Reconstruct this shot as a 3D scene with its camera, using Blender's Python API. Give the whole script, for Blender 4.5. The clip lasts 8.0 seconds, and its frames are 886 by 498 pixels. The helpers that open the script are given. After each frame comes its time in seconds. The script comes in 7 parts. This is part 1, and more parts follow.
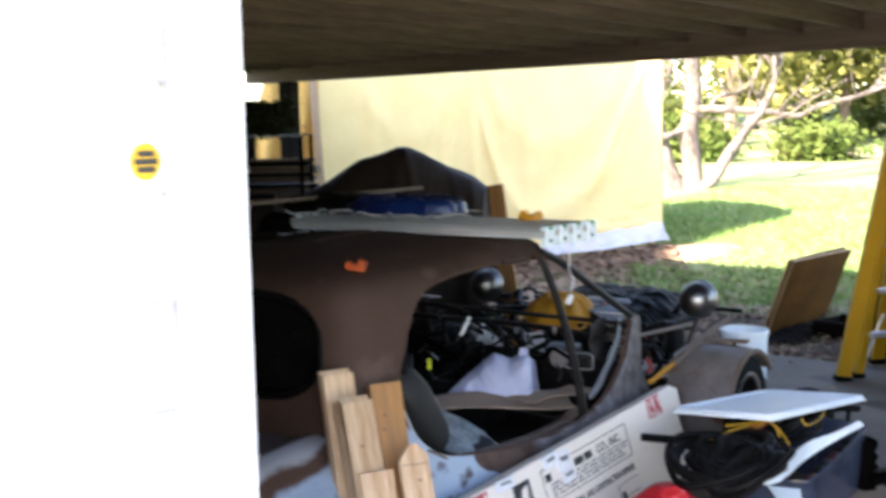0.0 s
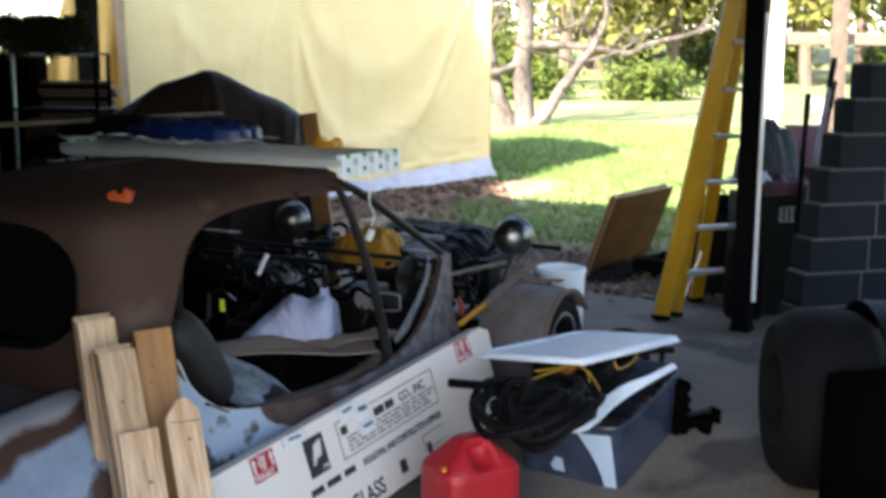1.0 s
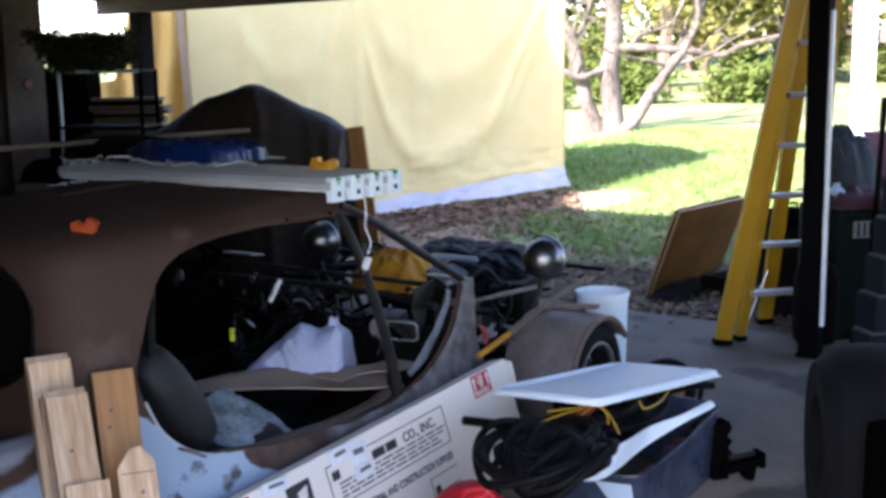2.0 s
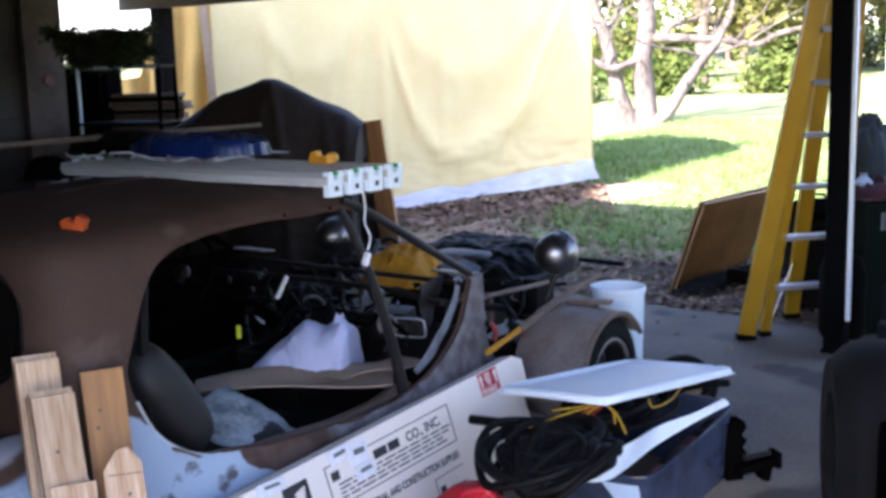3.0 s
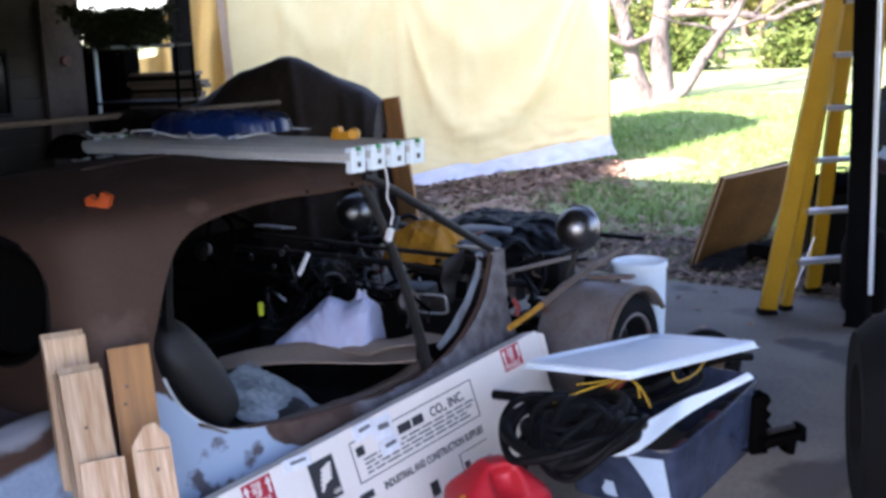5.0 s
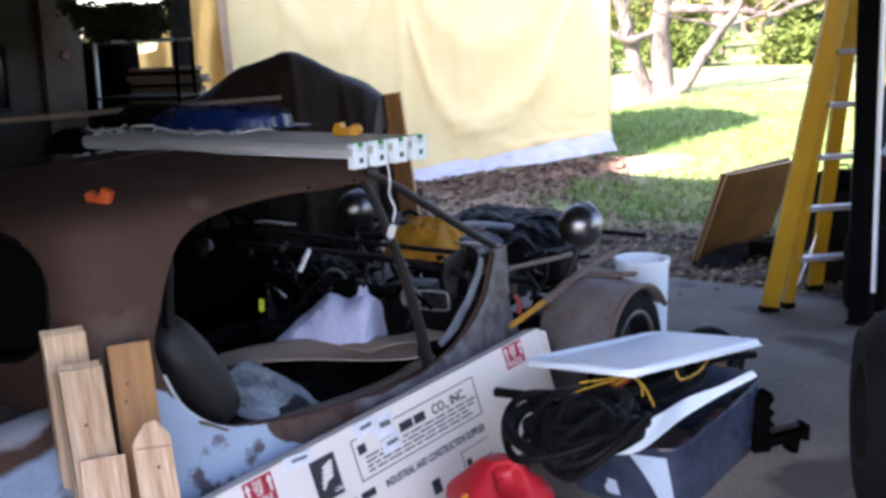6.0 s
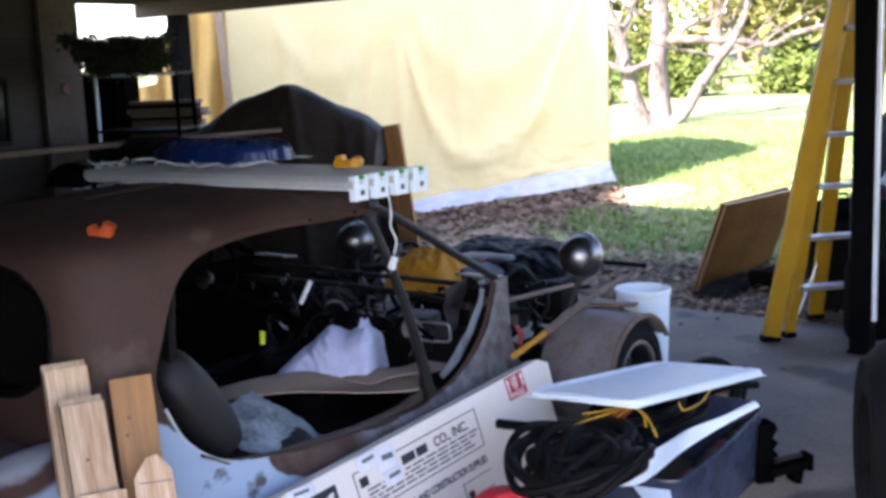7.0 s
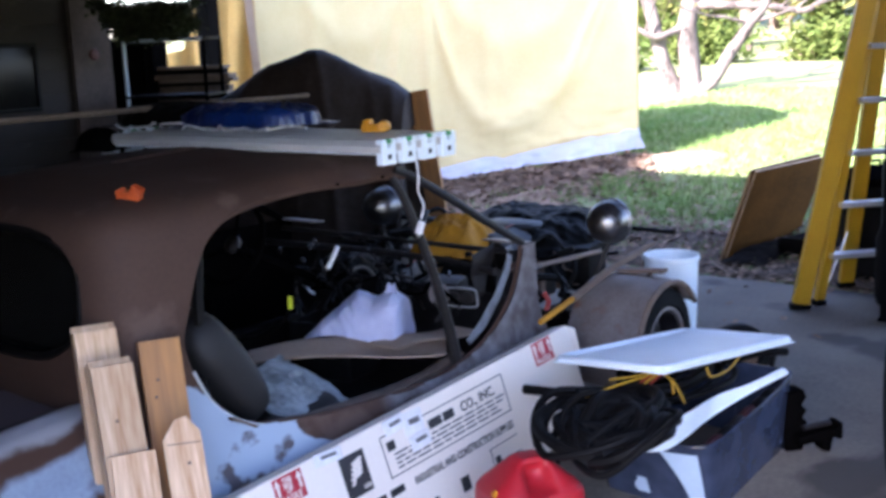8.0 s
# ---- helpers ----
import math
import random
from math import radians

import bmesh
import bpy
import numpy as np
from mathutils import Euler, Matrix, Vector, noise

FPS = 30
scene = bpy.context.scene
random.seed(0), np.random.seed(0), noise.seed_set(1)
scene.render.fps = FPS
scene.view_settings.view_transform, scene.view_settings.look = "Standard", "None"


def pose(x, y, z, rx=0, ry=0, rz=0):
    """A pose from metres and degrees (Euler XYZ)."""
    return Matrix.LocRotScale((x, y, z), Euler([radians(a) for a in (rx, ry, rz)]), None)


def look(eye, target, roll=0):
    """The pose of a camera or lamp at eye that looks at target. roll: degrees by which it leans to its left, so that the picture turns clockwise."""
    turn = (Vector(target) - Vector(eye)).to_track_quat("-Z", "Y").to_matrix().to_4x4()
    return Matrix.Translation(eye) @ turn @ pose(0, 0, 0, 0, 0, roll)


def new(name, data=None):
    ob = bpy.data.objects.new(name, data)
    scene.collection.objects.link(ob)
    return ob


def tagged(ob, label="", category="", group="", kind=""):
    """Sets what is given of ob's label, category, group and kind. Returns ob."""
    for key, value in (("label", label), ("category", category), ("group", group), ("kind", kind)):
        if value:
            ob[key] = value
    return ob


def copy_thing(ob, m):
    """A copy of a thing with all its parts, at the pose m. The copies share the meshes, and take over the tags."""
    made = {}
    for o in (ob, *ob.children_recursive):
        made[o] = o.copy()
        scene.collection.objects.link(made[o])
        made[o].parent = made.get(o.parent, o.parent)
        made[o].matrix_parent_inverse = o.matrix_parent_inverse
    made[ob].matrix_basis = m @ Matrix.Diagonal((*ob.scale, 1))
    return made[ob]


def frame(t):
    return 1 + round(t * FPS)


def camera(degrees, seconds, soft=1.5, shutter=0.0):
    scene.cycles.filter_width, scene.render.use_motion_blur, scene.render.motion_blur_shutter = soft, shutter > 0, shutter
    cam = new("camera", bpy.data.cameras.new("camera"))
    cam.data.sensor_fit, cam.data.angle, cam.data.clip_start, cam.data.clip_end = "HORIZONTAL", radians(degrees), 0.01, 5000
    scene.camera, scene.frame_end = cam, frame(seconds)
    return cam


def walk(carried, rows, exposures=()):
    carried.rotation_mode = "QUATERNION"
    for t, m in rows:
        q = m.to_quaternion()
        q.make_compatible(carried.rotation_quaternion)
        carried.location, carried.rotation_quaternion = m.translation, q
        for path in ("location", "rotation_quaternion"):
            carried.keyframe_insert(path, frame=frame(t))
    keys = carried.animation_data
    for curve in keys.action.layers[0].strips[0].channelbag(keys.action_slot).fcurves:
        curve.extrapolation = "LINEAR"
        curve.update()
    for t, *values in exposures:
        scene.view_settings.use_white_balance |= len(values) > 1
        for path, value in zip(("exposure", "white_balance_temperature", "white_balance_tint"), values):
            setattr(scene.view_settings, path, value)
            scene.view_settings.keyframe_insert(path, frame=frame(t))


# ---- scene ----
cam = camera(43.0, 8.0, soft=3.4, shutter=0.5)
PATH = [
    (0, (-0.041, -0.050, 1.666), (-0.031, 1.939, 1.456), -1.12),
    (0.3, (0.037, 0.064, 1.636), (0.122, 2.048, 1.396), -0.66),
    (0.5, (0.077, 0.148, 1.624), (0.225, 2.126, 1.366), 0.57),
    (0.8, (0.152, 0.301, 1.612), (0.369, 2.268, 1.320), 0.07),
    (1, (0.175, 0.393, 1.590), (0.465, 2.346, 1.267), 0.31),
    (1.2, (0.235, 0.446, 1.588), (0.514, 2.394, 1.233), -0.50),
    (1.5, (0.369, 0.572, 1.598), (0.551, 2.534, 1.256), -1.50),
    (1.7, (0.487, 0.647, 1.613), (0.623, 2.618, 1.306), -0.83),
    (2.8, (0.810, 0.826, 1.620), (0.809, 2.796, 1.279), -2.59),
    (3, (0.791, 0.827, 1.602), (0.809, 2.801, 1.280), -1.60),
    (3.5, (0.788, 0.823, 1.586), (0.792, 2.792, 1.234), -2.06),
    (4, (0.776, 0.825, 1.593), (0.784, 2.796, 1.250), -2.40),
    (4.5, (0.768, 0.822, 1.591), (0.761, 2.792, 1.241), -2.26),
    (6, (0.746, 0.858, 1.589), (0.739, 2.824, 1.223), -1.98),
    (6.5, (0.743, 0.847, 1.595), (0.735, 2.818, 1.256), -2.02),
    (7, (0.737, 0.856, 1.594), (0.734, 2.832, 1.281), -2.27),
    (7.5, (0.744, 0.849, 1.594), (0.737, 2.821, 1.259), -2.23),
    (8, (0.735, 0.867, 1.580), (0.682, 2.833, 1.213), -2.32),
]
walk(cam, [(t, look(eye, target, roll)) for t, eye, target, roll in PATH],
     exposures=[(0.0, 3.2, 6800, 18), (0.5, 2.92, 6700, 14), (1.0, 2.76, 6750, 14), (1.7, 2.79, 6300, 20), (3.0, 3.05, 6000, 27), (4.5, 3.1, 6000, 27), (6.0, 3.12, 6350, 27), (6.8, 3.15, 6300, 27), (8.0, 3.2, 5850, 29)])

# ---- light ----
SUN_TO = Vector((-0.615, -0.557, 0.56)).normalized()
world = bpy.data.worlds.new("sky")
scene.world = world
world.use_nodes = True
wn, wl = world.node_tree.nodes, world.node_tree.links
sky = wn.new("ShaderNodeTexSky")
sky.sky_type = "NISHITA"
sky.sun_disc = False
sky.sun_elevation = math.asin(SUN_TO.z)
sky.sun_rotation = math.atan2(SUN_TO.x, SUN_TO.y)
wn["Background"].inputs["Strength"].default_value = 0.14
wl.new(sky.outputs["Color"], wn["Background"].inputs["Color"])
sun_data = bpy.data.lights.new("sun", "SUN")
sun_data.energy, sun_data.angle, sun_data.color = 5.0, radians(0.6), (1.0, 0.95, 0.86)
sun = new("sun", sun_data)
sun.matrix_world = look((0, 0, 30), Vector((0, 0, 30)) - SUN_TO)


# ---- materials ----
def rgb(c):
    return (*c, 1.0)


def material(name, a, b=None, rough=0.6, metal=0.0, scale=6.0, fine=60.0, bump=0.15, spec=0.5, mix=0.6,
             stain=None, stain_scale=2.0, stain_at=0.62, stretch=(1, 1, 1), coords="Object", vary=0.0, transmission=0.0):
    """A surface with two scales of colour change, optional stains with an outline of their own, and fine relief."""
    m = bpy.data.materials.new(name)
    m.use_nodes = True
    n, l = m.node_tree.nodes, m.node_tree.links
    p = n["Principled BSDF"]
    b = b or tuple(x * 0.72 for x in a)
    tc, mp = n.new("ShaderNodeTexCoord"), n.new("ShaderNodeMapping")
    mp.inputs["Scale"].default_value = stretch
    l.new(tc.outputs[coords], mp.inputs["Vector"])
    big, small = n.new("ShaderNodeTexNoise"), n.new("ShaderNodeTexNoise")
    big.inputs["Scale"].default_value, big.inputs["Detail"].default_value = scale, 5.0
    small.inputs["Scale"].default_value, small.inputs["Detail"].default_value = fine, 4.0
    for t in (big, small):
        l.new(mp.outputs["Vector"], t.inputs["Vector"])
    add = n.new("ShaderNodeMath")
    add.operation = "MULTIPLY_ADD"
    l.new(small.outputs["Fac"], add.inputs[0])
    add.inputs[1].default_value = 1 - mix
    mul = n.new("ShaderNodeMath")
    mul.operation = "MULTIPLY"
    l.new(big.outputs["Fac"], mul.inputs[0])
    mul.inputs[1].default_value = mix
    l.new(mul.outputs[0], add.inputs[2])
    ramp = n.new("ShaderNodeValToRGB")
    ramp.color_ramp.elements[0].position, ramp.color_ramp.elements[1].position = 0.34, 0.66
    ramp.color_ramp.elements[0].color, ramp.color_ramp.elements[1].color = rgb(b), rgb(a)
    l.new(add.outputs[0], ramp.inputs["Fac"])
    out = ramp.outputs["Color"]
    if stain:
        st = n.new("ShaderNodeTexNoise")
        st.inputs["Scale"].default_value, st.inputs["Detail"].default_value = stain_scale, 6.0
        l.new(mp.outputs["Vector"], st.inputs["Vector"])
        sr = n.new("ShaderNodeValToRGB")
        sr.color_ramp.elements[0].position, sr.color_ramp.elements[1].position = stain_at, stain_at + 0.06
        l.new(st.outputs["Fac"], sr.inputs["Fac"])
        mx = n.new("ShaderNodeMixRGB")
        l.new(sr.outputs["Color"], mx.inputs["Fac"])
        l.new(out, mx.inputs["Color1"])
        mx.inputs["Color2"].default_value = rgb(stain)
        out = mx.outputs["Color"]
    if vary:
        oi, hsv, mr = n.new("ShaderNodeObjectInfo"), n.new("ShaderNodeHueSaturation"), n.new("ShaderNodeMapRange")
        mr.inputs["To Min"].default_value, mr.inputs["To Max"].default_value = 1 - vary, 1 + vary
        l.new(oi.outputs["Random"], mr.inputs["Value"])
        l.new(mr.outputs["Result"], hsv.inputs["Value"])
        l.new(out, hsv.inputs["Color"])
        out = hsv.outputs["Color"]
    l.new(out, p.inputs["Base Color"])
    p.inputs["Roughness"].default_value, p.inputs["Metallic"].default_value = rough, metal
    p.inputs["Specular IOR Level"].default_value = spec
    p.inputs["Transmission Weight"].default_value = transmission
    if bump:
        bp = n.new("ShaderNodeBump")
        bp.inputs["Strength"].default_value, bp.inputs["Distance"].default_value = bump, 0.01
        l.new(add.outputs[0], bp.inputs["Height"])
        l.new(bp.outputs["Normal"], p.inputs["Normal"])
    return m


def thin_cloth(name, a, b, glow, scale=3.0):
    """A thin sheet that lets part of the light through."""
    m = material(name, a, b, rough=0.7, scale=scale, fine=40, bump=0.1, spec=0.2)
    n, l = m.node_tree.nodes, m.node_tree.links
    p = n["Principled BSDF"]
    tr, mx = n.new("ShaderNodeBsdfTranslucent"), n.new("ShaderNodeMixShader")
    tr.inputs["Color"].default_value = rgb(a)
    mx.inputs["Fac"].default_value = glow
    l.new(p.outputs[0], mx.inputs[1])
    l.new(tr.outputs[0], mx.inputs[2])
    l.new(mx.outputs[0], n["Material Output"].inputs["Surface"])
    return m


def wood(name, a, b, rough=0.6, grain=14.0, axis=2, vary=0.12):
    """Sawn wood with the grain along one axis."""
    st = [1.0, 1.0, 1.0]
    st[axis] = 0.07
    return material(name, a, b, rough=rough, scale=grain, fine=grain * 5, bump=0.08, mix=0.5, stretch=tuple(st), spec=0.3, vary=vary)


M_CONCRETE = material("concrete", (0.178, 0.157, 0.130), (0.094, 0.083, 0.069), rough=0.85, scale=1.6, fine=45, bump=0.12, stain=(0.06138, 0.05673, 0.05022), stain_scale=1.4, stain_at=0.56, spec=0.3)
M_GRAVEL = material("pale_gravel", (0.50, 0.46, 0.41), (0.38, 0.35, 0.31), rough=0.95, scale=6, fine=60, bump=0.5, spec=0.2)
M_GRASS = material("grass", (0.132, 0.188, 0.068), (0.2, 0.2, 0.104), rough=0.9, scale=0.55, fine=9, bump=0.4, stain=(0.272, 0.208, 0.128), stain_scale=0.55, stain_at=0.57, spec=0.1)
M_BLADE = material("grass_blade", (0.09775, 0.204, 0.03825), (0.204, 0.238, 0.0935), rough=0.8, scale=2.0, fine=20, bump=0.0, spec=0.15)
M_DIRT = material("bare_soil", (0.32, 0.22, 0.16), (0.15, 0.095, 0.065), rough=0.95, scale=3, fine=40, bump=0.5, spec=0.1)
M_SOIL = material("damp_soil", (0.105, 0.080, 0.060), (0.045, 0.034, 0.026), rough=0.95, scale=7, fine=45, bump=0.5, stain=(0.22, 0.18, 0.145), stain_scale=16, stain_at=0.62, spec=0.1)
def per_island(m, amount):
    """Lets each loose piece of a joined mesh differ in brightness."""
    n, l = m.node_tree.nodes, m.node_tree.links
    p = n["Principled BSDF"]
    old = p.inputs["Base Color"].links[0].from_socket
    g, mr, hsv = n.new("ShaderNodeNewGeometry"), n.new("ShaderNodeMapRange"), n.new("ShaderNodeHueSaturation")
    mr.inputs["To Min"].default_value, mr.inputs["To Max"].default_value = 1 - amount, 1 + amount
    l.new(g.outputs["Random Per Island"], mr.inputs["Value"])
    l.new(mr.outputs["Result"], hsv.inputs["Value"])
    l.new(old, hsv.inputs["Color"])
    l.new(hsv.outputs["Color"], p.inputs["Base Color"])
    return m


M_LEAF = material("dead_leaf", (0.27, 0.18, 0.12), (0.075, 0.046, 0.030), rough=0.8, scale=5, fine=30, bump=0.1, spec=0.2)
per_island(M_LEAF, 0.6)
per_island(M_BLADE, 0.35)
M_SIDING = material("white_siding", (0.83, 0.83, 0.82), (0.77, 0.77, 0.76), rough=0.5, scale=1.5, fine=80, bump=0.03)
M_JOIST = wood("dark_deck_wood", (0.156, 0.114, 0.084), (0.072, 0.0516, 0.0384), rough=0.85, axis=1)
M_BEAM = wood("beam_wood", (0.196, 0.149, 0.115), (0.103, 0.0759, 0.0575), rough=0.8, axis=0)
M_CORNERWOOD = material("old_corner_board", (0.115, 0.088, 0.074), (0.055, 0.041, 0.035), rough=0.85, scale=5, fine=50, bump=0.15, stain=(0.03, 0.022, 0.019), stain_scale=4)
M_NEARBLACK = material("near_black_brown", (0.007, 0.005, 0.0042), (0.0035, 0.0026, 0.0022), rough=0.9, scale=6, fine=50, bump=0.2, spec=0.1)
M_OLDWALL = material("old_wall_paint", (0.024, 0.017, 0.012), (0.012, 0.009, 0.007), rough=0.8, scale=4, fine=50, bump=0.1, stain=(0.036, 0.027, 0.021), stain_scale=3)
M_PRIMER = material("brown_primer", (0.06882, 0.03627, 0.02418), (0.05022, 0.02604, 0.01767), rough=0.75, scale=3, fine=90, bump=0.06, stain=(0.0837, 0.05115, 0.03999), stain_scale=2.2, stain_at=0.66, spec=0.3)
M_BARE = material("weathered_grey_steel", (0.22, 0.20, 0.195), (0.13, 0.105, 0.095), rough=0.55, metal=0.25, scale=7, fine=70, bump=0.12, stain=(0.16, 0.075, 0.045), stain_scale=5, stain_at=0.6)
M_DARKSTEEL = material("dark_steel", (0.021, 0.0182, 0.0189), (0.0091, 0.0077, 0.0077), rough=0.55, metal=0.4, scale=9, fine=80, bump=0.1)
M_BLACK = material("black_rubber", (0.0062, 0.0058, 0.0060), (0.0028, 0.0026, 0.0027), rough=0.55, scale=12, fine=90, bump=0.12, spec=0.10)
M_TYRE = material("tyre_rubber", (0.00434, 0.00476, 0.0056), (0.00252, 0.0028, 0.00336), rough=0.8, scale=6, fine=60, bump=0.12, spec=0.12, stain=(0.00805, 0.00805, 0.00875), stain_scale=3, stain_at=0.6)
M_RUSTY = material("rusty_steel", (0.17, 0.125, 0.10), (0.10, 0.068, 0.05), rough=0.8, metal=0.1, scale=8, fine=60, bump=0.2, stain=(0.08, 0.06, 0.05), stain_scale=6)
M_ENGINE = material("greasy_engine", (0.0108, 0.0096, 0.009), (0.0036, 0.003, 0.003), rough=0.5, metal=0.3, scale=10, fine=60, bump=0.25)
M_CHROME = material("chrome", (0.24, 0.235, 0.24), (0.13, 0.125, 0.125), rough=0.34, metal=1.0, scale=5, fine=60, bump=0.02)
M_ALU = material("grey_painted_steel", (0.50, 0.50, 0.49), (0.42, 0.42, 0.41), rough=0.45, metal=0.1, scale=5, fine=80, bump=0.03)
M_WHITE = material("white_plastic", (0.76, 0.84, 0.90), (0.68, 0.77, 0.84), rough=0.45, scale=4, fine=60, bump=0.03)
M_SEAMSHADE = material("seam_shade", (0.46, 0.46, 0.455), (0.26, 0.255, 0.25), rough=0.9, scale=5, fine=40, bump=0.05)
M_GREEN = material("green_plastic", (0.03, 0.30, 0.10), rough=0.4)
M_ORANGE = material("orange_plastic", (0.52, 0.085, 0.012), (0.34, 0.05, 0.01), rough=0.45, scale=30)
M_AMBER = material("yellow_orange_plastic", (0.72, 0.33, 0.015), (0.55, 0.22, 0.01), rough=0.45, scale=30)
M_PINE = wood("pine", (0.80, 0.58, 0.38), (0.46, 0.25, 0.12), rough=0.55, grain=24)
M_PINE_END = material("pine_end_grain", (0.62, 0.46, 0.29), (0.47, 0.31, 0.18), rough=0.7, scale=60, fine=200, bump=0.1)
M_OLDPINE = wood("aged_pine", (0.48, 0.23, 0.07), (0.24, 0.12, 0.055), rough=0.6, grain=10)
M_CARTON = material("white_carton", (0.80, 0.73, 0.65), (0.74, 0.67, 0.59), rough=0.8, scale=2.5, fine=70, bump=0.05, stain=(0.60, 0.52, 0.44), stain_scale=2.5, stain_at=0.68)
M_INK = material("black_ink", (0.03, 0.03, 0.032), rough=0.7)
M_REDINK = material("red_ink", (0.46, 0.018, 0.035), rough=0.7)
M_DARKRED = material("dull_red_plastic", (0.09, 0.006, 0.008), rough=0.5)
M_PAPER = material("white_paper", (0.82, 0.82, 0.84), rough=0.7, bump=0.02)
M_CARDBOARD = material("brown_cardboard", (0.34, 0.25, 0.19), (0.27, 0.19, 0.14), rough=0.85, scale=4, fine=60, bump=0.08)
M_RED = material("red_plastic", (0.44, 0.014, 0.022), (0.36, 0.010, 0.016), rough=0.45, scale=5, fine=60, bump=0.04)
M_TOTE = material("grey_blue_plastic", (0.050, 0.064, 0.105), (0.022, 0.029, 0.052), rough=0.20, scale=1.6, fine=9, bump=0.01, mix=0.35)
M_YELLOWWIRE = material("yellow_wire", (0.46, 0.27, 0.02), rough=0.5, bump=0)
M_REDWIRE = material("red_wire", (0.28, 0.02, 0.015), rough=0.5, bump=0)
M_LADDER = material("yellow_fibreglass", (0.46, 0.265, 0.008), (0.36, 0.195, 0.006), rough=0.45, scale=4, fine=70, bump=0.05, stain=(0.40, 0.26, 0.03), stain_scale=6, stain_at=0.66)
M_ALUSTEP = material("aluminium", (0.55, 0.56, 0.57), (0.45, 0.45, 0.46), rough=0.4, metal=0.7, scale=9, fine=90, bump=0.05)
M_PLY = material("weathered_plywood", (0.125, 0.055, 0.011), (0.060, 0.026, 0.006), rough=0.85, scale=3, fine=40, bump=0.08, stretch=(1, 0.25, 1), stain=(0.045, 0.020, 0.006), stain_scale=1.6, spec=0.08)
M_PLYEDGE = material("plywood_edge", (0.40, 0.25, 0.12), (0.28, 0.16, 0.07), rough=0.8, scale=30)
M_POST = material("black_painted_post", (0.0045, 0.0048, 0.0058), (0.0025, 0.0027, 0.0033), spec=0.03, rough=0.85, scale=7, fine=60, bump=0.08)
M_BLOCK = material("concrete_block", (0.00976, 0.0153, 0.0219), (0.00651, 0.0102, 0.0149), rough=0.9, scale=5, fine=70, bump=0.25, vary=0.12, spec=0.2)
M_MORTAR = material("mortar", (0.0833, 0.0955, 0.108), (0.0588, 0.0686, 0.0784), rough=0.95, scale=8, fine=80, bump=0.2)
M_TARP = thin_cloth("yellow_canvas", (0.86, 0.71, 0.37), (0.80, 0.63, 0.29), 0.16)
M_TARPSIDE = thin_cloth("ochre_canvas", (0.70, 0.46, 0.14), (0.50, 0.31, 0.09), 0.15)
M_PLASTIC = thin_cloth("milky_plastic_sheet", (0.5676, 0.5676, 0.6106), (0.4472, 0.4472, 0.4902), 0.2)
M_BAG = thin_cloth("white_plastic_bag", (0.60, 0.62, 0.80), (0.48, 0.50, 0.70), 0.25, scale=9)
M_CLEAR = thin_cloth("cloudy_plastic_film", (0.52, 0.57, 0.60), (0.05, 0.058, 0.066), 0.25, scale=6)
M_COVER = material("dark_grey_cover", (0.046, 0.035, 0.030), (0.024, 0.017, 0.014), rough=0.65, scale=5, fine=30, bump=0.3, spec=0.15)
M_BLUE = material("blue_tarp", (0.004, 0.026, 0.14), (0.001, 0.002, 0.010), rough=0.3, scale=4, fine=60, bump=0.1)
M_YCLOTH = material("yellow_cloth", (0.50, 0.235, 0.008), (0.33, 0.14, 0.005), rough=0.8, scale=8, fine=60, bump=0.15)
M_BARK = material("pale_bark", (0.20, 0.165, 0.14), (0.040, 0.032, 0.027), rough=0.9, scale=4, fine=30, bump=0.5, stretch=(1, 1, 0.35), spec=0.15)
M_DARKBARK = material("dark_bark", (0.16, 0.12, 0.09), (0.09, 0.066, 0.05), rough=0.95, scale=6, fine=40, bump=0.5, spec=0.1)
M_SPRING = thin_cloth("spring_leaf", (0.12, 0.14, 0.028), (0.19, 0.165, 0.05), 0.3, scale=1.0)
M_BUSH = thin_cloth("bush_leaf", (0.0576, 0.1056, 0.0192), (0.12, 0.136, 0.0288), 0.3, scale=1.0)
M_CONIFER = material("dark_needles", (0.034, 0.045, 0.016), (0.014, 0.018, 0.008), rough=0.8, scale=9, fine=60, bump=0, spec=0.2)
M_FILM = material("black_plastic_film", (0.0045, 0.0043, 0.0040), (0.0020, 0.0019, 0.0018), rough=0.55, scale=6, fine=60, bump=0.3, spec=0.05)
M_SEAT = material("dark_seat_vinyl", (0.010, 0.0085, 0.0082), (0.005, 0.0043, 0.0042), rough=0.65, scale=8, fine=90, bump=0.1)
M_DEEPBLACK = material("deep_black", (0.0034, 0.0031, 0.0031), (0.0018, 0.0016, 0.0016), rough=0.95, scale=6, fine=60, bump=0.1, spec=0.0)
M_GLASS = material("dusty_dark_glass", (0.007, 0.007, 0.006), (0.004, 0.004, 0.004), rough=0.22, scale=6, fine=60, bump=0.02, spec=0.12)
M_TAN = material("tan_rim_paint", (0.40, 0.27, 0.16), (0.30, 0.19, 0.11), rough=0.6, scale=12)
M_MAROON = material("maroon_cloth", (0.055, 0.00715, 0.011), (0.03025, 0.0044, 0.0066), rough=0.7, scale=8)
M_MAUVE = material("mauve_plastic", (0.20, 0.075, 0.11), (0.13, 0.05, 0.075), rough=0.55, scale=9)
M_DARKTEAL = material("dark_teal_canvas", (0.020, 0.030, 0.034), (0.008, 0.012, 0.014), rough=0.8, scale=8, fine=70, bump=0.2)
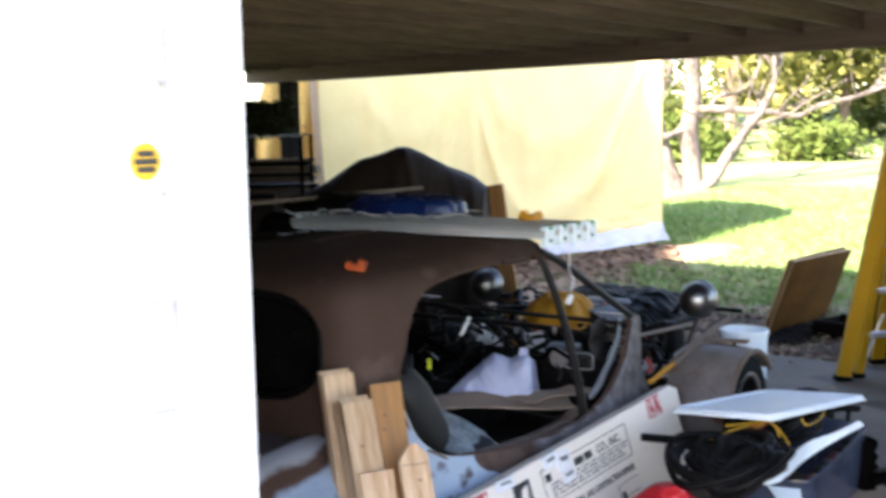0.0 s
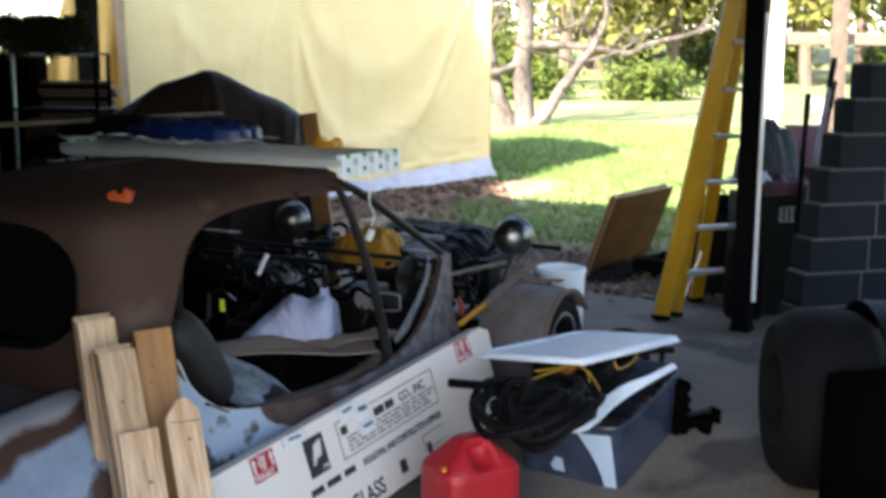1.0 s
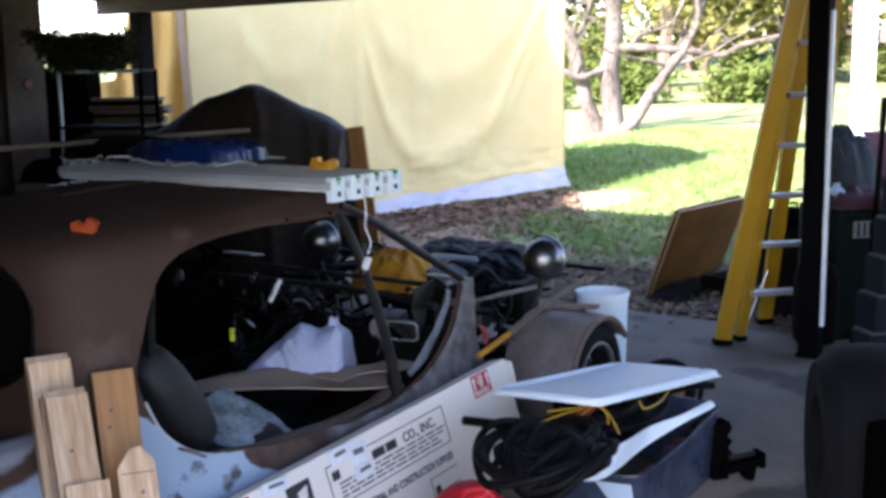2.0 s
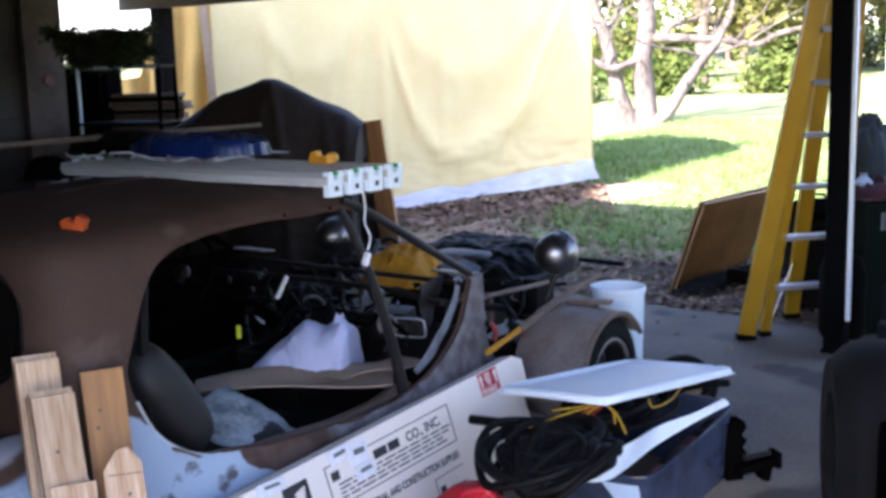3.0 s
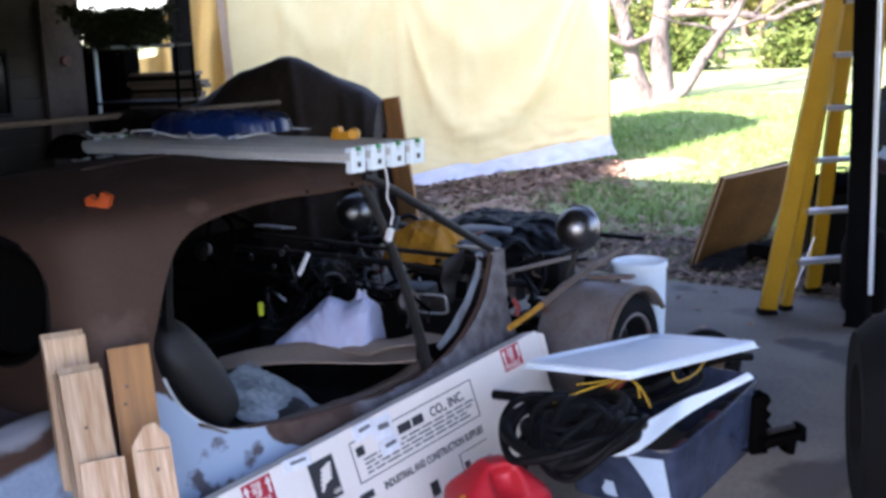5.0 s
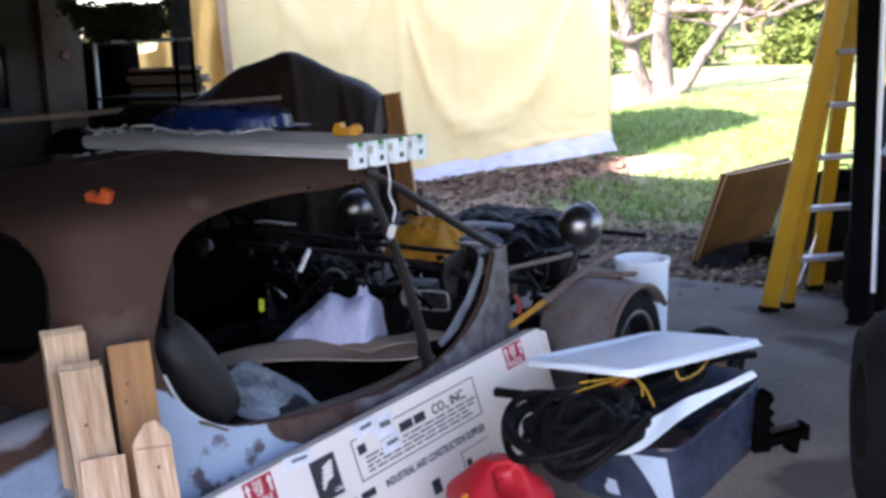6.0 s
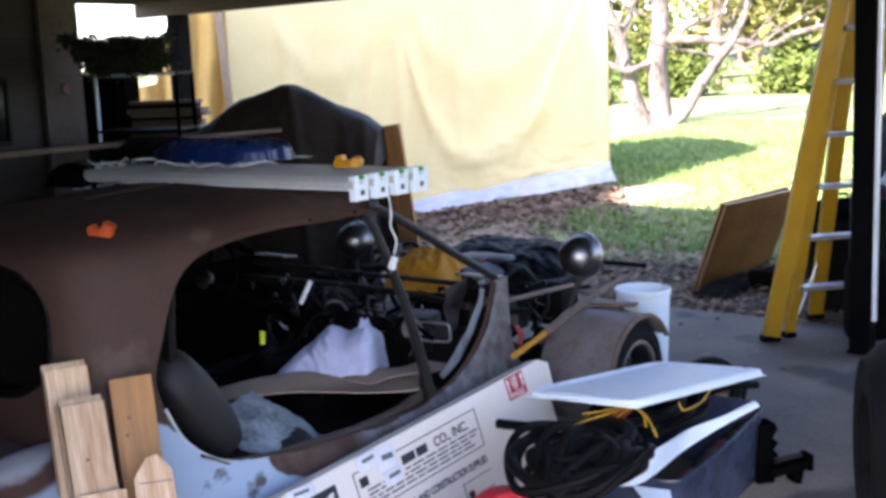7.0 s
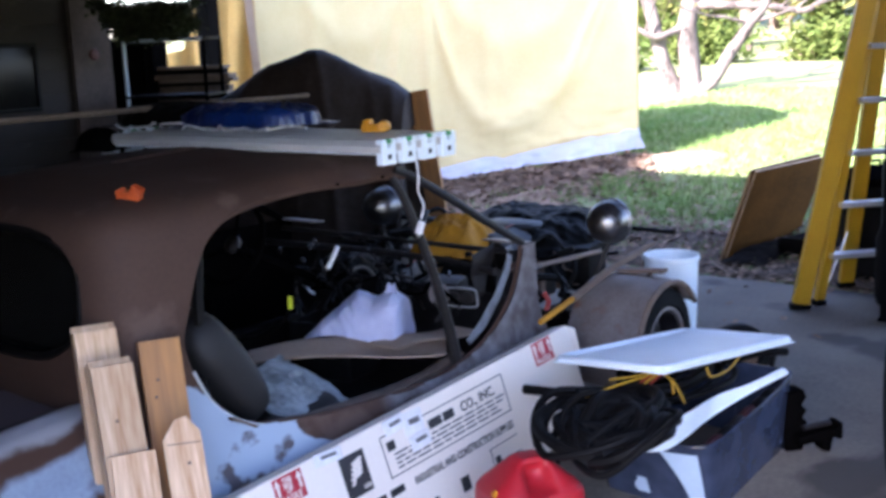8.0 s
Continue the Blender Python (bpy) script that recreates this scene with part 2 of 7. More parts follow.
M_TEAL = material("dark_green_metal", (0.0052, 0.0115, 0.0088), (0.0033, 0.0078, 0.006), rough=0.55, scale=9, spec=0.2)
M_OLDBLUE = material("scuffed_old_blue_paint", (0.27, 0.32, 0.38), (0.13, 0.13, 0.14), rough=0.6, scale=9, fine=70, bump=0.08)
M_PALEBLUE = material("pale_blue_paint", (0.45, 0.56, 0.68), (0.38, 0.48, 0.60), rough=0.5, scale=4)


def body_paint():
    """Brown primer above; pale blue old paint with sanded brown patches below the waist."""
    m = material("car_body_paint", (0.068, 0.036, 0.024), (0.050, 0.026, 0.0175), rough=0.72, scale=4, fine=70, bump=0.10, stain=(0.090, 0.055, 0.042), stain_scale=3.2, stain_at=0.60, spec=0.3)
    n, l = m.node_tree.nodes, m.node_tree.links
    p = n["Principled BSDF"]
    old = p.inputs["Base Color"].links[0].from_socket
    tc, sep, ns = n.new("ShaderNodeTexCoord"), n.new("ShaderNodeSeparateXYZ"), n.new("ShaderNodeTexNoise")
    l.new(tc.outputs["Object"], sep.inputs[0])
    l.new(tc.outputs["Object"], ns.inputs["Vector"])
    ns.inputs["Scale"].default_value, ns.inputs["Detail"].default_value = 4.0, 6.0
    add = n.new("ShaderNodeMath")
    add.operation = "MULTIPLY_ADD"
    l.new(ns.outputs["Fac"], add.inputs[0])
    add.inputs[1].default_value = 0.75
    tall = n.new("ShaderNodeMath")
    tall.operation = "MULTIPLY"
    tall.inputs[1].default_value = 1.6
    l.new(sep.outputs["Z"], tall.inputs[0])
    l.new(tall.outputs[0], add.inputs[2])
    front = n.new("ShaderNodeMath")
    front.operation = "MULTIPLY_ADD"
    rear = n.new("ShaderNodeMath")
    rear.operation = "MAXIMUM"
    rear.inputs[1].default_value = -2.07
    l.new(sep.outputs["Y"], rear.inputs[0])
    l.new(rear.outputs[0], front.inputs[0])
    front.inputs[1].default_value = 1.6
    back, stern = n.new("ShaderNodeMath"), n.new("ShaderNodeMath")
    back.operation, stern.operation = "SUBTRACT", "MAXIMUM"
    back.inputs[0].default_value, stern.inputs[1].default_value = -2.27, 0.0
    l.new(sep.outputs["Y"], back.inputs[1])
    l.new(back.outputs[0], stern.inputs[0])
    sum_ = n.new("ShaderNodeMath")
    sum_.operation = "MULTIPLY_ADD"
    sum_.inputs[1].default_value = 6.0
    l.new(stern.outputs[0], sum_.inputs[0])
    l.new(add.outputs[0], sum_.inputs[2])
    l.new(sum_.outputs[0], front.inputs[2])
    r = n.new("ShaderNodeValToRGB")
    r.color_ramp.elements[0].position, r.color_ramp.elements[1].position = 0.0, 0.03
    shift = n.new("ShaderNodeMath")
    shift.operation = "ADD"
    shift.inputs[1].default_value = 2.12
    l.new(front.outputs[0], shift.inputs[0])
    l.new(shift.outputs[0], r.inputs["Fac"])
    mx = n.new("ShaderNodeMixRGB")
    n2, r4, mxf = n.new("ShaderNodeTexNoise"), n.new("ShaderNodeValToRGB"), n.new("ShaderNodeMath")
    n2.inputs["Scale"].default_value, n2.inputs["Detail"].default_value = 6.2, 4.0
    l.new(tc.outputs["Object"], n2.inputs["Vector"])
    r4.color_ramp.elements[0].position, r4.color_ramp.elements[1].position = 0.605, 0.665
    r4.color_ramp.elements[1].color = (0.85, 0.85, 0.85, 1)
    l.new(n2.outputs["Fac"], r4.inputs["Fac"])
    mxf.operation = "MAXIMUM"
    l.new(r.outputs["Color"], mxf.inputs[0])
    l.new(r4.outputs["Color"], mxf.inputs[1])
    l.new(mxf.outputs[0], mx.inputs["Fac"])
    mx.inputs["Color1"].default_value = rgb((0.33, 0.40, 0.49))
    l.new(old, mx.inputs["Color2"])
    # towards the cowl the paint is sanded to grey steel
    ahead = n.new("ShaderNodeMath")
    ahead.operation = "MULTIPLY_ADD"
    l.new(ns.outputs["Fac"], ahead.inputs[0])
    ahead.inputs[1].default_value = 0.35
    l.new(sep.outputs["Y"], ahead.inputs[2])
    r2 = n.new("ShaderNodeValToRGB")
    r2.color_ramp.elements[0].position, r2.color_ramp.elements[1].position = 0.0, 0.10
    up = n.new("ShaderNodeMath")
    up.operation = "ADD"
    low = n.new("ShaderNodeMapRange")
    low.inputs["From Min"].default_value, low.inputs["From Max"].default_value = 0.40, 0.75
    low.inputs["To Min"].default_value, low.inputs["To Max"].default_value = 1.30, 0.58
    l.new(sep.outputs["Z"], low.inputs["Value"])
    l.new(low.outputs["Result"], up.inputs[1])
    l.new(ahead.outputs[0], up.inputs[0])
    l.new(up.outputs[0], r2.inputs["Fac"])
    streak = n.new("ShaderNodeTexNoise")
    streak.inputs["Scale"].default_value, streak.inputs["Detail"].default_value = 14.0, 5.0
    l.new(tc.outputs["Object"], streak.inputs["Vector"])
    r3 = n.new("ShaderNodeValToRGB")
    r3.color_ramp.elements[0].position, r3.color_ramp.elements[1].position = 0.30, 0.72
    r3.color_ramp.elements[0].color, r3.color_ramp.elements[1].color = rgb((0.06, 0.048, 0.045)), rgb((0.19, 0.18, 0.19))
    l.new(streak.outputs["Fac"], r3.inputs["Fac"])
    mx2 = n.new("ShaderNodeMixRGB")
    l.new(r2.outputs["Color"], mx2.inputs["Fac"])
    l.new(mx.outputs["Color"], mx2.inputs["Color1"])
    l.new(r3.outputs["Color"], mx2.inputs["Color2"])
    l.new(mx2.outputs["Color"], p.inputs["Base Color"])
    return m


def tail_paint():
    """Rear deck: mauve-grey primer, pale crest with its highlight painted in, sanded brown stripe, old blue paint
    below.
    """
    m = material("tail_paint", (0.33, 0.40, 0.49), (0.24, 0.29, 0.37), rough=0.6, scale=5, fine=70, bump=0.08, stain=(0.085, 0.045, 0.030), stain_scale=3.6, stain_at=0.58, spec=0.3)
    n, l = m.node_tree.nodes, m.node_tree.links
    p = n["Principled BSDF"]
    old = p.inputs["Base Color"].links[0].from_socket
    tc, sep, ns = n.new("ShaderNodeTexCoord"), n.new("ShaderNodeSeparateXYZ"), n.new("ShaderNodeTexNoise")
    l.new(tc.outputs["Object"], sep.inputs[0])
    l.new(tc.outputs["Object"], ns.inputs["Vector"])
    ns.inputs["Scale"].default_value, ns.inputs["Detail"].default_value = 5.0, 5.0
    mix = n.new("ShaderNodeMath")
    mix.operation = "MULTIPLY_ADD"
    mix.inputs[1].default_value = 0.10
    l.new(ns.outputs["Fac"], mix.inputs[0])
    l.new(sep.outputs["X"], mix.inputs[2])
    ramp, veil = n.new("ShaderNodeValToRGB"), n.new("ShaderNodeValToRGB")
    ramp.color_ramp.interpolation = "EASE"
    e = ramp.color_ramp.elements
    e[0].position, e[0].color = 0.245, rgb((0.090, 0.066, 0.064))
    e[1].position, e[1].color = 0.275, rgb((0.34, 0.33, 0.34))
    for pos, c in ((0.385, (0.34, 0.33, 0.34)), (0.41, (0.085, 0.045, 0.030)), (0.46, (0.085, 0.045, 0.030))):
        k = e.new(pos)
        k.color = rgb(c)
    veil.color_ramp.elements[0].position, veil.color_ramp.elements[1].position = 0.455, 0.475
    l.new(mix.outputs[0], ramp.inputs["Fac"])
    l.new(mix.outputs[0], veil.inputs["Fac"])
    mx = n.new("ShaderNodeMixRGB")
    l.new(veil.outputs["Color"], mx.inputs["Fac"])
    l.new(ramp.outputs["Color"], mx.inputs["Color1"])
    l.new(old, mx.inputs["Color2"])
    l.new(mx.outputs["Color"], p.inputs["Base Color"])
    return m


M_BODY = body_paint()
M_TAIL = tail_paint()


# ---- mesh helpers ----
def part(name, bm, mat, parent=None, label="", smooth=True, m=None):
    me = bpy.data.meshes.new(name)
    bm.normal_update()
    bm.to_mesh(me)
    bm.free()
    for x in (mat if isinstance(mat, (list, tuple)) else [mat]):
        me.materials.append(x)
    if smooth:
        for f in me.polygons:
            f.use_smooth = True
        me.set_sharp_from_angle(angle=radians(38))
    ob = new(name, me)
    if parent:
        ob.parent = parent
    if m is not None:
        ob.matrix_basis = m
    if label:
        tagged(ob, label)
    return ob


def thing(name, label, category, m=None, group="", kind=""):
    ob = new(name)
    ob.empty_display_size = 0.1
    if m is not None:
        ob.matrix_basis = m
    return tagged(ob, label, category, group, kind)


def add_box(bm, size, at=(0, 0, 0), rot=(0, 0, 0), bevel=0.0, mi=0):
    r = bmesh.ops.create_cube(bm, size=1.0, matrix=pose(*at, *rot) @ Matrix.Diagonal((*size, 1)))
    faces = {f for v in r["verts"] for f in v.link_faces}
    for f in faces:
        f.material_index = mi
    if bevel:
        edges = {e for v in r["verts"] for e in v.link_edges}
        bmesh.ops.bevel(bm, geom=list(edges), offset=bevel, segments=2, affect="EDGES", profile=0.7)
    return r


def box(size, at=(0, 0, 0), rot=(0, 0, 0), bevel=0.004):
    bm = bmesh.new()
    add_box(bm, size, at, rot, bevel)
    return bm


def add_tube(bm, pts, rad, seg=8, closed=False, cap=True):
    pts = [Vector(p) for p in pts]
    n = len(pts)
    rads = list(rad) if isinstance(rad, (list, tuple)) else [rad] * n
    rings, up = [], None
    for i, p in enumerate(pts):
        a, b = pts[(i - 1) % n if closed else max(i - 1, 0)], pts[(i + 1) % n if closed else min(i + 1, n - 1)]
        d = (b - a).normalized()
        if up is None:
            up = d.orthogonal().normalized()
        up = (up - d * up.dot(d)).normalized()
        side = d.cross(up)
        rings.append([bm.verts.new(p + (up * math.cos(2 * math.pi * k / seg) + side * math.sin(2 * math.pi * k / seg)) * rads[i]) for k in range(seg)])
    for i in range(n if closed else n - 1):
        r0, r1 = rings[i], rings[(i + 1) % n]
        for k in range(seg):
            bm.faces.new((r0[k], r0[(k + 1) % seg], r1[(k + 1) % seg], r1[k]))
    if cap and not closed:
        bm.faces.new(list(reversed(rings[0])))
        bm.faces.new(rings[-1])
    return rings


def tube(pts, rad, seg=8, closed=False):
    bm = bmesh.new()
    add_tube(bm, pts, rad, seg, closed)
    return bm


def add_lathe(bm, profile, seg=32, m=Matrix(), closed=False):
    """Turns (radius, height) points about z."""
    rings = []
    for r, z in profile:
        rings.append([bm.verts.new(m @ Vector((r * math.cos(2 * math.pi * k / seg), r * math.sin(2 * math.pi * k / seg), z))) for k in range(seg)])
    pairs = list(zip(rings, rings[1:])) + ([(rings[-1], rings[0])] if closed else [])
    for a, b in pairs:
        for k in range(seg):
            bm.faces.new((a[k], a[(k + 1) % seg], b[(k + 1) % seg], b[k]))
    if not closed:
        if profile[0][0] > 1e-4:
            bm.faces.new(list(reversed(rings[0])))
        if profile[-1][0] > 1e-4:
            bm.faces.new(rings[-1])
    bmesh.ops.remove_doubles(bm, verts=bm.verts, dist=1e-5)


def lathe(profile, seg=32, m=Matrix(), closed=False):
    bm = bmesh.new()
    add_lathe(bm, profile, seg, m, closed)
    return bm


def sheet(f, nu, nv, thick=0.0):
    """A surface f(s, t) -> point, with thickness along its normals."""
    bm = bmesh.new()
    g = [[bm.verts.new(f(i / nu, j / nv)) for j in range(nv + 1)] for i in range(nu + 1)]
    for i in range(nu):
        for j in range(nv):
            bm.faces.new((g[i][j], g[i + 1][j], g[i + 1][j + 1], g[i][j + 1]))
    if thick:
        solid(bm, thick)
    return bm


def solid(bm, thick):
    bm.normal_update()
    bmesh.ops.solidify(bm, geom=list(bm.faces), thickness=thick)


def prism(outline, depth, m=Matrix(), bevel=0.0):
    """A plate from an outline in x, z; depth along y."""
    bm = bmesh.new()
    a = [bm.verts.new(m @ Vector((x, 0, z))) for x, z in outline]
    b = [bm.verts.new(m @ Vector((x, depth, z))) for x, z in outline]
    n = len(outline)
    bm.faces.new(a)
    bm.faces.new(list(reversed(b)))
    for i in range(n):
        bm.faces.new((a[(i + 1) % n], a[i], b[i], b[(i + 1) % n]))
    bmesh.ops.recalc_face_normals(bm, faces=bm.faces)
    if bevel:
        bmesh.ops.bevel(bm, geom=list(bm.edges), offset=bevel, segments=2, affect="EDGES", profile=0.7)
    return bm


def smoothed(pts, n=4, closed=False):
    """A Catmull-Rom line through points."""
    pts = [Vector(p) for p in pts]
    out, m = [], len(pts)
    for i in range(m if closed else m - 1):
        p0, p1, p2, p3 = [pts[(i + k) % m] if closed else pts[min(max(i + k, 0), m - 1)] for k in (-1, 0, 1, 2)]
        for j in range(n):
            t = j / n
            out.append(0.5 * ((2 * p1) + (p2 - p0) * t + (2 * p0 - 5 * p1 + 4 * p2 - p3) * t * t + (3 * p1 - p0 - 3 * p2 + p3) * t ** 3))
    return out if closed else out + [pts[-1]]


def interp(x, xs, ys):
    return float(np.interp(x, xs, ys))


def nz(x, y, z=0.0, s=1.0):
    return noise.noise(Vector((x * s, y * s, z * s)))


# The carport, the car and the house share one axis: local x to the car's right, y to its front.
CAR = pose(0.81, 6.40, 0, 0, 0, -38.54)


def at(x, y, z=0.0, rz=0.0, rx=0.0, ry=0.0):
    return CAR @ pose(x, y, z, rx, ry, rz)


# ---- setting ----
def slab_z(u):
    """The slab falls gently from its far edge, then dips as a ramp towards the drive."""
    return interp(u, (-3.4, -2.4, -1.6, -1.25, -0.95, -0.5, -0.3, 0.7), (-0.275, -0.262, -0.232, -0.206, -0.166, -0.085, -0.058, 0.0))


def floor_at(x, y):
    return slab_z((CAR.inverted() @ Vector((x, y, 0))).y)


def ground_z(x, y):
    q = CAR.inverted() @ Vector((x, y, 0))
    d = q.y - 2.25
    base = interp(d, (-30, -4.9, -1.5, 0, 0.3, 4.4, 9.5, 25, 45, 90, 400), (-0.34, -0.34, -0.06, -0.03, 0.0, 0.40, 0.62, 1.0, 1.9, 4.5, 5.0))
    return base + (0.03 * nz(x, y, 3.0, 0.7) if d > 0.3 else 0.0)


def make_ground():
    xs = sorted({*np.linspace(-14, 22, 73).round(2), -400, -150, -60, -30, 34, 60, 150, 400})
    ys = sorted({*np.linspace(-8, 34, 85).round(2), -400, -120, -40, -20, 45, 60, 80, 120, 400})
    bm = bmesh.new()
    g = [[bm.verts.new((x, y, ground_z(x, y))) for y in ys] for x in xs]
    for i in range(len(xs) - 1):
        for j in range(len(ys) - 1):
            bm.faces.new((g[i][j], g[i + 1][j], g[i + 1][j + 1], g[i][j + 1]))
    return part("ground", bm, M_GRASS)


tagged(make_ground(), "sloping spring lawn with bare brown patches", "ground", kind="structure")
SLAB = sheet(lambda s, t: (-4.2 + 10.6 * t, -3.4 + 5.6 * s, slab_z(-3.4 + 5.6 * s) + 0.002 * nz(s * 40, t * 40)), 96, 40)
solid(SLAB, -0.12)
tagged(part("floor", SLAB, M_CONCRETE, m=CAR), "worn grey concrete carport slab", "floor", kind="structure")
# unseen pale ground behind the viewpoint, added to bounce light into the carport
BOUNCE_GROUND = sheet(lambda s, t: (-1.5 + 9.0 * t, -14.0 + 10.595 * s, -0.285 + 0.01 * nz(s * 30, t * 26)), 80, 70)
tagged(part("bounce_ground", BOUNCE_GROUND, M_GRAVEL, m=CAR), "unseen pale gravel added to bounce light into the carport", "driveway", kind="structure")


def bark_tube(pts, rads, seg=10, amp=0.12):
    bm = bmesh.new()
    add_tube(bm, pts, rads, seg)
    for v in bm.verts:
        v.co += Vector((nz(*v.co, 6.0), nz(*(v.co + Vector((9, 0, 0))), 6.0), 0)) * amp * 0.15
    return bm


def make_carport():
    bm = bmesh.new()
    rng = random.Random(3)
    y = -3.92
    while y < 1.8:
        w = 0.135
        # right of the post this unseen stretch of deck is added to cut light
        far = y > -2.3
        add_box(bm, (11.0 if far else 7.3, w, 0.03), (0.9 if far else -0.95, y + w / 2, 2.44 + rng.uniform(-0.003, 0.003)))
        y += w + 0.006
    for i in range(28):
        n = 5.74 if i < 19 else 4.1
        add_box(bm, (0.04, n, 0.19), (-4.56 + i * 0.4 + rng.uniform(-0.02, 0.02), 1.82 - n / 2, 2.33))
    tagged(part("ceiling", bm, M_JOIST, m=CAR, smooth=False), "dark weathered deck boards on joists overhead", "ceiling", kind="structure")
    bm = bmesh.new()
    add_box(bm, (11.0, 0.09, 0.26), (0.9, 1.64, 2.255), bevel=0.006)
    add_box(bm, (7.3, 0.05, 0.26), (-0.95, -3.95, 2.30), bevel=0.006)
    add_box(bm, (3.7, 0.05, 0.26), (4.55, -2.33, 2.30), bevel=0.006)
    tagged(part("beam", bm, M_BEAM, m=CAR), "long brown timber beam under the deck edge", "beam", kind="structure")


make_carport()


def make_post(name, x, y, h, w, mat, label):
    ob = thing(name, label, "post", at(x, y, slab_z(y)))
    part("shaft", box((w, w, h), (0, 0, h / 2), bevel=0.008), mat, ob)
    part("base_plate", box((w + 0.016, w + 0.016, 0.02), (0, 0, 0.01), bevel=0.003), mat, ob)
    return ob


post_r = make_post("post", 1.46, 1.64, 2.12, 0.11, M_POST, "black painted steel post carrying the deck beam")
part("white_strip", box((0.02, 0.03, 1.71), (0.075, -0.045, 1.045), bevel=0.006), M_WHITE, post_r, "white plastic strip fixed along the post")
make_post("post", -3.98, 1.55, 2.12, 0.13, M_NEARBLACK, "dark timber post beside the storage rack")


def make_house_wall():
    """White lap siding with a corner board, which the camera passes first."""
    wall = tagged(part("wall_house", box((11.0, 7.6, 5.9), (-3.34, -8.31, 2.65), bevel=0.003), M_SIDING, m=CAR @ pose(-0.512, 0.428, 0)), "white painted house wall with lap siding", "wall", kind="structure")
    # added unseen storey, away from the carport's open side; its lean-to roof casts shade
    high, low, x0, x1 = 9.30, 5.95, -8.82, -3.80
    bm = bmesh.new()
    near = [bm.verts.new((x, -4.53, z)) for x, z in ((x0, 5.55), (x1, 5.55), (x1, high), (x0, low))]
    back = [bm.verts.new((v.co.x, -12.1, v.co.z)) for v in near]
    bm.faces.new(near)
    bm.faces.new(list(reversed(back)))
    for k in range(4):
        bm.faces.new((near[k], back[k], back[(k + 1) % 4], near[(k + 1) % 4]))
    bmesh.ops.recalc_face_normals(bm, faces=bm.faces)
    part("added_storey", bm, M_SIDING, wall, "unseen white upper storey added to cast the lawn shadow", smooth=False)
    tilt = -math.degrees(math.atan((high - low) / (x1 - x0)))
    part("roof_slope", box(((x1 - x0) * 1.23, 8.4, 0.14), ((x0 + x1) / 2 - 0.05, -8.31, (high + low) / 2 + 0.05), (0, tilt, 0), bevel=0.01), M_JOIST, wall, "unseen dark roof slope over the added storey")
    part("roof_slab", box((6.30, 8.4, 0.16), (-0.60, -8.31, 5.69), bevel=0.02), M_JOIST, wall, "unseen dark roof over the lower storey, set by its shadow")
    # dark panel added on the unseen house end, cuts white bounce into the carport
    part("end_panel", box((10.6, 0.03, 2.7), (-3.40, -4.492, 1.05), bevel=0.004), M_JOIST, wall, "dark panel added on the house end to cut bounced light")
    e = 0.203
    board = bmesh.new()
    o = [(0.004, 0.0), (0.006, -0.012), (0.026, -0.012), (0.026, 0.0), (0.004, e - 0.004)]
    a = [board.verts.new((x, -9.5, z)) for x, z in o]
    b = [board.verts.new((x, -4.64, z)) for x, z in o]
    for i in range(len(o)):
        board.faces.new((a[i], a[(i + 1) % 5], b[(i + 1) % 5], b[i]))
    board.faces.new(a)
    board.faces.new(list(reversed(b)))
    bmesh.ops.recalc_face_normals(board, faces=board.faces)
    me = None
    for i in range(17):
        if me is None:
            first = part("siding_board", board, M_SIDING, wall, smooth=False, m=pose(2.161, 0, -0.250))
            me = first.data
        else:
            ob = new("siding_board", me)
            ob.parent, ob.matrix_basis = wall, pose(2.161, 0, -0.250 + i * e)
    # thin grey strips stand in for the shade line under each lap
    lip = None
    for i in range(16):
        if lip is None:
            lip = part("lap_shade_line", box((0.004, 4.80, 0.007), (0, -7.09, 0), bevel=0.0), M_SEAMSHADE, wall, "grey strip painting the shade line under a siding board", smooth=False, m=pose(2.188, 0, -0.2635)).data
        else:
            o = new("lap_shade_line", lip)
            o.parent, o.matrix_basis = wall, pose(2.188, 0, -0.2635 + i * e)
    part("corner_board", box((0.034, 0.170, 2.85), (2.182, -4.591, 1.23), bevel=0.004), M_SIDING, wall)
    part("corner_joint", box((0.010, 0.012, 2.85), (2.188, -4.686, 1.23), bevel=0.0), M_SEAMSHADE, wall, "shadowed joint beside the corner board", smooth=False)
    st = thing("round_sticker", "small round yellow sticker with dark print on siding", "sticker", CAR @ pose(1.6768, -4.309, 1.62, 0, 90, 0) @ Matrix.Diagonal((1.42, 1.42, 1, 1)))
    part("disc", lathe([(0.0, 0.0), (0.024, 0.0), (0.024, 0.0012), (0.0, 0.0012)], 32), material("sticker_yellow", (0.70, 0.42, 0.02)), st)
    bm = bmesh.new()
    for k, w in ((-0.010, 0.026), (0.0, 0.036), (0.010, 0.028)):
        add_box(bm, (0.0075, w, 0.0008), (k, 0, 0.0018))
    part("print", bm, M_INK, st, "dark print bars", smooth=False)


make_house_wall()


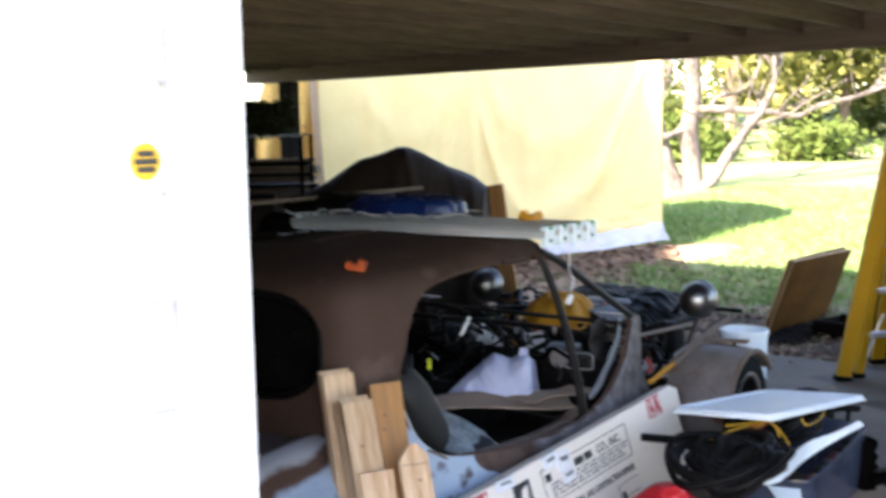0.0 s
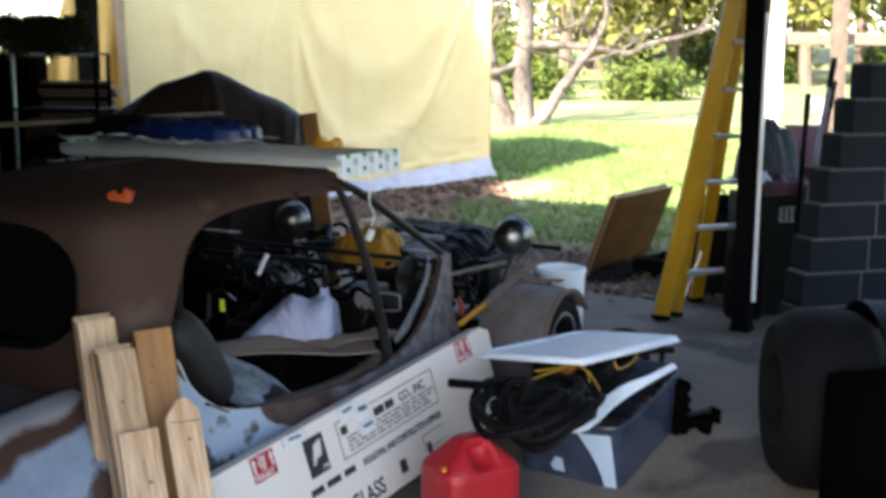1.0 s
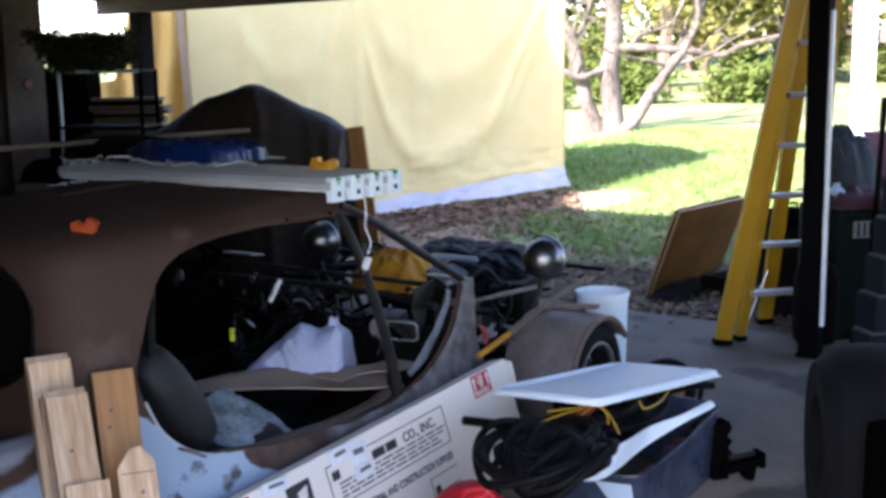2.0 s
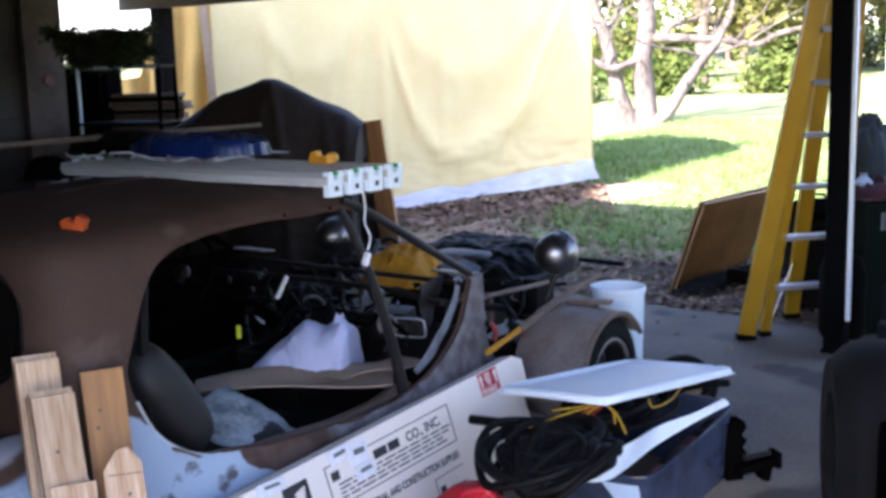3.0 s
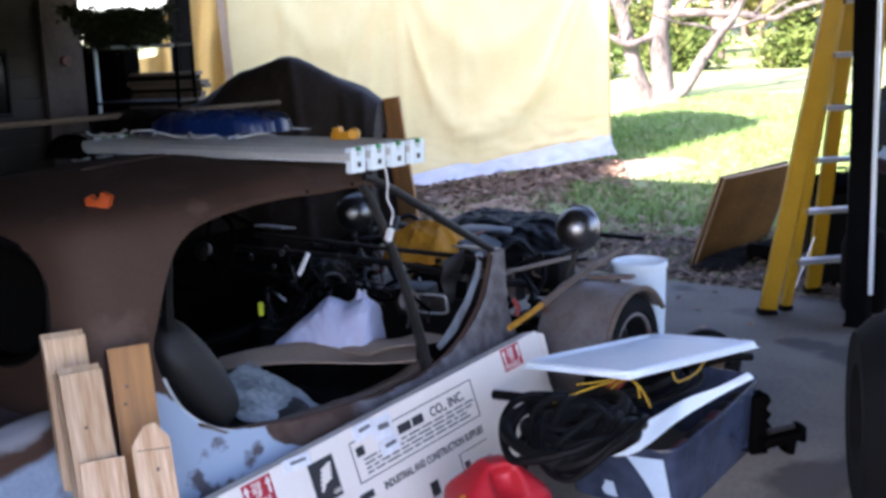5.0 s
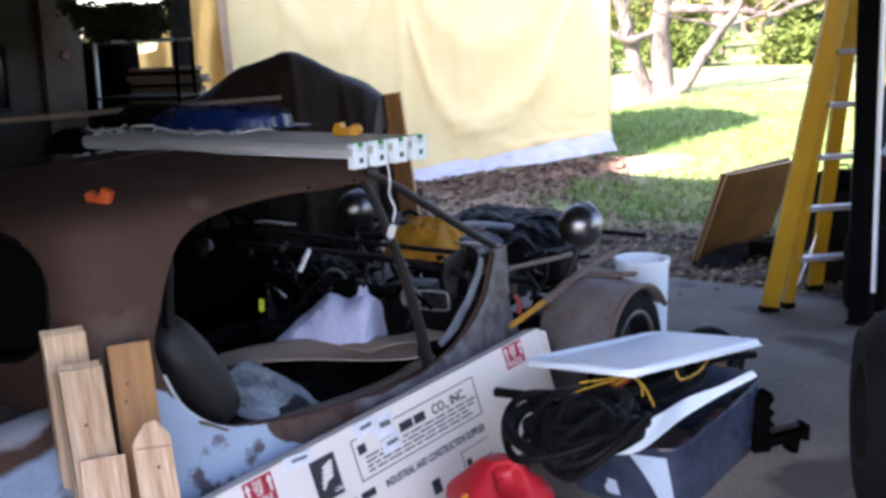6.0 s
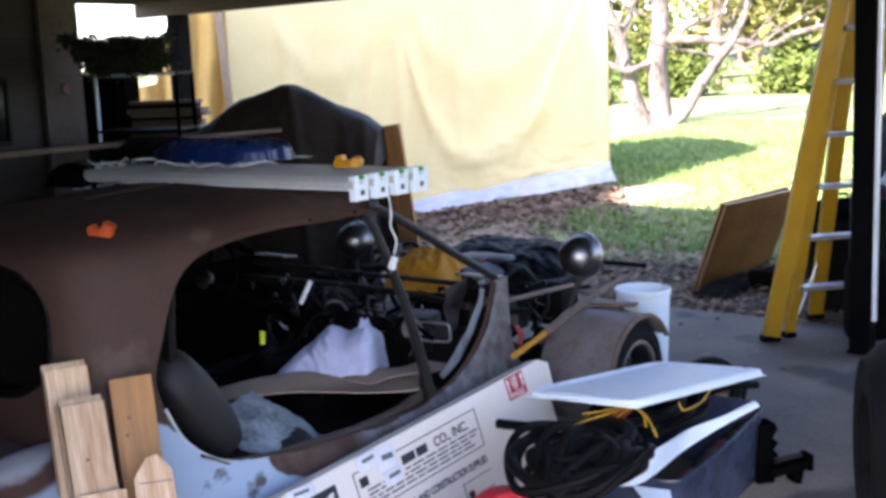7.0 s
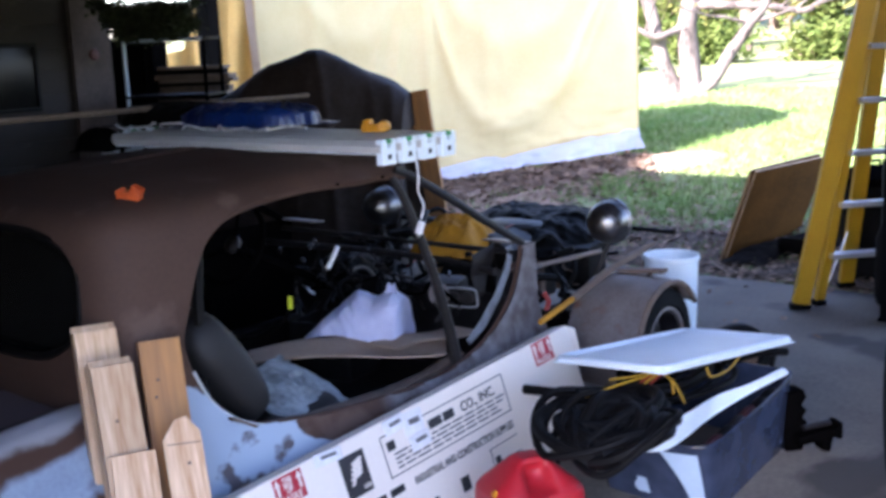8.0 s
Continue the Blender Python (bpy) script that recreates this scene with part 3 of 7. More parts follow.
def make_left_wall():
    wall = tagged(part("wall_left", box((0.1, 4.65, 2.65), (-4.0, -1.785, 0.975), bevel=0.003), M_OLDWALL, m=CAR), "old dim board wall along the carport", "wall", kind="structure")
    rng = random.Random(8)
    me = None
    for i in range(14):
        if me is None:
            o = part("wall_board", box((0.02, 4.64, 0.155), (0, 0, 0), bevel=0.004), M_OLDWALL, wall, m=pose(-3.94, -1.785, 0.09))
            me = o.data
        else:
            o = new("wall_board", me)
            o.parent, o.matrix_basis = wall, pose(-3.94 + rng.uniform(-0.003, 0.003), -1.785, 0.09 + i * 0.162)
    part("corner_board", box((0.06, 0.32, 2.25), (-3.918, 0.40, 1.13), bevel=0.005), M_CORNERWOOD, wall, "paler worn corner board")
    w = thing("window_1", "small dark window in the old wall", "window", at(-3.925, -0.36, 1.43), kind="structure")
    part("pane", box((0.012, 0.60, 0.42), (0.0, 0, 0), bevel=0.002), M_GLASS, w)
    bm = bmesh.new()
    for z in (-0.225, 0.225):
        add_box(bm, (0.03, 0.65, 0.026), (0.005, 0, z), bevel=0.003)
    for y in (-0.313, 0.313):
        add_box(bm, (0.03, 0.024, 0.42), (0.005, y, 0), bevel=0.003)
    part("frame", bm, M_BLACK, w)
    b = thing("red_reflector", "small round red reflector on the wall corner", "reflector", at(-3.886, 0.41, 1.57))
    part("disc", lathe([(0, 0), (0.042, 0), (0.037, 0.012), (0, 0.016)], 20, pose(0, 0, 0, 0, 90, 0)), M_DARKRED, b)


make_left_wall()


def make_light_block_wall():
    """Unseen dark boards, added beside the parked tractor to cut side light."""
    wall = tagged(part("wall_right", box((0.08, 4.3, 2.3), (5.30, -0.45, 1.10), bevel=0.003), M_OLDWALL, m=CAR), "unseen dark board wall added to block side light", "wall", kind="structure")
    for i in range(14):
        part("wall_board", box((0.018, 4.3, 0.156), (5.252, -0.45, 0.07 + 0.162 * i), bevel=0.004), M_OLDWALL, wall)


make_light_block_wall()


# ---- the car ----
MID = -0.22
PLAN = [(-0.395, 0.557), (-0.7, 0.553), (-1.1, 0.545), (-1.6, 0.525), (-1.95, 0.50), (-2.17, 0.475), (-2.33, 0.435), (-2.43, 0.375), (-2.48, 0.27), (-2.50, 0.10), (-2.505, -0.22)]
RINGS = [(0.0, -0.10), (0.12, -0.105), (0.20, -0.09), (0.27, -0.06), (0.35, -0.025), (0.43, -0.008), (0.5, -0.005), (0.65, 0.0), (0.78, 0.008), (0.9, 0.022), (1.0, 0.045), (1.05, 0.065), (1.085, 0.095), (1.115, 0.15), (1.135, 0.24), (1.15, 0.38), (1.165, 0.62), (1.172, 0.97)]
DOOR = [(-1.16, 1.055), (-1.4, 1.066), (-1.62, 1.07), (-1.85, 1.055), (-2.0, 1.025), (-2.09, 0.97), (-2.15, 0.88), (-2.2, 0.74), (-2.225, 0.63), (-2.18, 0.48), (-2.09, 0.365), (-1.98, 0.31), (-1.72, 0.275), (-1.3, 0.255), (-1.05, 0.268), (-0.915, 0.295), (-0.80, 0.327), (-0.69, 0.38), (-0.58, 0.465), (-0.52, 0.57), (-0.485, 0.70), (-0.6, 0.74), (-0.9, 0.90)]


def inside(poly, x, y):
    hit = False
    for i in range(len(poly)):
        x0, y0, x1, y1 = *poly[i - 1], *poly[i]
        if (y0 > y) != (y1 > y) and x < (x1 - x0) * (y - y0) / (y1 - y0) + x0:
            hit = not hit
    return hit


def nearest(poly, x, y):
    best, q = 9.0, None
    p = Vector((x, y))
    for i in range(len(poly)):
        a, b = Vector(poly[i - 1]), Vector(poly[i])
        t = max(0.0, min(1.0, (p - a).dot(b - a) / max((b - a).length_squared, 1e-9)))
        c = a + (b - a) * t
        if (c - p).length < best:
            best, q = (c - p).length, c
    return best, q


DOOR_S = [(p.x, p.y) for p in smoothed([(u, z, 0) for u, z in DOOR], 4, True)]
LEFTWIN = [(-1.20, 1.04), (-1.7, 1.055), (-2.0, 1.02), (-2.1, 0.90), (-2.05, 0.74), (-1.2, 0.70), (-0.75, 0.72)]
BACKWIN = [(0.49 * math.copysign(abs(math.cos(a)) ** 0.55, math.cos(a)) + MID + 0.02, 0.815 + 0.210 * math.copysign(abs(math.sin(a)) ** 0.7, math.sin(a))) for a in np.linspace(0, 2 * math.pi, 49)[:-1]]


def shell_surface():
    """Upper body with the door openings and the back window cut out."""
    half = smoothed([(u, v, 0) for u, v in PLAN], 9)
    plan = [(p.x, p.y) for p in half] + [(p.x, 2 * MID - p.y) for p in reversed(half[:-1])]
    zs = []
    for (z0, k0), (z1, k1) in zip(RINGS, RINGS[1:]):
        n = max(1, int(max(z1 - z0, 0.45 * (k1 - k0)) / 0.018))
        zs += [(z0 + (z1 - z0) * i / n, k0 + (k1 - k0) * i / n) for i in range(n)]
    zs.append(RINGS[-1])
    bm = bmesh.new()
    grid = []
    for z, k in zs:
        row = []
        for u, v in plan:
            su = min(max(u, -1.95), -1.0)
            uu = u + (su - u) * k
            fall = 0.05 * interp(uu, (-2.5, -1.45), (1.0, 0.0)) * interp(z, (1.0, 1.13), (0.0, 1.0))
            row.append(bm.verts.new((MID + (v - MID) * (1 - k), uu, z - fall + 0.02 * k)))
        grid.append(row)
    for i in range(len(zs) - 1):
        for j in range(len(plan) - 1):
            bm.faces.new((grid[i][j], grid[i][j + 1], grid[i + 1][j + 1], grid[i + 1][j]))
    dead = []
    for f in bm.faces:
        c = f.calc_center_median()
        if c.z > 0.69 and c.y > -1.17:
            dead.append(f)
        elif c.x > 0.27 and c.y > -2.40 and c.z < 1.09 and inside(DOOR_S, c.y, c.z):
            dead.append(f)
        elif c.x < MID - 0.5 and c.y > -2.3 and inside(LEFTWIN, c.y, c.z):
            dead.append(f)
        elif c.y < -2.3 and abs(c.x - MID) < 0.56 and inside(BACKWIN, c.x, c.z):
            dead.append(f)
    bmesh.ops.delete(bm, geom=dead, context="FACES")
    for v in bm.verts:
        if not v.is_boundary:
            continue
        if v.co.x > 0.3 and v.co.z < 1.10 and v.co.y > -2.3:
            d, q = nearest(DOOR_S, v.co.y, v.co.z)
            if d < 0.04:
                v.co.y, v.co.z = q
        elif v.co.y < -2.3 and abs(v.co.x - MID) < 0.58 and v.co.z > 0.3:
            d, q = nearest(BACKWIN, v.co.x, v.co.z)
            if d < 0.04:
                v.co.x, v.co.z = q
    solid(bm, 0.012)
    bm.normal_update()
    # inner faces go near black; the cabin's shade is put into their colour
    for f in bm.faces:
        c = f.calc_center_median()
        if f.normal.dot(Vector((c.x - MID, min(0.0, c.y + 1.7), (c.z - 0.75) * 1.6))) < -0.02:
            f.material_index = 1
    return bm


def pillow(a, b, c, e):
    """A closed rounded cushion with half sizes a, b, c."""
    def power(x):
        return math.copysign(abs(x) ** e, x)

    def f(s, t):
        p, q = 2 * math.pi * s, math.pi * (t - 0.5)
        x, y, z = power(math.cos(q)) * power(math.cos(p)), power(math.cos(q)) * power(math.sin(p)), power(math.sin(q))
        w = 1 + 0.035 * nz(x * 3, y * 3, z * 3)
        return (a * x * w, b * y * w, c * z * w)
    bm = sheet(f, 36, 22)
    bmesh.ops.remove_doubles(bm, verts=bm.verts, dist=1e-4)
    bmesh.ops.recalc_face_normals(bm, faces=bm.faces)
    return bm


def make_car():
    car = thing("old_coupe", "stripped old coupe body in brown primer without doors or bonnet", "car", CAR)
    part("body", shell_surface(), [M_BODY, M_DEEPBLACK], car)

    def wall_x(u, z):
        v = interp(u, [p[0] for p in reversed(PLAN)], [p[1] for p in reversed(PLAN)])
        return MID + (v - MID) * (1 - interp(z, [r[0] for r in RINGS], [r[1] for r in RINGS]))

    for sgn in (1,):
        pts = [(sgn * (wall_x(u, z) - 0.004), u, z) for u, z in DOOR_S if not (u > -1.16 and z > 0.705)]
        k = max(range(len(pts)), key=lambda i: (Vector(pts[i]) - Vector(pts[i - 1])).length)
        pts = pts[k:] + pts[:k]
        part("door_jamb", tube(pts, 0.010, 6), M_PRIMER, car, "worn brown door edge")
    part("door_edge_trim", tube(smoothed([(wall_x(u, z) + 0.006, u, z) for u, z in ((-2.20, 0.545), (-2.15, 0.435), (-2.07, 0.355), (-1.96, 0.304), (-1.80, 0.280))], 4), 0.006, 6), M_ALU, car, "pale bare metal lip of the door opening")
    # front pillars, window posts and the header over the windscreen
    for sgn in (1, -1):
        # far-side copies are darker, the cabin's shade painted into them
        part("windscreen_pillar", tube(smoothed([(MID + sgn * 0.70, -1.20, 1.095), (MID + sgn * 0.72, -1.05, 1.03), (MID + sgn * 0.76, -0.75, 0.85), (MID + sgn * 0.775, -0.47, 0.695)], 4), [0.019] * 12 + [0.016], 8), M_DARKSTEEL if sgn > 0 else M_DEEPBLACK, car)
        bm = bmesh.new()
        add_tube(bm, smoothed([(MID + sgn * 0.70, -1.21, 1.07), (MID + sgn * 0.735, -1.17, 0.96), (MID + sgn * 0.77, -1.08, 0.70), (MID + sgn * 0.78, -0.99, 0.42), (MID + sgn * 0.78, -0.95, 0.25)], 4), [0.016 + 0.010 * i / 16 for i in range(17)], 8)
        part("door_post", bm, M_DARKSTEEL if sgn > 0 else M_DEEPBLACK, car, "dark steel door post")
    part("header", tube(smoothed([(-0.92, -1.19, 1.09), (-0.6, -1.15, 1.14), (0.15, -1.15, 1.14), (0.48, -1.19, 1.09)], 5), 0.022, 8), M_PRIMER, car)
    # back window
    g = bmesh.new()
    vs = [g.verts.new((x, -2.475 + 0.06 * (z - 0.6), z)) for x, z in BACKWIN]
    g.faces.new(vs)
    solid(g, 0.006)
    win = part("back_window", g, M_GLASS, car, "dark dusty rear glass")
    part("seal", tube([(x, interp(abs(x - MID), (0, .35, .54), (-2.515, -2.507, -2.47)) + 0.10 * max(0, z - 0.72), z) for x, z in BACKWIN], 0.016, 6, True), M_BLACK, win, "black rubber seal")
    # tail and lower rear body
    crown_x = (0.0, 0.27, 0.38, 0.44, 0.49, 0.55, 0.64, 0.74, 0.80, 0.82)
    crown_z = (0.455, 0.445, 0.44, 0.46, 0.475, 0.46, 0.39, 0.28, 0.15, 0.02)

    def tail(s, t):
        a = (s - 0.5) * 2
        k = abs(a) * (len(crown_x) - 1)
        ks = range(len(crown_x))
        v = MID + math.copysign(interp(k, ks, crown_x), a) * (1 - 0.22 * t * t)
        return (v, -2.40 - 0.90 * t, interp(k, ks, crown_z) * (1 - 0.30 * t ** 1.8))
    bm = sheet(tail, 72, 20)
    solid(bm, 0.012)
    part("tail_panel", bm, M_TAIL, car, "mauve-grey, pale and blue rear deck panel")
    part("tail_lip", tube(smoothed([Vector(tail(0.2 + 0.05 * k, 0.09)) + Vector((0, 0, 0.004)) for k in range(13)], 3), 0.010, 6), M_PRIMER, car, "worn brown body seam")
    # cowl, floor pan and firewall
    for a, b in ((0.86, 1.0), (0.0, 0.14)):
        part("cowl_corner", sheet(lambda s, t, a=a, b=b: (MID + 0.77 * (2 * (a + (b - a) * s) - 1), -0.47 + 0.10 * t, 0.695 - 0.012 * t), 6, 4, 0.008), M_BARE, car, "bare grey cowl corner")
    bm = bmesh.new()
    add_box(bm, (1.50, 0.012, 0.36), (MID, -0.40, 0.25), bevel=0.004)
    part("firewall", bm, M_DARKSTEEL, car)
    bm = bmesh.new()
    add_box(bm, (1.46, 2.0, 0.015), (MID, -1.40, 0.06))
    for sgn in (1, -1):
        add_box(bm, (0.09, 2.0, 0.13), (MID + sgn * 0.71, -1.40, 0.115), bevel=0.012)
    part("floor_pan", bm, M_DARKSTEEL, car)
    # inner door sill that shows as a long worn ledge
    part("sill", sheet(lambda s, t: (0.540 - 0.11 * t, -2.10 + 1.22 * s, interp(-2.10 + 1.22 * s, (-2.1, -1.98, -1.72, -1.3, -1.05, -0.88), (0.375, 0.312, 0.277, 0.257, 0.27, 0.305)) - 0.006 + 0.014 * math.sin(math.pi * t) - 0.03 * t + 0.004 * nz(s * 18, t * 3)), 60, 8, 0.010), M_RUSTY, car, "worn rusty door sill")
    def strip_between(line_a, line_b, v):
        ks = np.linspace(0, 1, len(line_a))
        return lambda s, t: (v + 0.006 * math.sin(9 * s), interp(s, ks, [p[0] for p in line_a]) * (1 - t) + interp(s, ks, [p[0] for p in line_b]) * t, interp(s, ks, [p[1] for p in line_a]) * (1 - t) + interp(s, ks, [p[1] for p in line_b]) * t)
    rim_a = [(-0.475, 0.68), (-0.51, 0.57), (-0.57, 0.46), (-0.68, 0.365), (-0.80, 0.31)]
    rim_b = [(-0.503, 0.685), (-0.54, 0.585), (-0.608, 0.48), (-0.71, 0.405), (-0.82, 0.335)]
    part("kick_lining", sheet(strip_between(rim_a, rim_b, 0.50), 24, 4, 0.006), M_OLDBLUE, car, "curved strip of pale blue old paint")
    plate_a, plate_b = [(-0.50, 0.69), (-0.53, 0.60), (-0.57, 0.52), (-0.60, 0.47)], [(-0.66, 0.66), (-0.67, 0.60), (-0.66, 0.54), (-0.64, 0.47)]
    part("kick_panel", sheet(strip_between(plate_a, plate_b, 0.42), 24, 6, 0.006), M_DARKSTEEL, car, "dark inner kick panel")
    # dashboard rails, instrument box, steering column
    part("dash_rail", tube([(-0.95, -0.62, 0.60), (-0.2, -0.60, 0.615), (0.2, -0.60, 0.61), (0.50, -0.60, 0.585)], 0.016, 8), M_DARKSTEEL, car)
    part("dash_rail", tube([(-0.95, -0.50, 0.655), (0.52, -0.50, 0.655)], 0.012, 8), M_DARKSTEEL, car)
    bm = box((0.17, 0.12, 0.13), (0.24, -0.62, 0.47), (8, 0, 12), bevel=0.02)
    dash = part("instrument_box", bm, M_ENGINE, car)
    part("gauge", lathe([(0, 0), (0.05, 0), (0.052, 0.01), (0.045, 0.016), (0.043, 0.012), (0, 0.012)], 24, pose(0.26, -0.69, 0.475, 82, 0, 12)), M_BARE, dash, "grey round gauge")
    face = pose(0.36, -0.665, 0.468, 8, 0, 14)
    ring = [(0.075 * math.copysign(abs(math.cos(a)) ** 0.35, math.cos(a)), 0, 0.043 * math.copysign(abs(math.sin(a)) ** 0.35, math.sin(a))) for a in np.linspace(0, 2 * math.pi, 41)[:-1]]
    panel = part("instrument_panel", box((0.15, 0.03, 0.086), (0, 0.018, 0), bevel=0.012), M_ENGINE, car, "dark oblong instrument panel", m=face)
    part("bezel", tube(ring, 0.0045, 6, True), M_ALUSTEP, panel, "thin bright bezel")
    for x, r in ((-0.035, 0.026), (0.03, 0.030)):
        part("dial", lathe([(0, 0), (r, 0), (r, 0.008), (r - 0.004, 0.010), (r - 0.006, 0.006), (0, 0.006)], 20, pose(x, 0.004, 0, 90, 0, 0)), M_DARKSTEEL, panel)
    # steering gear in near black, so it sinks into the painted cabin shade
    wheel_m = pose(-0.62, -1.12, 0.70, 62, 0, 8)
    steer = part("steering_wheel", tube([(0.19 * math.cos(a), 0.19 * math.sin(a), 0) for a in np.linspace(0, 2 * math.pi, 49)[:-1]], 0.013, 8, True), M_DEEPBLACK, car, "thin black steering wheel", m=wheel_m)
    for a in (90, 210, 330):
        part("spoke", tube([(0.03 * math.cos(radians(a)), 0.03 * math.sin(radians(a)), -0.02), (0.19 * math.cos(radians(a)), 0.19 * math.sin(radians(a)), 0)], 0.008, 6), M_DEEPBLACK, steer)
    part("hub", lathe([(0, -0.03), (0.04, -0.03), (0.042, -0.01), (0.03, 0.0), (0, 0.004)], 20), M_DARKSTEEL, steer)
    part("column", tube([(-0.62, -1.10, 0.68), (-0.61, -0.45, 0.36)], 0.02, 8), M_DEEPBLACK, car)
    odds = random.Random(61)
    for i in range(46):
        p = (odds.uniform(-0.75, 0.30), odds.uniform(-0.80, -0.46), odds.uniform(0.40, 0.66))
        kind = i % 3
        if kind == 0:
            bm = box((odds.uniform(0.02, 0.06), 0.012, odds.uniform(0.015, 0.04)), bevel=0.003)
        elif kind == 1:
            bm = lathe([(0, 0), (0.014, 0), (0.014, 0.012), (0.008, 0.014), (0.008, 0.03), (0, 0.03)], 10)
        else:
            bm = tube(smoothed([(0, 0, 0), (odds.uniform(0.02, 0.07), odds.uniform(-0.03, 0.03), odds.uniform(-0.04, 0.04)), (odds.uniform(0.08, 0.14), 0, odds.uniform(-0.05, 0.05))], 4), 0.006, 6)
        part("dash_fitting", bm, (M_DARKSTEEL, M_ENGINE, M_BLACK, M_DARKSTEEL, M_BLACK, M_CHROME, M_ENGINE)[i % 7], car, m=pose(*p, odds.uniform(0, 180), odds.uniform(0, 90), odds.uniform(0, 180)))
    for i in range(18):
        p = [(odds.uniform(-0.7, 0.25), odds.uniform(-0.85, -0.5), odds.uniform(0.30, 0.62))]
        for k in range(4):
            p.append((p[-1][0] + odds.uniform(-0.12, 0.12), p[-1][1] + odds.uniform(-0.06, 0.06), min(0.64, max(0.25, p[-1][2] + odds.uniform(-0.10, 0.10)))))
        part("loom", tube(smoothed(p, 4), odds.uniform(0.004, 0.010), 6), (M_BLACK, M_DARKSTEEL, M_BLACK, M_DEEPBLACK)[i % 4], car)
    # seats: puffy dark vinyl backs and cushions
    for dx, tall in ((0.0, 0.25), (-0.72, 0.34)):
        part("seat_back", pillow(0.22, 0.105, tall, 0.62), M_SEAT, car, "puffy dark vinyl seat back", m=pose(0.24 + dx, -1.985 + 0.03 * (dx < 0), tall + 0.225, 33, 0, 0))
        part("seat_base", pillow(0.22, 0.25, 0.065, 0.5), M_SEAT, car, "sunken dark vinyl seat cushion", m=pose(0.24 + dx, -1.70, 0.19, 5, 0, 0))
    # roll bars in the dark of the cabin
    for sgn in (1, -1):
        part("roll_bar", tube(smoothed([(MID + sgn * 0.60, -2.10, 0.14), (MID + sgn * 0.60, -2.09, 0.7), (MID + sgn * 0.52, -2.05, 1.0), (MID, -2.02, 1.10)], 6), 0.02, 8), M_BLACK, car)
    # black sheet keeps the space behind the seats dark
    part("cabin_back_sheet", sheet(lambda s, t: (MID + 0.70 * (2 * s - 1), -2.36 + 0.04 * math.sin(7 * s), 0.10 + 0.50 * t), 10, 8, 0.01), M_BLACK, car, "black sheet across the rear of the cabin")
    return car


car = make_car()


def make_headlight(sgn, z):
    bm = bmesh.new()
    prof = [(0.0, -0.105)] + [(0.098 * math.sin(a), -0.105 * math.cos(a)) for a in np.linspace(0.12, math.pi / 2, 12)] + [(0.100, 0.012), (0.106, 0.016), (0.106, 0.03), (0.094, 0.034)]
    add_lathe(bm, prof, 36, pose(0, 0, 0, -90, 0, 0))
    h = part("headlight", bm, M_CHROME, car, "round chrome bullet headlight", m=pose(sgn * 0.705, 0.0, z))
    part("lens", lathe([(0.094, 0.030), (0.07, 0.043), (0.03, 0.05), (0.0, 0.052)], 32, pose(0, 0, 0, -90, 0, 0)), M_WHITE, h, "ribbed glass lens")
    part("stalk", tube(smoothed([(0, 0, -0.095), (-0.02 * sgn, -0.02, -0.17), (-0.05 * sgn, -0.05, -0.28)], 5), 0.012, 8), M_DARKSTEEL, h)
    return h


make_headlight(1, 0.73)
make_headlight(-1, 0.71)


def make_wheel(x, y, z, r, w, fender):
    bm = bmesh.new()
    prof = []
    for a in np.linspace(-1, 1, 13):
        prof.append((r - 0.018 * a ** 4, a * w * 0.42))
    prof += [(r - 0.05, w * 0.5), (r * 0.66, w * 0.5), (r * 0.60, w * 0.42), (r * 0.60, -w * 0.42), (r * 0.66, -w * 0.5), (r - 0.05, -w * 0.5)]
    add_lathe(bm, prof, 40, pose(0, 0, 0, 0, 90, 0), closed=True)
    wheel = part("wheel", bm, M_TYRE, car, "front wheel with a smooth worn tyre", m=pose(x, y, z))
    part("rim", lathe([(0.02, w * 0.12), (r * 0.3, w * 0.18), (r * 0.5, w * 0.05), (r * 0.54, w * 0.4), (r * 0.61, w * 0.44), (r * 0.61, w * 0.36), (r * 0.57, -w * 0.4), (0.02, -w * 0.2)], 32, pose(0, 0, 0, 0, 90, 0)), M_DARKSTEEL, wheel, "dark steel rim")
    part("rim_ring", tube([(w * 0.44, r * 0.60 * math.cos(a), r * 0.60 * math.sin(a)) for a in np.linspace(0, 2 * math.pi, 41)[:-1]], 0.010, 6, True), M_BARE, wheel, "worn metal rim edge")
    if fender:
        def fend(s, t):
            a = math.radians(212 - 180 * s)
            rr = r + 0.014 + 0.016 * math.sin(math.pi * t)
            return (x + (t - 0.63) * (w + 0.11), y + rr * math.cos(a), z + rr * math.sin(a))
        fe = part("fender", sheet(fend, 36, 8, 0.006), M_BARE if x > 0 else M_DARKSTEEL, car, "grey brown cycle fender over the front wheel")
        part("fender_bracket", box((0.22, 0.055, 0.016), (x - 0.02, y + 0.03, z + r + 0.050), (0, -3, 8), bevel=0.003), M_RUSTY, fe, "flat rusty fender bracket")
        part("bracket_leg", tube([(x + 0.02, y + 0.02, z + r + 0.01), (x + 0.02, y + 0.025, z + r + 0.05)], 0.014, 8), M_DARKSTEEL, fe)
        part("fender_edge", tube([fend(i / 36, 1.0) for i in range(37)], 0.013, 6), M_RUSTY, fe, "rolled rusty edge")
    return wheel


make_wheel(0.90, -0.035, 0.205, 0.265, 0.25, True)
make_wheel(-1.05, 0.05, 0.205, 0.23, 0.20, False)
make_wheel(0.40, -2.72, 0.05, 0.25, 0.20, False)
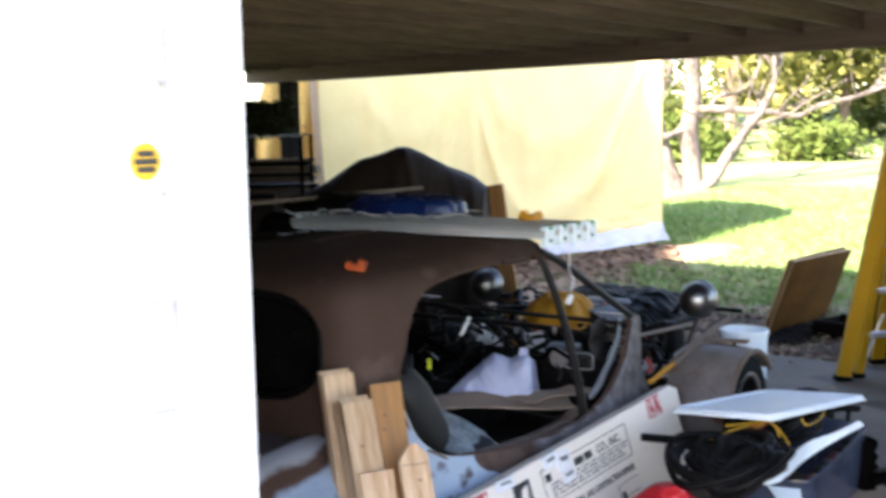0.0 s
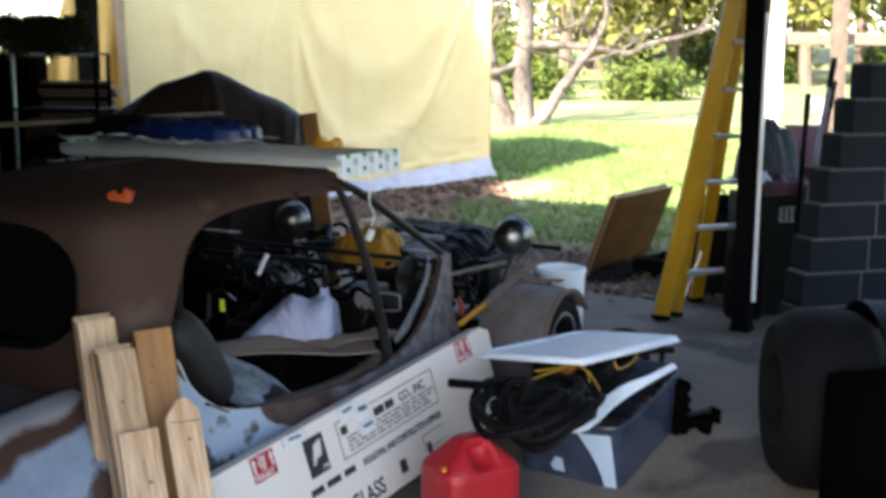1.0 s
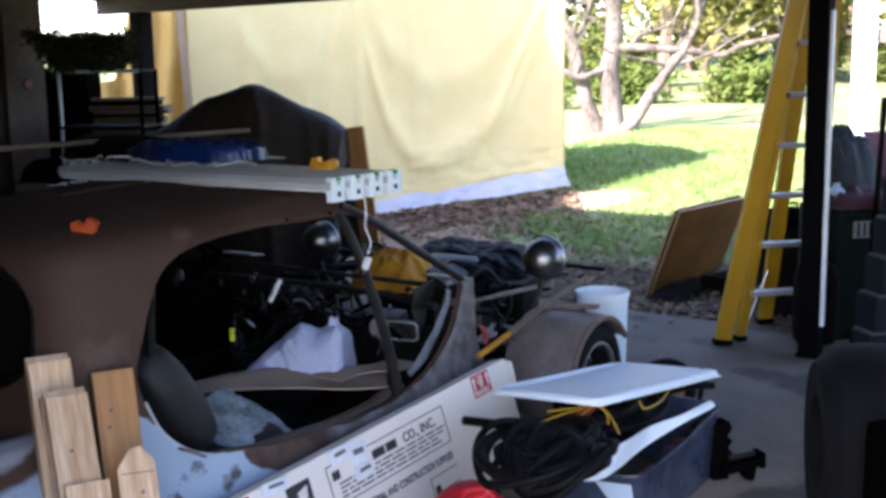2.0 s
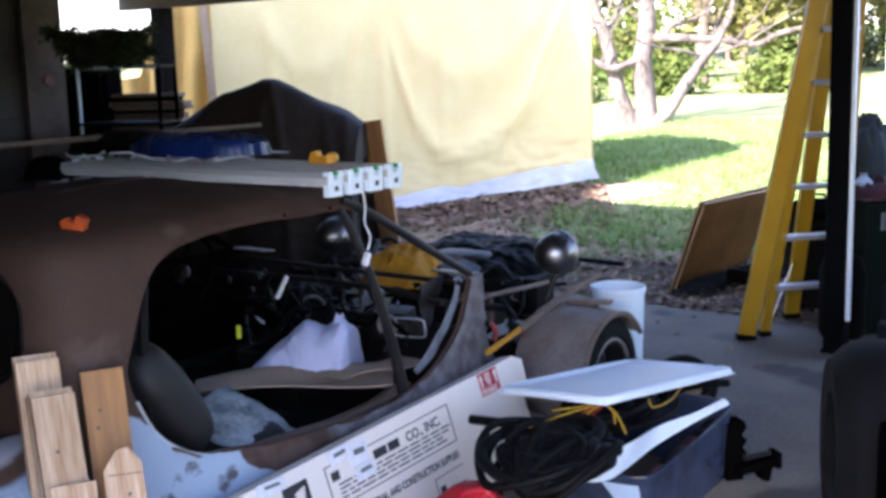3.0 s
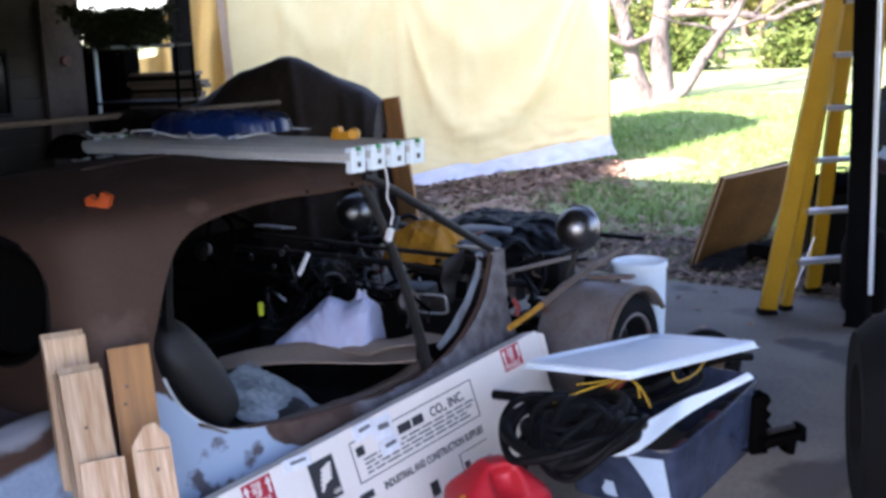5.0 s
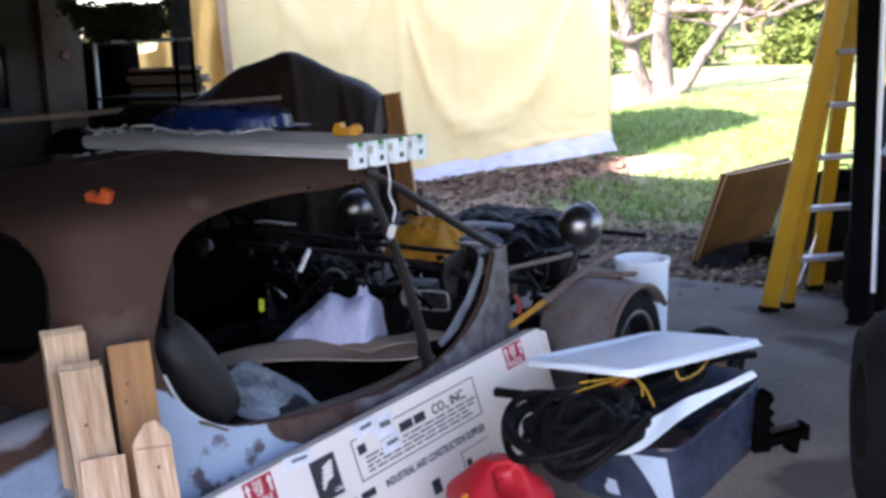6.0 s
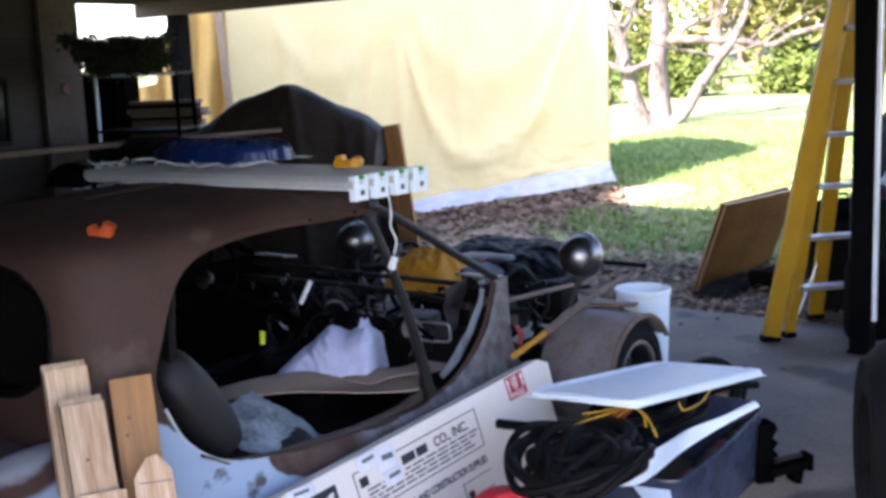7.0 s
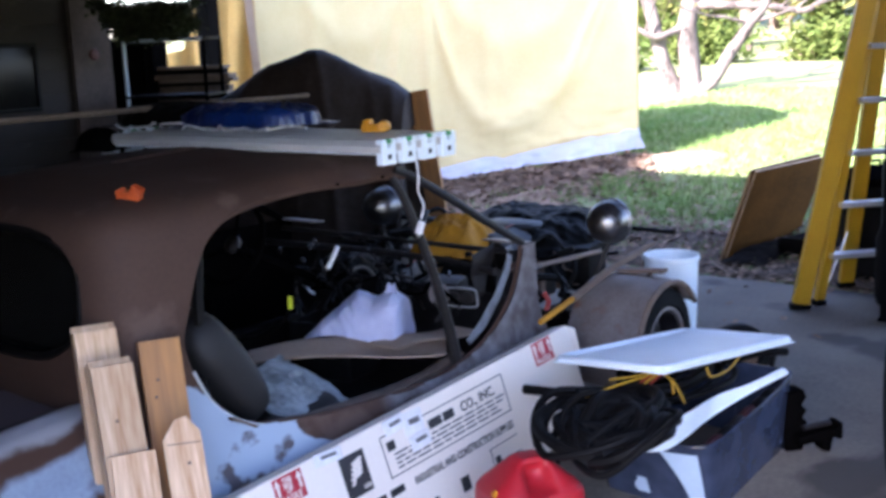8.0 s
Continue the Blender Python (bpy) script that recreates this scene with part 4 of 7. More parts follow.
make_wheel(-0.84, -2.72, 0.05, 0.25, 0.20, False)


def make_front():
    """Open engine bay: rails, engine, radiator shell remains, hoses."""
    for sgn in (1, -1):
        part("frame_rail", tube([(sgn * 0.33, -0.40, 0.24), (sgn * 0.33, 0.4, 0.24), (sgn * 0.30, 0.95, 0.26)], 0.035, 8), M_DARKSTEEL, car)
        part("front_arm", tube([(sgn * 0.33, 0.05, 0.24), (sgn * 0.82, 0.02, 0.26)], 0.022, 8), M_DARKSTEEL, car)
        # far bar darker than the near one, its shade put into the colour
        part("headlight_bar", tube([(sgn * 0.35, -0.30, 0.52), (sgn * 0.5, -0.18, 0.55), (sgn * 0.69, -0.04, 0.60)], 0.010, 8), M_BARE if sgn > 0 else M_DARKSTEEL, car)
    part("axle", tube([(-0.82, 0.02, 0.26), (-0.4, 0.02, 0.20), (0.4, 0.02, 0.20), (0.82, 0.02, 0.26)], 0.028, 8), M_DARKSTEEL, car)
    bm = bmesh.new()
    add_box(bm, (0.34, 0.52, 0.28), (0.0, 0.10, 0.40), bevel=0.03)
    add_box(bm, (0.16, 0.50, 0.12), (0.15, 0.10, 0.56), (0, 28, 0), bevel=0.025)
    add_box(bm, (0.16, 0.50, 0.12), (-0.15, 0.10, 0.56), (0, -28, 0), bevel=0.025)
    add_box(bm, (0.16, 0.30, 0.10), (0, 0.08, 0.60), bevel=0.02)
    eng = part("engine", bm, M_ENGINE, car, "greasy black engine block")
    part("air_cleaner", lathe([(0.0, 0), (0.15, 0), (0.16, 0.02), (0.16, 0.055), (0.14, 0.07), (0.0, 0.075)], 28, pose(0.02, 0.20, 0.585)), M_ENGINE, eng, "round black air cleaner")
    for i, (x, y, z) in enumerate([(0.22, -0.12, 0.50), (0.22, 0.04, 0.50), (0.22, 0.20, 0.50), (0.22, 0.34, 0.49)]):
        part("exhaust_stub", tube(smoothed([(x - 0.05, y, z), (x + 0.06, y, z - 0.02), (x + 0.10, y - 0.04, z - 0.16)], 4), 0.02, 8), M_RUSTY, eng)
    bat = part("battery", box((0.17, 0.24, 0.18), (0.36, 0.30, 0.46), (0, 0, 12), bevel=0.012), M_BLACK, car, "black battery")
    for y in (0.23, 0.37):
        part("terminal", lathe([(0, 0), (0.011, 0), (0.010, 0.018), (0, 0.02)], 12, pose(0.33, y, 0.55)), M_BARE, bat, "grey lead terminal")
    crumple_cover = sheet(lambda s, t: (-0.48 + 0.90 * s, 0.0 + 0.70 * t, 0.665 + 0.035 * nz(s * 3.3 + 5, t * 4.1, 3) + 0.020 * abs(nz(s * 8, t * 7, 2)) + 0.012 * nz(s * 21, t * 19, 6) - 0.14 * (2 * s - 1) ** 4 - 0.10 * max(0.0, 1 - 2.5 * t)), 64, 48, 0.005)
    part("engine_cover", crumple_cover, M_FILM, car, "black plastic sheet crumpled over the engine")
    part("red_strap", tube([(0.60, -0.38, 0.46), (0.615, -0.365, 0.42), (0.61, -0.375, 0.38)], 0.012, 6), M_REDWIRE, car, "short red strap")
    part("radiator", box((0.48, 0.07, 0.40), (0, 0.62, 0.42), bevel=0.012), M_BLACK, car, "black radiator core")
    part("cross_bar", tube([(-0.62, 0.94, 0.53), (0.62, 0.78, 0.55)], 0.013, 8), M_BLACK, car)
    rng = random.Random(21)
    for i in range(46):
        x, y = rng.uniform(-0.7, 0.5), rng.uniform(-0.3, 0.6)
        p = [(x, y, rng.uniform(0.45, 0.62))]
        for k in range(4):
            p.append((p[-1][0] + rng.uniform(-0.17, 0.17), p[-1][1] + rng.uniform(-0.16, 0.2), min(0.64, max(0.3, p[-1][2] + rng.uniform(-0.12, 0.08)))))
        part("hose", tube(smoothed(p, 5), rng.uniform(0.008, 0.018), 7), M_BLACK, car)
    for i in range(22):
        x, y, z = rng.uniform(-0.55, 0.45), rng.uniform(-0.45, 0.5), rng.uniform(0.42, 0.60)
        p = [(x, y, z)]
        for k in range(3):
            p.append((p[-1][0] + rng.uniform(-0.09, 0.09), p[-1][1] + rng.uniform(-0.09, 0.09), min(0.66, max(0.36, p[-1][2] + rng.uniform(-0.06, 0.06)))))
        part("wire", tube(smoothed(p, 4), 0.0035, 5), (M_REDWIRE, M_DARKSTEEL, M_OLDBLUE, M_RUSTY)[i % 4], car)
    for i in range(16):
        m = pose(rng.uniform(-0.45, 0.40), rng.uniform(-0.40, 0.45), rng.uniform(0.50, 0.63), rng.uniform(0, 180), rng.uniform(0, 180), 0)
        part("hose_clamp", lathe([(0.016, -0.006), (0.021, -0.006), (0.021, 0.006), (0.016, 0.006)], 16), M_ALUSTEP if i % 2 else M_CHROME, car, m=m)


make_front()


# ---- things on the roof of the car ----
def make_shop_light(m):
    """A fluorescent batten: folded steel body, tubes under it, white end caps with green clips."""
    ob = thing("shop_light", "grey steel fluorescent shop light with white end cap", "light", m, group="shop lights on the car roof")
    L = 1.52
    prof = [(-0.045, 0.0), (-0.045, 0.022), (-0.022, 0.042), (0.022, 0.042), (0.045, 0.022), (0.045, 0.0), (0.038, 0.0), (0.03, 0.018), (-0.03, 0.018), (-0.038, 0.0)]
    bm = bmesh.new()
    a = [bm.verts.new((0.0, y, z)) for y, z in prof]
    b = [bm.verts.new((-L, y, z)) for y, z in prof]
    n = len(prof)
    for i in range(n):
        bm.faces.new((a[i], a[(i + 1) % n], b[(i + 1) % n], b[i]))
    bmesh.ops.recalc_face_normals(bm, faces=bm.faces)
    part("housing", bm, M_ALU, ob, smooth=False)
    for x in (0.004, -L - 0.004):
        cap = part("end_cap", prism([(-0.038, -0.045), (-0.040, 0.045), (-0.015, 0.047), (-0.012, 0.014), (0.012, 0.014), (0.015, 0.047), (0.040, 0.045), (0.038, -0.045)], 0.03, pose(x, 0, 0, 0, 0, 90), 0.003), M_WHITE, ob, "white plastic end cap")
        part("clip", box((0.035, 0.018, 0.016), (x - 0.012, 0.0, 0.040), bevel=0.004), M_GREEN, cap, "green clip")
        part("socket_hole", box((0.004, 0.018, 0.018), (x + 0.0005 if x > 0 else x - 0.0305, 0.0, -0.016), bevel=0.001), M_INK, cap, "dark socket hole")
    for y in (-0.02, 0.02):
        part("lamp_tube", tube([(-0.03, y, 0.002), (-L + 0.03, y, 0.002)], 0.0125, 10), M_WHITE, ob)
    return ob


light0 = make_shop_light(at(0.70, -1.455, 1.195, 4.0))
for i in range(1, 4):
    copy_thing(light0, at(0.70 + 0.015 * i, -1.455 + 0.092 * i, 1.195 + 0.002 * i, 4.0 - 0.7 * i))


def rope(name, label, category, pts, r, mat, m=None, seg=6):
    ob = thing(name, label, category, m)
    part("strand", tube(smoothed(pts, 6), r, seg), mat, ob)
    return ob


def make_plug():
    ob = rope("power_cord", "pale power cord with plug hanging off the lights", "cord", [(0.69, -1.39, 1.20), (0.715, -1.34, 1.17), (0.72, -1.325, 1.10), (0.715, -1.325, 1.04), (0.735, -1.32, 0.99), (0.72, -1.32, 0.94)], 0.0035, M_PAPER, CAR)
    plug = part("plug", box((0.022, 0.022, 0.05), (0, 0, 0), bevel=0.006), M_PAPER, ob, "white plug", m=pose(0.715, -1.322, 0.905, 0, 22, 0))
    for y in (-0.006, 0.006):
        part("prong", box((0.006, 0.0025, 0.024), (0, y, -0.034), bevel=0.0008), M_CHROME, plug)
    rng = random.Random(5)
    for k in range(4):
        x0 = 0.25 - 0.3 * k
        pts = [(x0 - 0.06 * j, -1.435 + rng.uniform(-0.03, 0.04), 1.246 + rng.uniform(0, 0.028)) for j in range(6)]
        rope("power_cord", "thin pale cord lying over the shop lights", "cord", pts, 0.0042, M_PAPER, CAR, 5)


make_plug()


def make_orange_clip(m, mat, label, s=1.0):
    ob = thing("plastic_clamp", label, "clamp", m)
    part("body", box((0.085 * s, 0.04 * s, 0.034 * s), (0, 0, 0.017 * s), bevel=0.01 * s), mat, ob)
    part("jaw", box((0.040 * s, 0.038 * s, 0.048 * s), (0.026 * s, 0, 0.030 * s), (0, 24, 0), bevel=0.009 * s), mat, ob)
    part("jaw", box((0.030 * s, 0.036 * s, 0.036 * s), (-0.028 * s, 0, 0.024 * s), (0, -30, 0), bevel=0.009 * s), mat, ob)
    return ob


make_orange_clip(at(0.276, -2.247, 1.104, 28, 4, 4), M_ORANGE, "orange plastic clamp on the brown roof", 0.95)
cl = thing("plastic_clamp", "yellow-orange plastic clamp on the shop lights", "clamp", at(0.50, -1.30, 1.246, 10))
part("body", box((0.085, 0.04, 0.03), (-0.015, 0, 0.017), bevel=0.008), M_AMBER, cl)
part("knob", lathe([(0, -0.028), (0.018, -0.028), (0.022, -0.022), (0.022, 0.022), (0.018, 0.028), (0, 0.028)], 20, pose(0.035, 0, 0.024, 90, 0, 20)), M_AMBER, cl)
part("jaw", box((0.03, 0.036, 0.022), (-0.035, 0, 0.038), (0, -10, 0), bevel=0.006), M_AMBER, cl)


def crumple(name, label, category, m, size, mat, seed, height=0.08, folds=1.0, nu=34, nv=26, thick=0.004, round_=0.5):
    ob = thing(name, label, category, m)
    rng = random.Random(seed)
    off = rng.uniform(0, 50)

    def f(s, t):
        a, b = s * 2 - 1, t * 2 - 1
        r = min(1.0, (abs(a) ** 2.6 + abs(b) ** 2.6) ** (1 / 2.6))
        edge = 1.0 + 0.13 * nz(a * 2 + off, b * 2, 1)
        x, y = a * size[0] / 2 * edge, b * size[1] / 2 * edge
        z = height * max(0.0, 1 - r ** 2.2) ** round_
        w = abs(nz(x * 9 + off, y * 9, 2)) * 0.6 + abs(nz(x * 21, y * 21 + off, 5)) * 0.3
        return (x, y, z * (1 - 0.55 * folds * w) + 0.012 * folds * w + 0.004)
    part("sheet", sheet(f, nu, nv, thick), mat, ob)
    return ob


crumple("blue_tarp", "crumpled blue plastic tarp lying on the shop lights", "tarp", at(-0.33, -1.20, 1.25, 6), (0.66, 0.36), M_BLUE, 4, 0.100, 1.9, 90, 60, 0.004, 0.16)
# separate black sheet makes the tarp's dark left part
crumple("black_tarp", "black sheet making the dark left part of the blue tarp", "tarp", at(-0.80, -1.22, 1.25, 6), (0.60, 0.36), M_FILM, 7, 0.098, 0.9, 60, 44, 0.004, 0.2)
pole = thing("long_pole", "thin brown wooden pole lying across the roof", "pole")
part("rod", tube([(-1.35, 4.40, 1.352), (-0.972, 5.2, 1.338), (-0.55, 6.10, 1.325), (-0.13, 7.0, 1.31)], 0.012, 8), M_JOIST, pole)
crumple("dark_cloth", "black rag bunched on the roof corner", "cloth", at(-0.85, -1.60, 1.165, 20), (0.20, 0.17), M_DEEPBLACK, 9, 0.10, 0.6, 20, 18, 0.004, 0.4)


# ---- things inside the car ----
def make_bag():
    ob = thing("plastic_bag", "crumpled white plastic bag inside the car", "bag", at(0.06, -1.02, 0.315, 25))

    top_a = (-1, -0.90, -0.60, -0.20, 0.08, 0.28, 0.45, 0.80, 0.97, 1)
    top_z = (0.0, 0.045, 0.115, 0.19, 0.228, 0.215, 0.20, 0.228, 0.19, 0.0)

    def f(s, t):
        a, b = s * 2 - 1, t * 2 - 1
        x, y = 0.215 * a, 0.15 * b
        body = interp(a, top_a, top_z) * max(0.0, 1 - abs(b) ** 3.2) ** 0.5
        q, p = x + 0.55 * y, y - 0.55 * x
        fold = abs(nz(q * 5 + 3, p * 5, 2)) * 1.0 + abs(nz(q * 12, p * 12, 6)) * 0.55 + abs(nz(q * 26, p * 26, 9)) * 0.25
        return (x + 0.03 * nz(x * 6, y * 6, 8), y * (1 + 0.12 * nz(x * 7, y * 7, 1)) + 0.040 * abs(nz((x - 0.9 * body) * 7, b * 0.8 + body * 3, 4)) + 0.022 * abs(nz((x + 0.8 * body) * 15, body * 9, 7)), max(0.003, body * (1.0 - 0.10 * fold)))
    part("sack", sheet(f, 90, 60, 0.002), M_BAG, ob)
    part("handle", sheet(lambda s, t: (0.165 + 0.03 * (2 * t - 1) * (1 - 0.4 * s), -0.01 + 0.02 * s, 0.185 + 0.065 * s + 0.008 * math.sin(9 * t)), 8, 5, 0.002), M_BAG, ob, "twisted bag handle")


make_bag()
ob = thing("cardboard_sheet", "dirty bent cardboard sheet across the car floor", "cardboard", CAR)
part("panel", sheet(lambda s, t: ((-0.15 * (1 - s) + 0.36 * s) * (1 - t) + (-0.03 * (1 - s) + 0.56 * s) * t, (-1.44 * (1 - s) - 0.78 * s) * (1 - t) + (-1.56 * (1 - s) - 1.02 * s) * t, 0.335 + 0.02 * math.sin(s * 5) + 0.012 * math.sin(t * 4 + s * 3)), 26, 10, 0.006), M_CARDBOARD, ob)
ob = thing("cardboard_strip", "narrow brown cardboard strip under the plastic bag", "cardboard", CAR)
part("panel", sheet(lambda s, t: (0.22 + 0.17 * t + 0.1 * s, -1.12 + 0.42 * s, 0.345 + 0.012 * math.sin(s * 6)), 14, 5, 0.005), M_CARDBOARD, ob)
crumple("plastic_film", "cloudy crumpled plastic film on the car floor", "plastic", at(0.30, -1.585, 0.245, 25, 0, 30), (0.42, 0.44), M_CLEAR, 15, 0.055, 3.4, 70, 66, 0.003)
ob = thing("white_stick", "short white plastic stick in the dark cabin", "stick", CAR)
part("rod", tube([(-0.245, -0.875, 0.575), (-0.205, -0.845, 0.675)], 0.011, 8), M_PAPER, ob)
ob = thing("yellow_tag", "small bright yellow tag in the dark cabin", "tag", at(-0.33, -1.04, 0.44, 30))
part("plate", box((0.022, 0.006, 0.06), bevel=0.002), material("tag_yellow", (0.75, 0.80, 0.03)), ob)
ob = thing("black_crate", "black plastic crate standing in the cabin", "crate", at(-0.12, -0.98, 0.135, 12))
bm = bmesh.new()
add_box(bm, (0.30, 0.24, 0.015), (0, 0, 0.01))
for x in (-0.15, 0.15):
    add_box(bm, (0.012, 0.24, 0.24), (x, 0, 0.13), bevel=0.003)
for y in (-0.12, 0.12):
    add_box(bm, (0.29, 0.012, 0.24), (0, y, 0.13), bevel=0.003)
part("shell", bm, M_BLACK, ob)
rng = random.Random(33)
for i in range(5):
    p = [(rng.uniform(-0.4, 0.3), rng.uniform(-1.0, -0.6), rng.uniform(0.35, 0.5))]
    for k in range(5):
        p.append((p[-1][0] + rng.uniform(-0.16, 0.16), p[-1][1] + rng.uniform(-0.14, 0.14), min(0.62, max(0.2, p[-1][2] + rng.uniform(-0.1, 0.1)))))
    rope("loose_hose", "loose black hose inside the stripped cabin", "hose", p, rng.uniform(0.007, 0.014), M_BLACK, CAR)
crumple("yellow_cloth", "mustard yellow cloth draped over the cowl", "cloth", at(-0.075, -0.14, 0.555, 10), (0.40, 0.46), M_YCLOTH, 22, 0.185, 1.7, 40, 40)
ob = thing("yellow_lever", "long lever bar with yellow painted grip", "bar", CAR)
part("grip", tube([(0.745, -0.62, 0.397), (0.75, -0.38, 0.449)], 0.013, 8), M_YCLOTH, ob)
part("shank", tube([(0.75, -0.38, 0.449), (0.74, -0.05, 0.52), (0.73, 0.36, 0.575)], [0.018, 0.017, 0.014], 8), M_RUSTY, ob)


# ---- lumber, carton, fuel can, tote ----
def make_stud(top, foot, w, d, spin, mat, end, label, notch=0):
    """A sawn board from its foot up to its top; spin turns its face."""
    top, foot = Vector(top), Vector(foot)
    foot = foot + (foot - top) * ((foot.z - floor_at(foot.x, foot.y)) / (top.z - foot.z))
    z = (top - foot).normalized()
    x = Vector((math.cos(radians(spin)), math.sin(radians(spin)), 0))
    x = (x - z * x.dot(z)).normalized()
    y = z.cross(x)
    m = Matrix((x, y, z)).transposed().to_4x4()
    m.translation = foot
    L = (top - foot).length
    ob = thing("lumber", label, "lumber", m, group="lumber leaning on the car")
    if notch:
        out = [(-w / 2, 0), (w / 2, 0), (w / 2, L - 0.05), (w * 0.18, L), (-w * 0.12, L - 0.005), (-w / 2, L - 0.06)]
    else:
        out = [(-w / 2, 0), (w / 2, 0), (w / 2, L), (-w / 2, L)]
    bm = prism(out, d, pose(0, -d / 2, 0), 0.003)
    for f in bm.faces:
        if f.normal.z > 0.5:
            f.material_index = 1
    part("stud", bm, [mat, end], ob)
    if notch:
        part("saw_mark", box((w * 0.86, 0.001, 0.003), (0.004, -d / 2 - 0.0006, L - 0.078), (0, 4, 0), bevel=0.0), M_RUSTY, ob, "dark saw mark across the board", smooth=False)
    rng = random.Random(int(L * 1000) + int(w * 900))
    for k in range(2):
        part("knot", lathe([(0, 0.0), (0.004, 0.0), (0.0055, 0.0010), (0.004, 0.0016), (0, 0.0018)], 12, pose(rng.uniform(-0.3, 0.3) * w, -d / 2, L * rng.uniform(0.45, 0.9), 90, 0, 0)), M_RUSTY, ob, "dark knot in the board")
    return ob


def make_stack(top, foot, w, depths, spin, mat, labels):
    """Boards laid face on face, the first one in front."""
    back = Vector((-math.sin(radians(spin)), math.cos(radians(spin)), 0))
    t, f, d0 = Vector(top), Vector(foot), 0.0
    for k, d in enumerate(depths):
        off = back * (d0 + d / 2 - depths[0] / 2) + Vector((0.003 * (k % 2), 0, 0))
        lift = Vector((0, 0, (0.0, 0.012, -0.006)[k % 3]))
        make_stud(t + off + lift, f + off, w, d - 0.002, spin + (0.0, 1.5, -1.0)[k % 3], mat, M_PINE_END, labels[min(k, len(labels) - 1)])
        d0 += d


make_stack((-0.440, 4.20, 0.742), (-0.315, 3.98, -0.20), 0.130, (0.038, 0.020), 34, M_PINE, ("pale sawn pine board leaning on the car", "thin pale pine board behind a thicker one"))
make_stack((-0.362, 4.09, 0.660), (-0.212, 3.84, -0.20), 0.128, (0.038, 0.018, 0.018), 34, M_PINE, ("pale sawn pine board in front of two thin ones", "thin pale pine board within the stack"))
make_stud((-0.262, 4.26, 0.69), (-0.147, 4.04, -0.19), 0.128, 0.040, 24, M_OLDPINE, M_PINE_END, "older orange-brown pine board leaning on the car")
make_stud((-0.158, 4.05, 0.505), (-0.043, 3.85, -0.20), 0.112, 0.040, 14, M_PINE, M_PINE_END, "pale pine board with a broken pointed end", 1)
make_stud((-0.290, 4.00, 0.415), (-0.195, 3.79, -0.20), 0.130, 0.040, 24, M_PINE, M_PINE_END, "short pale pine offcut among the boards")
make_stud((-0.83, 3.55, 0.68), (-0.62, 3.30, -0.20), 0.14, 0.09, 25, M_OLDPINE, M_PINE_END, "rough brown timber block end beside the wall")


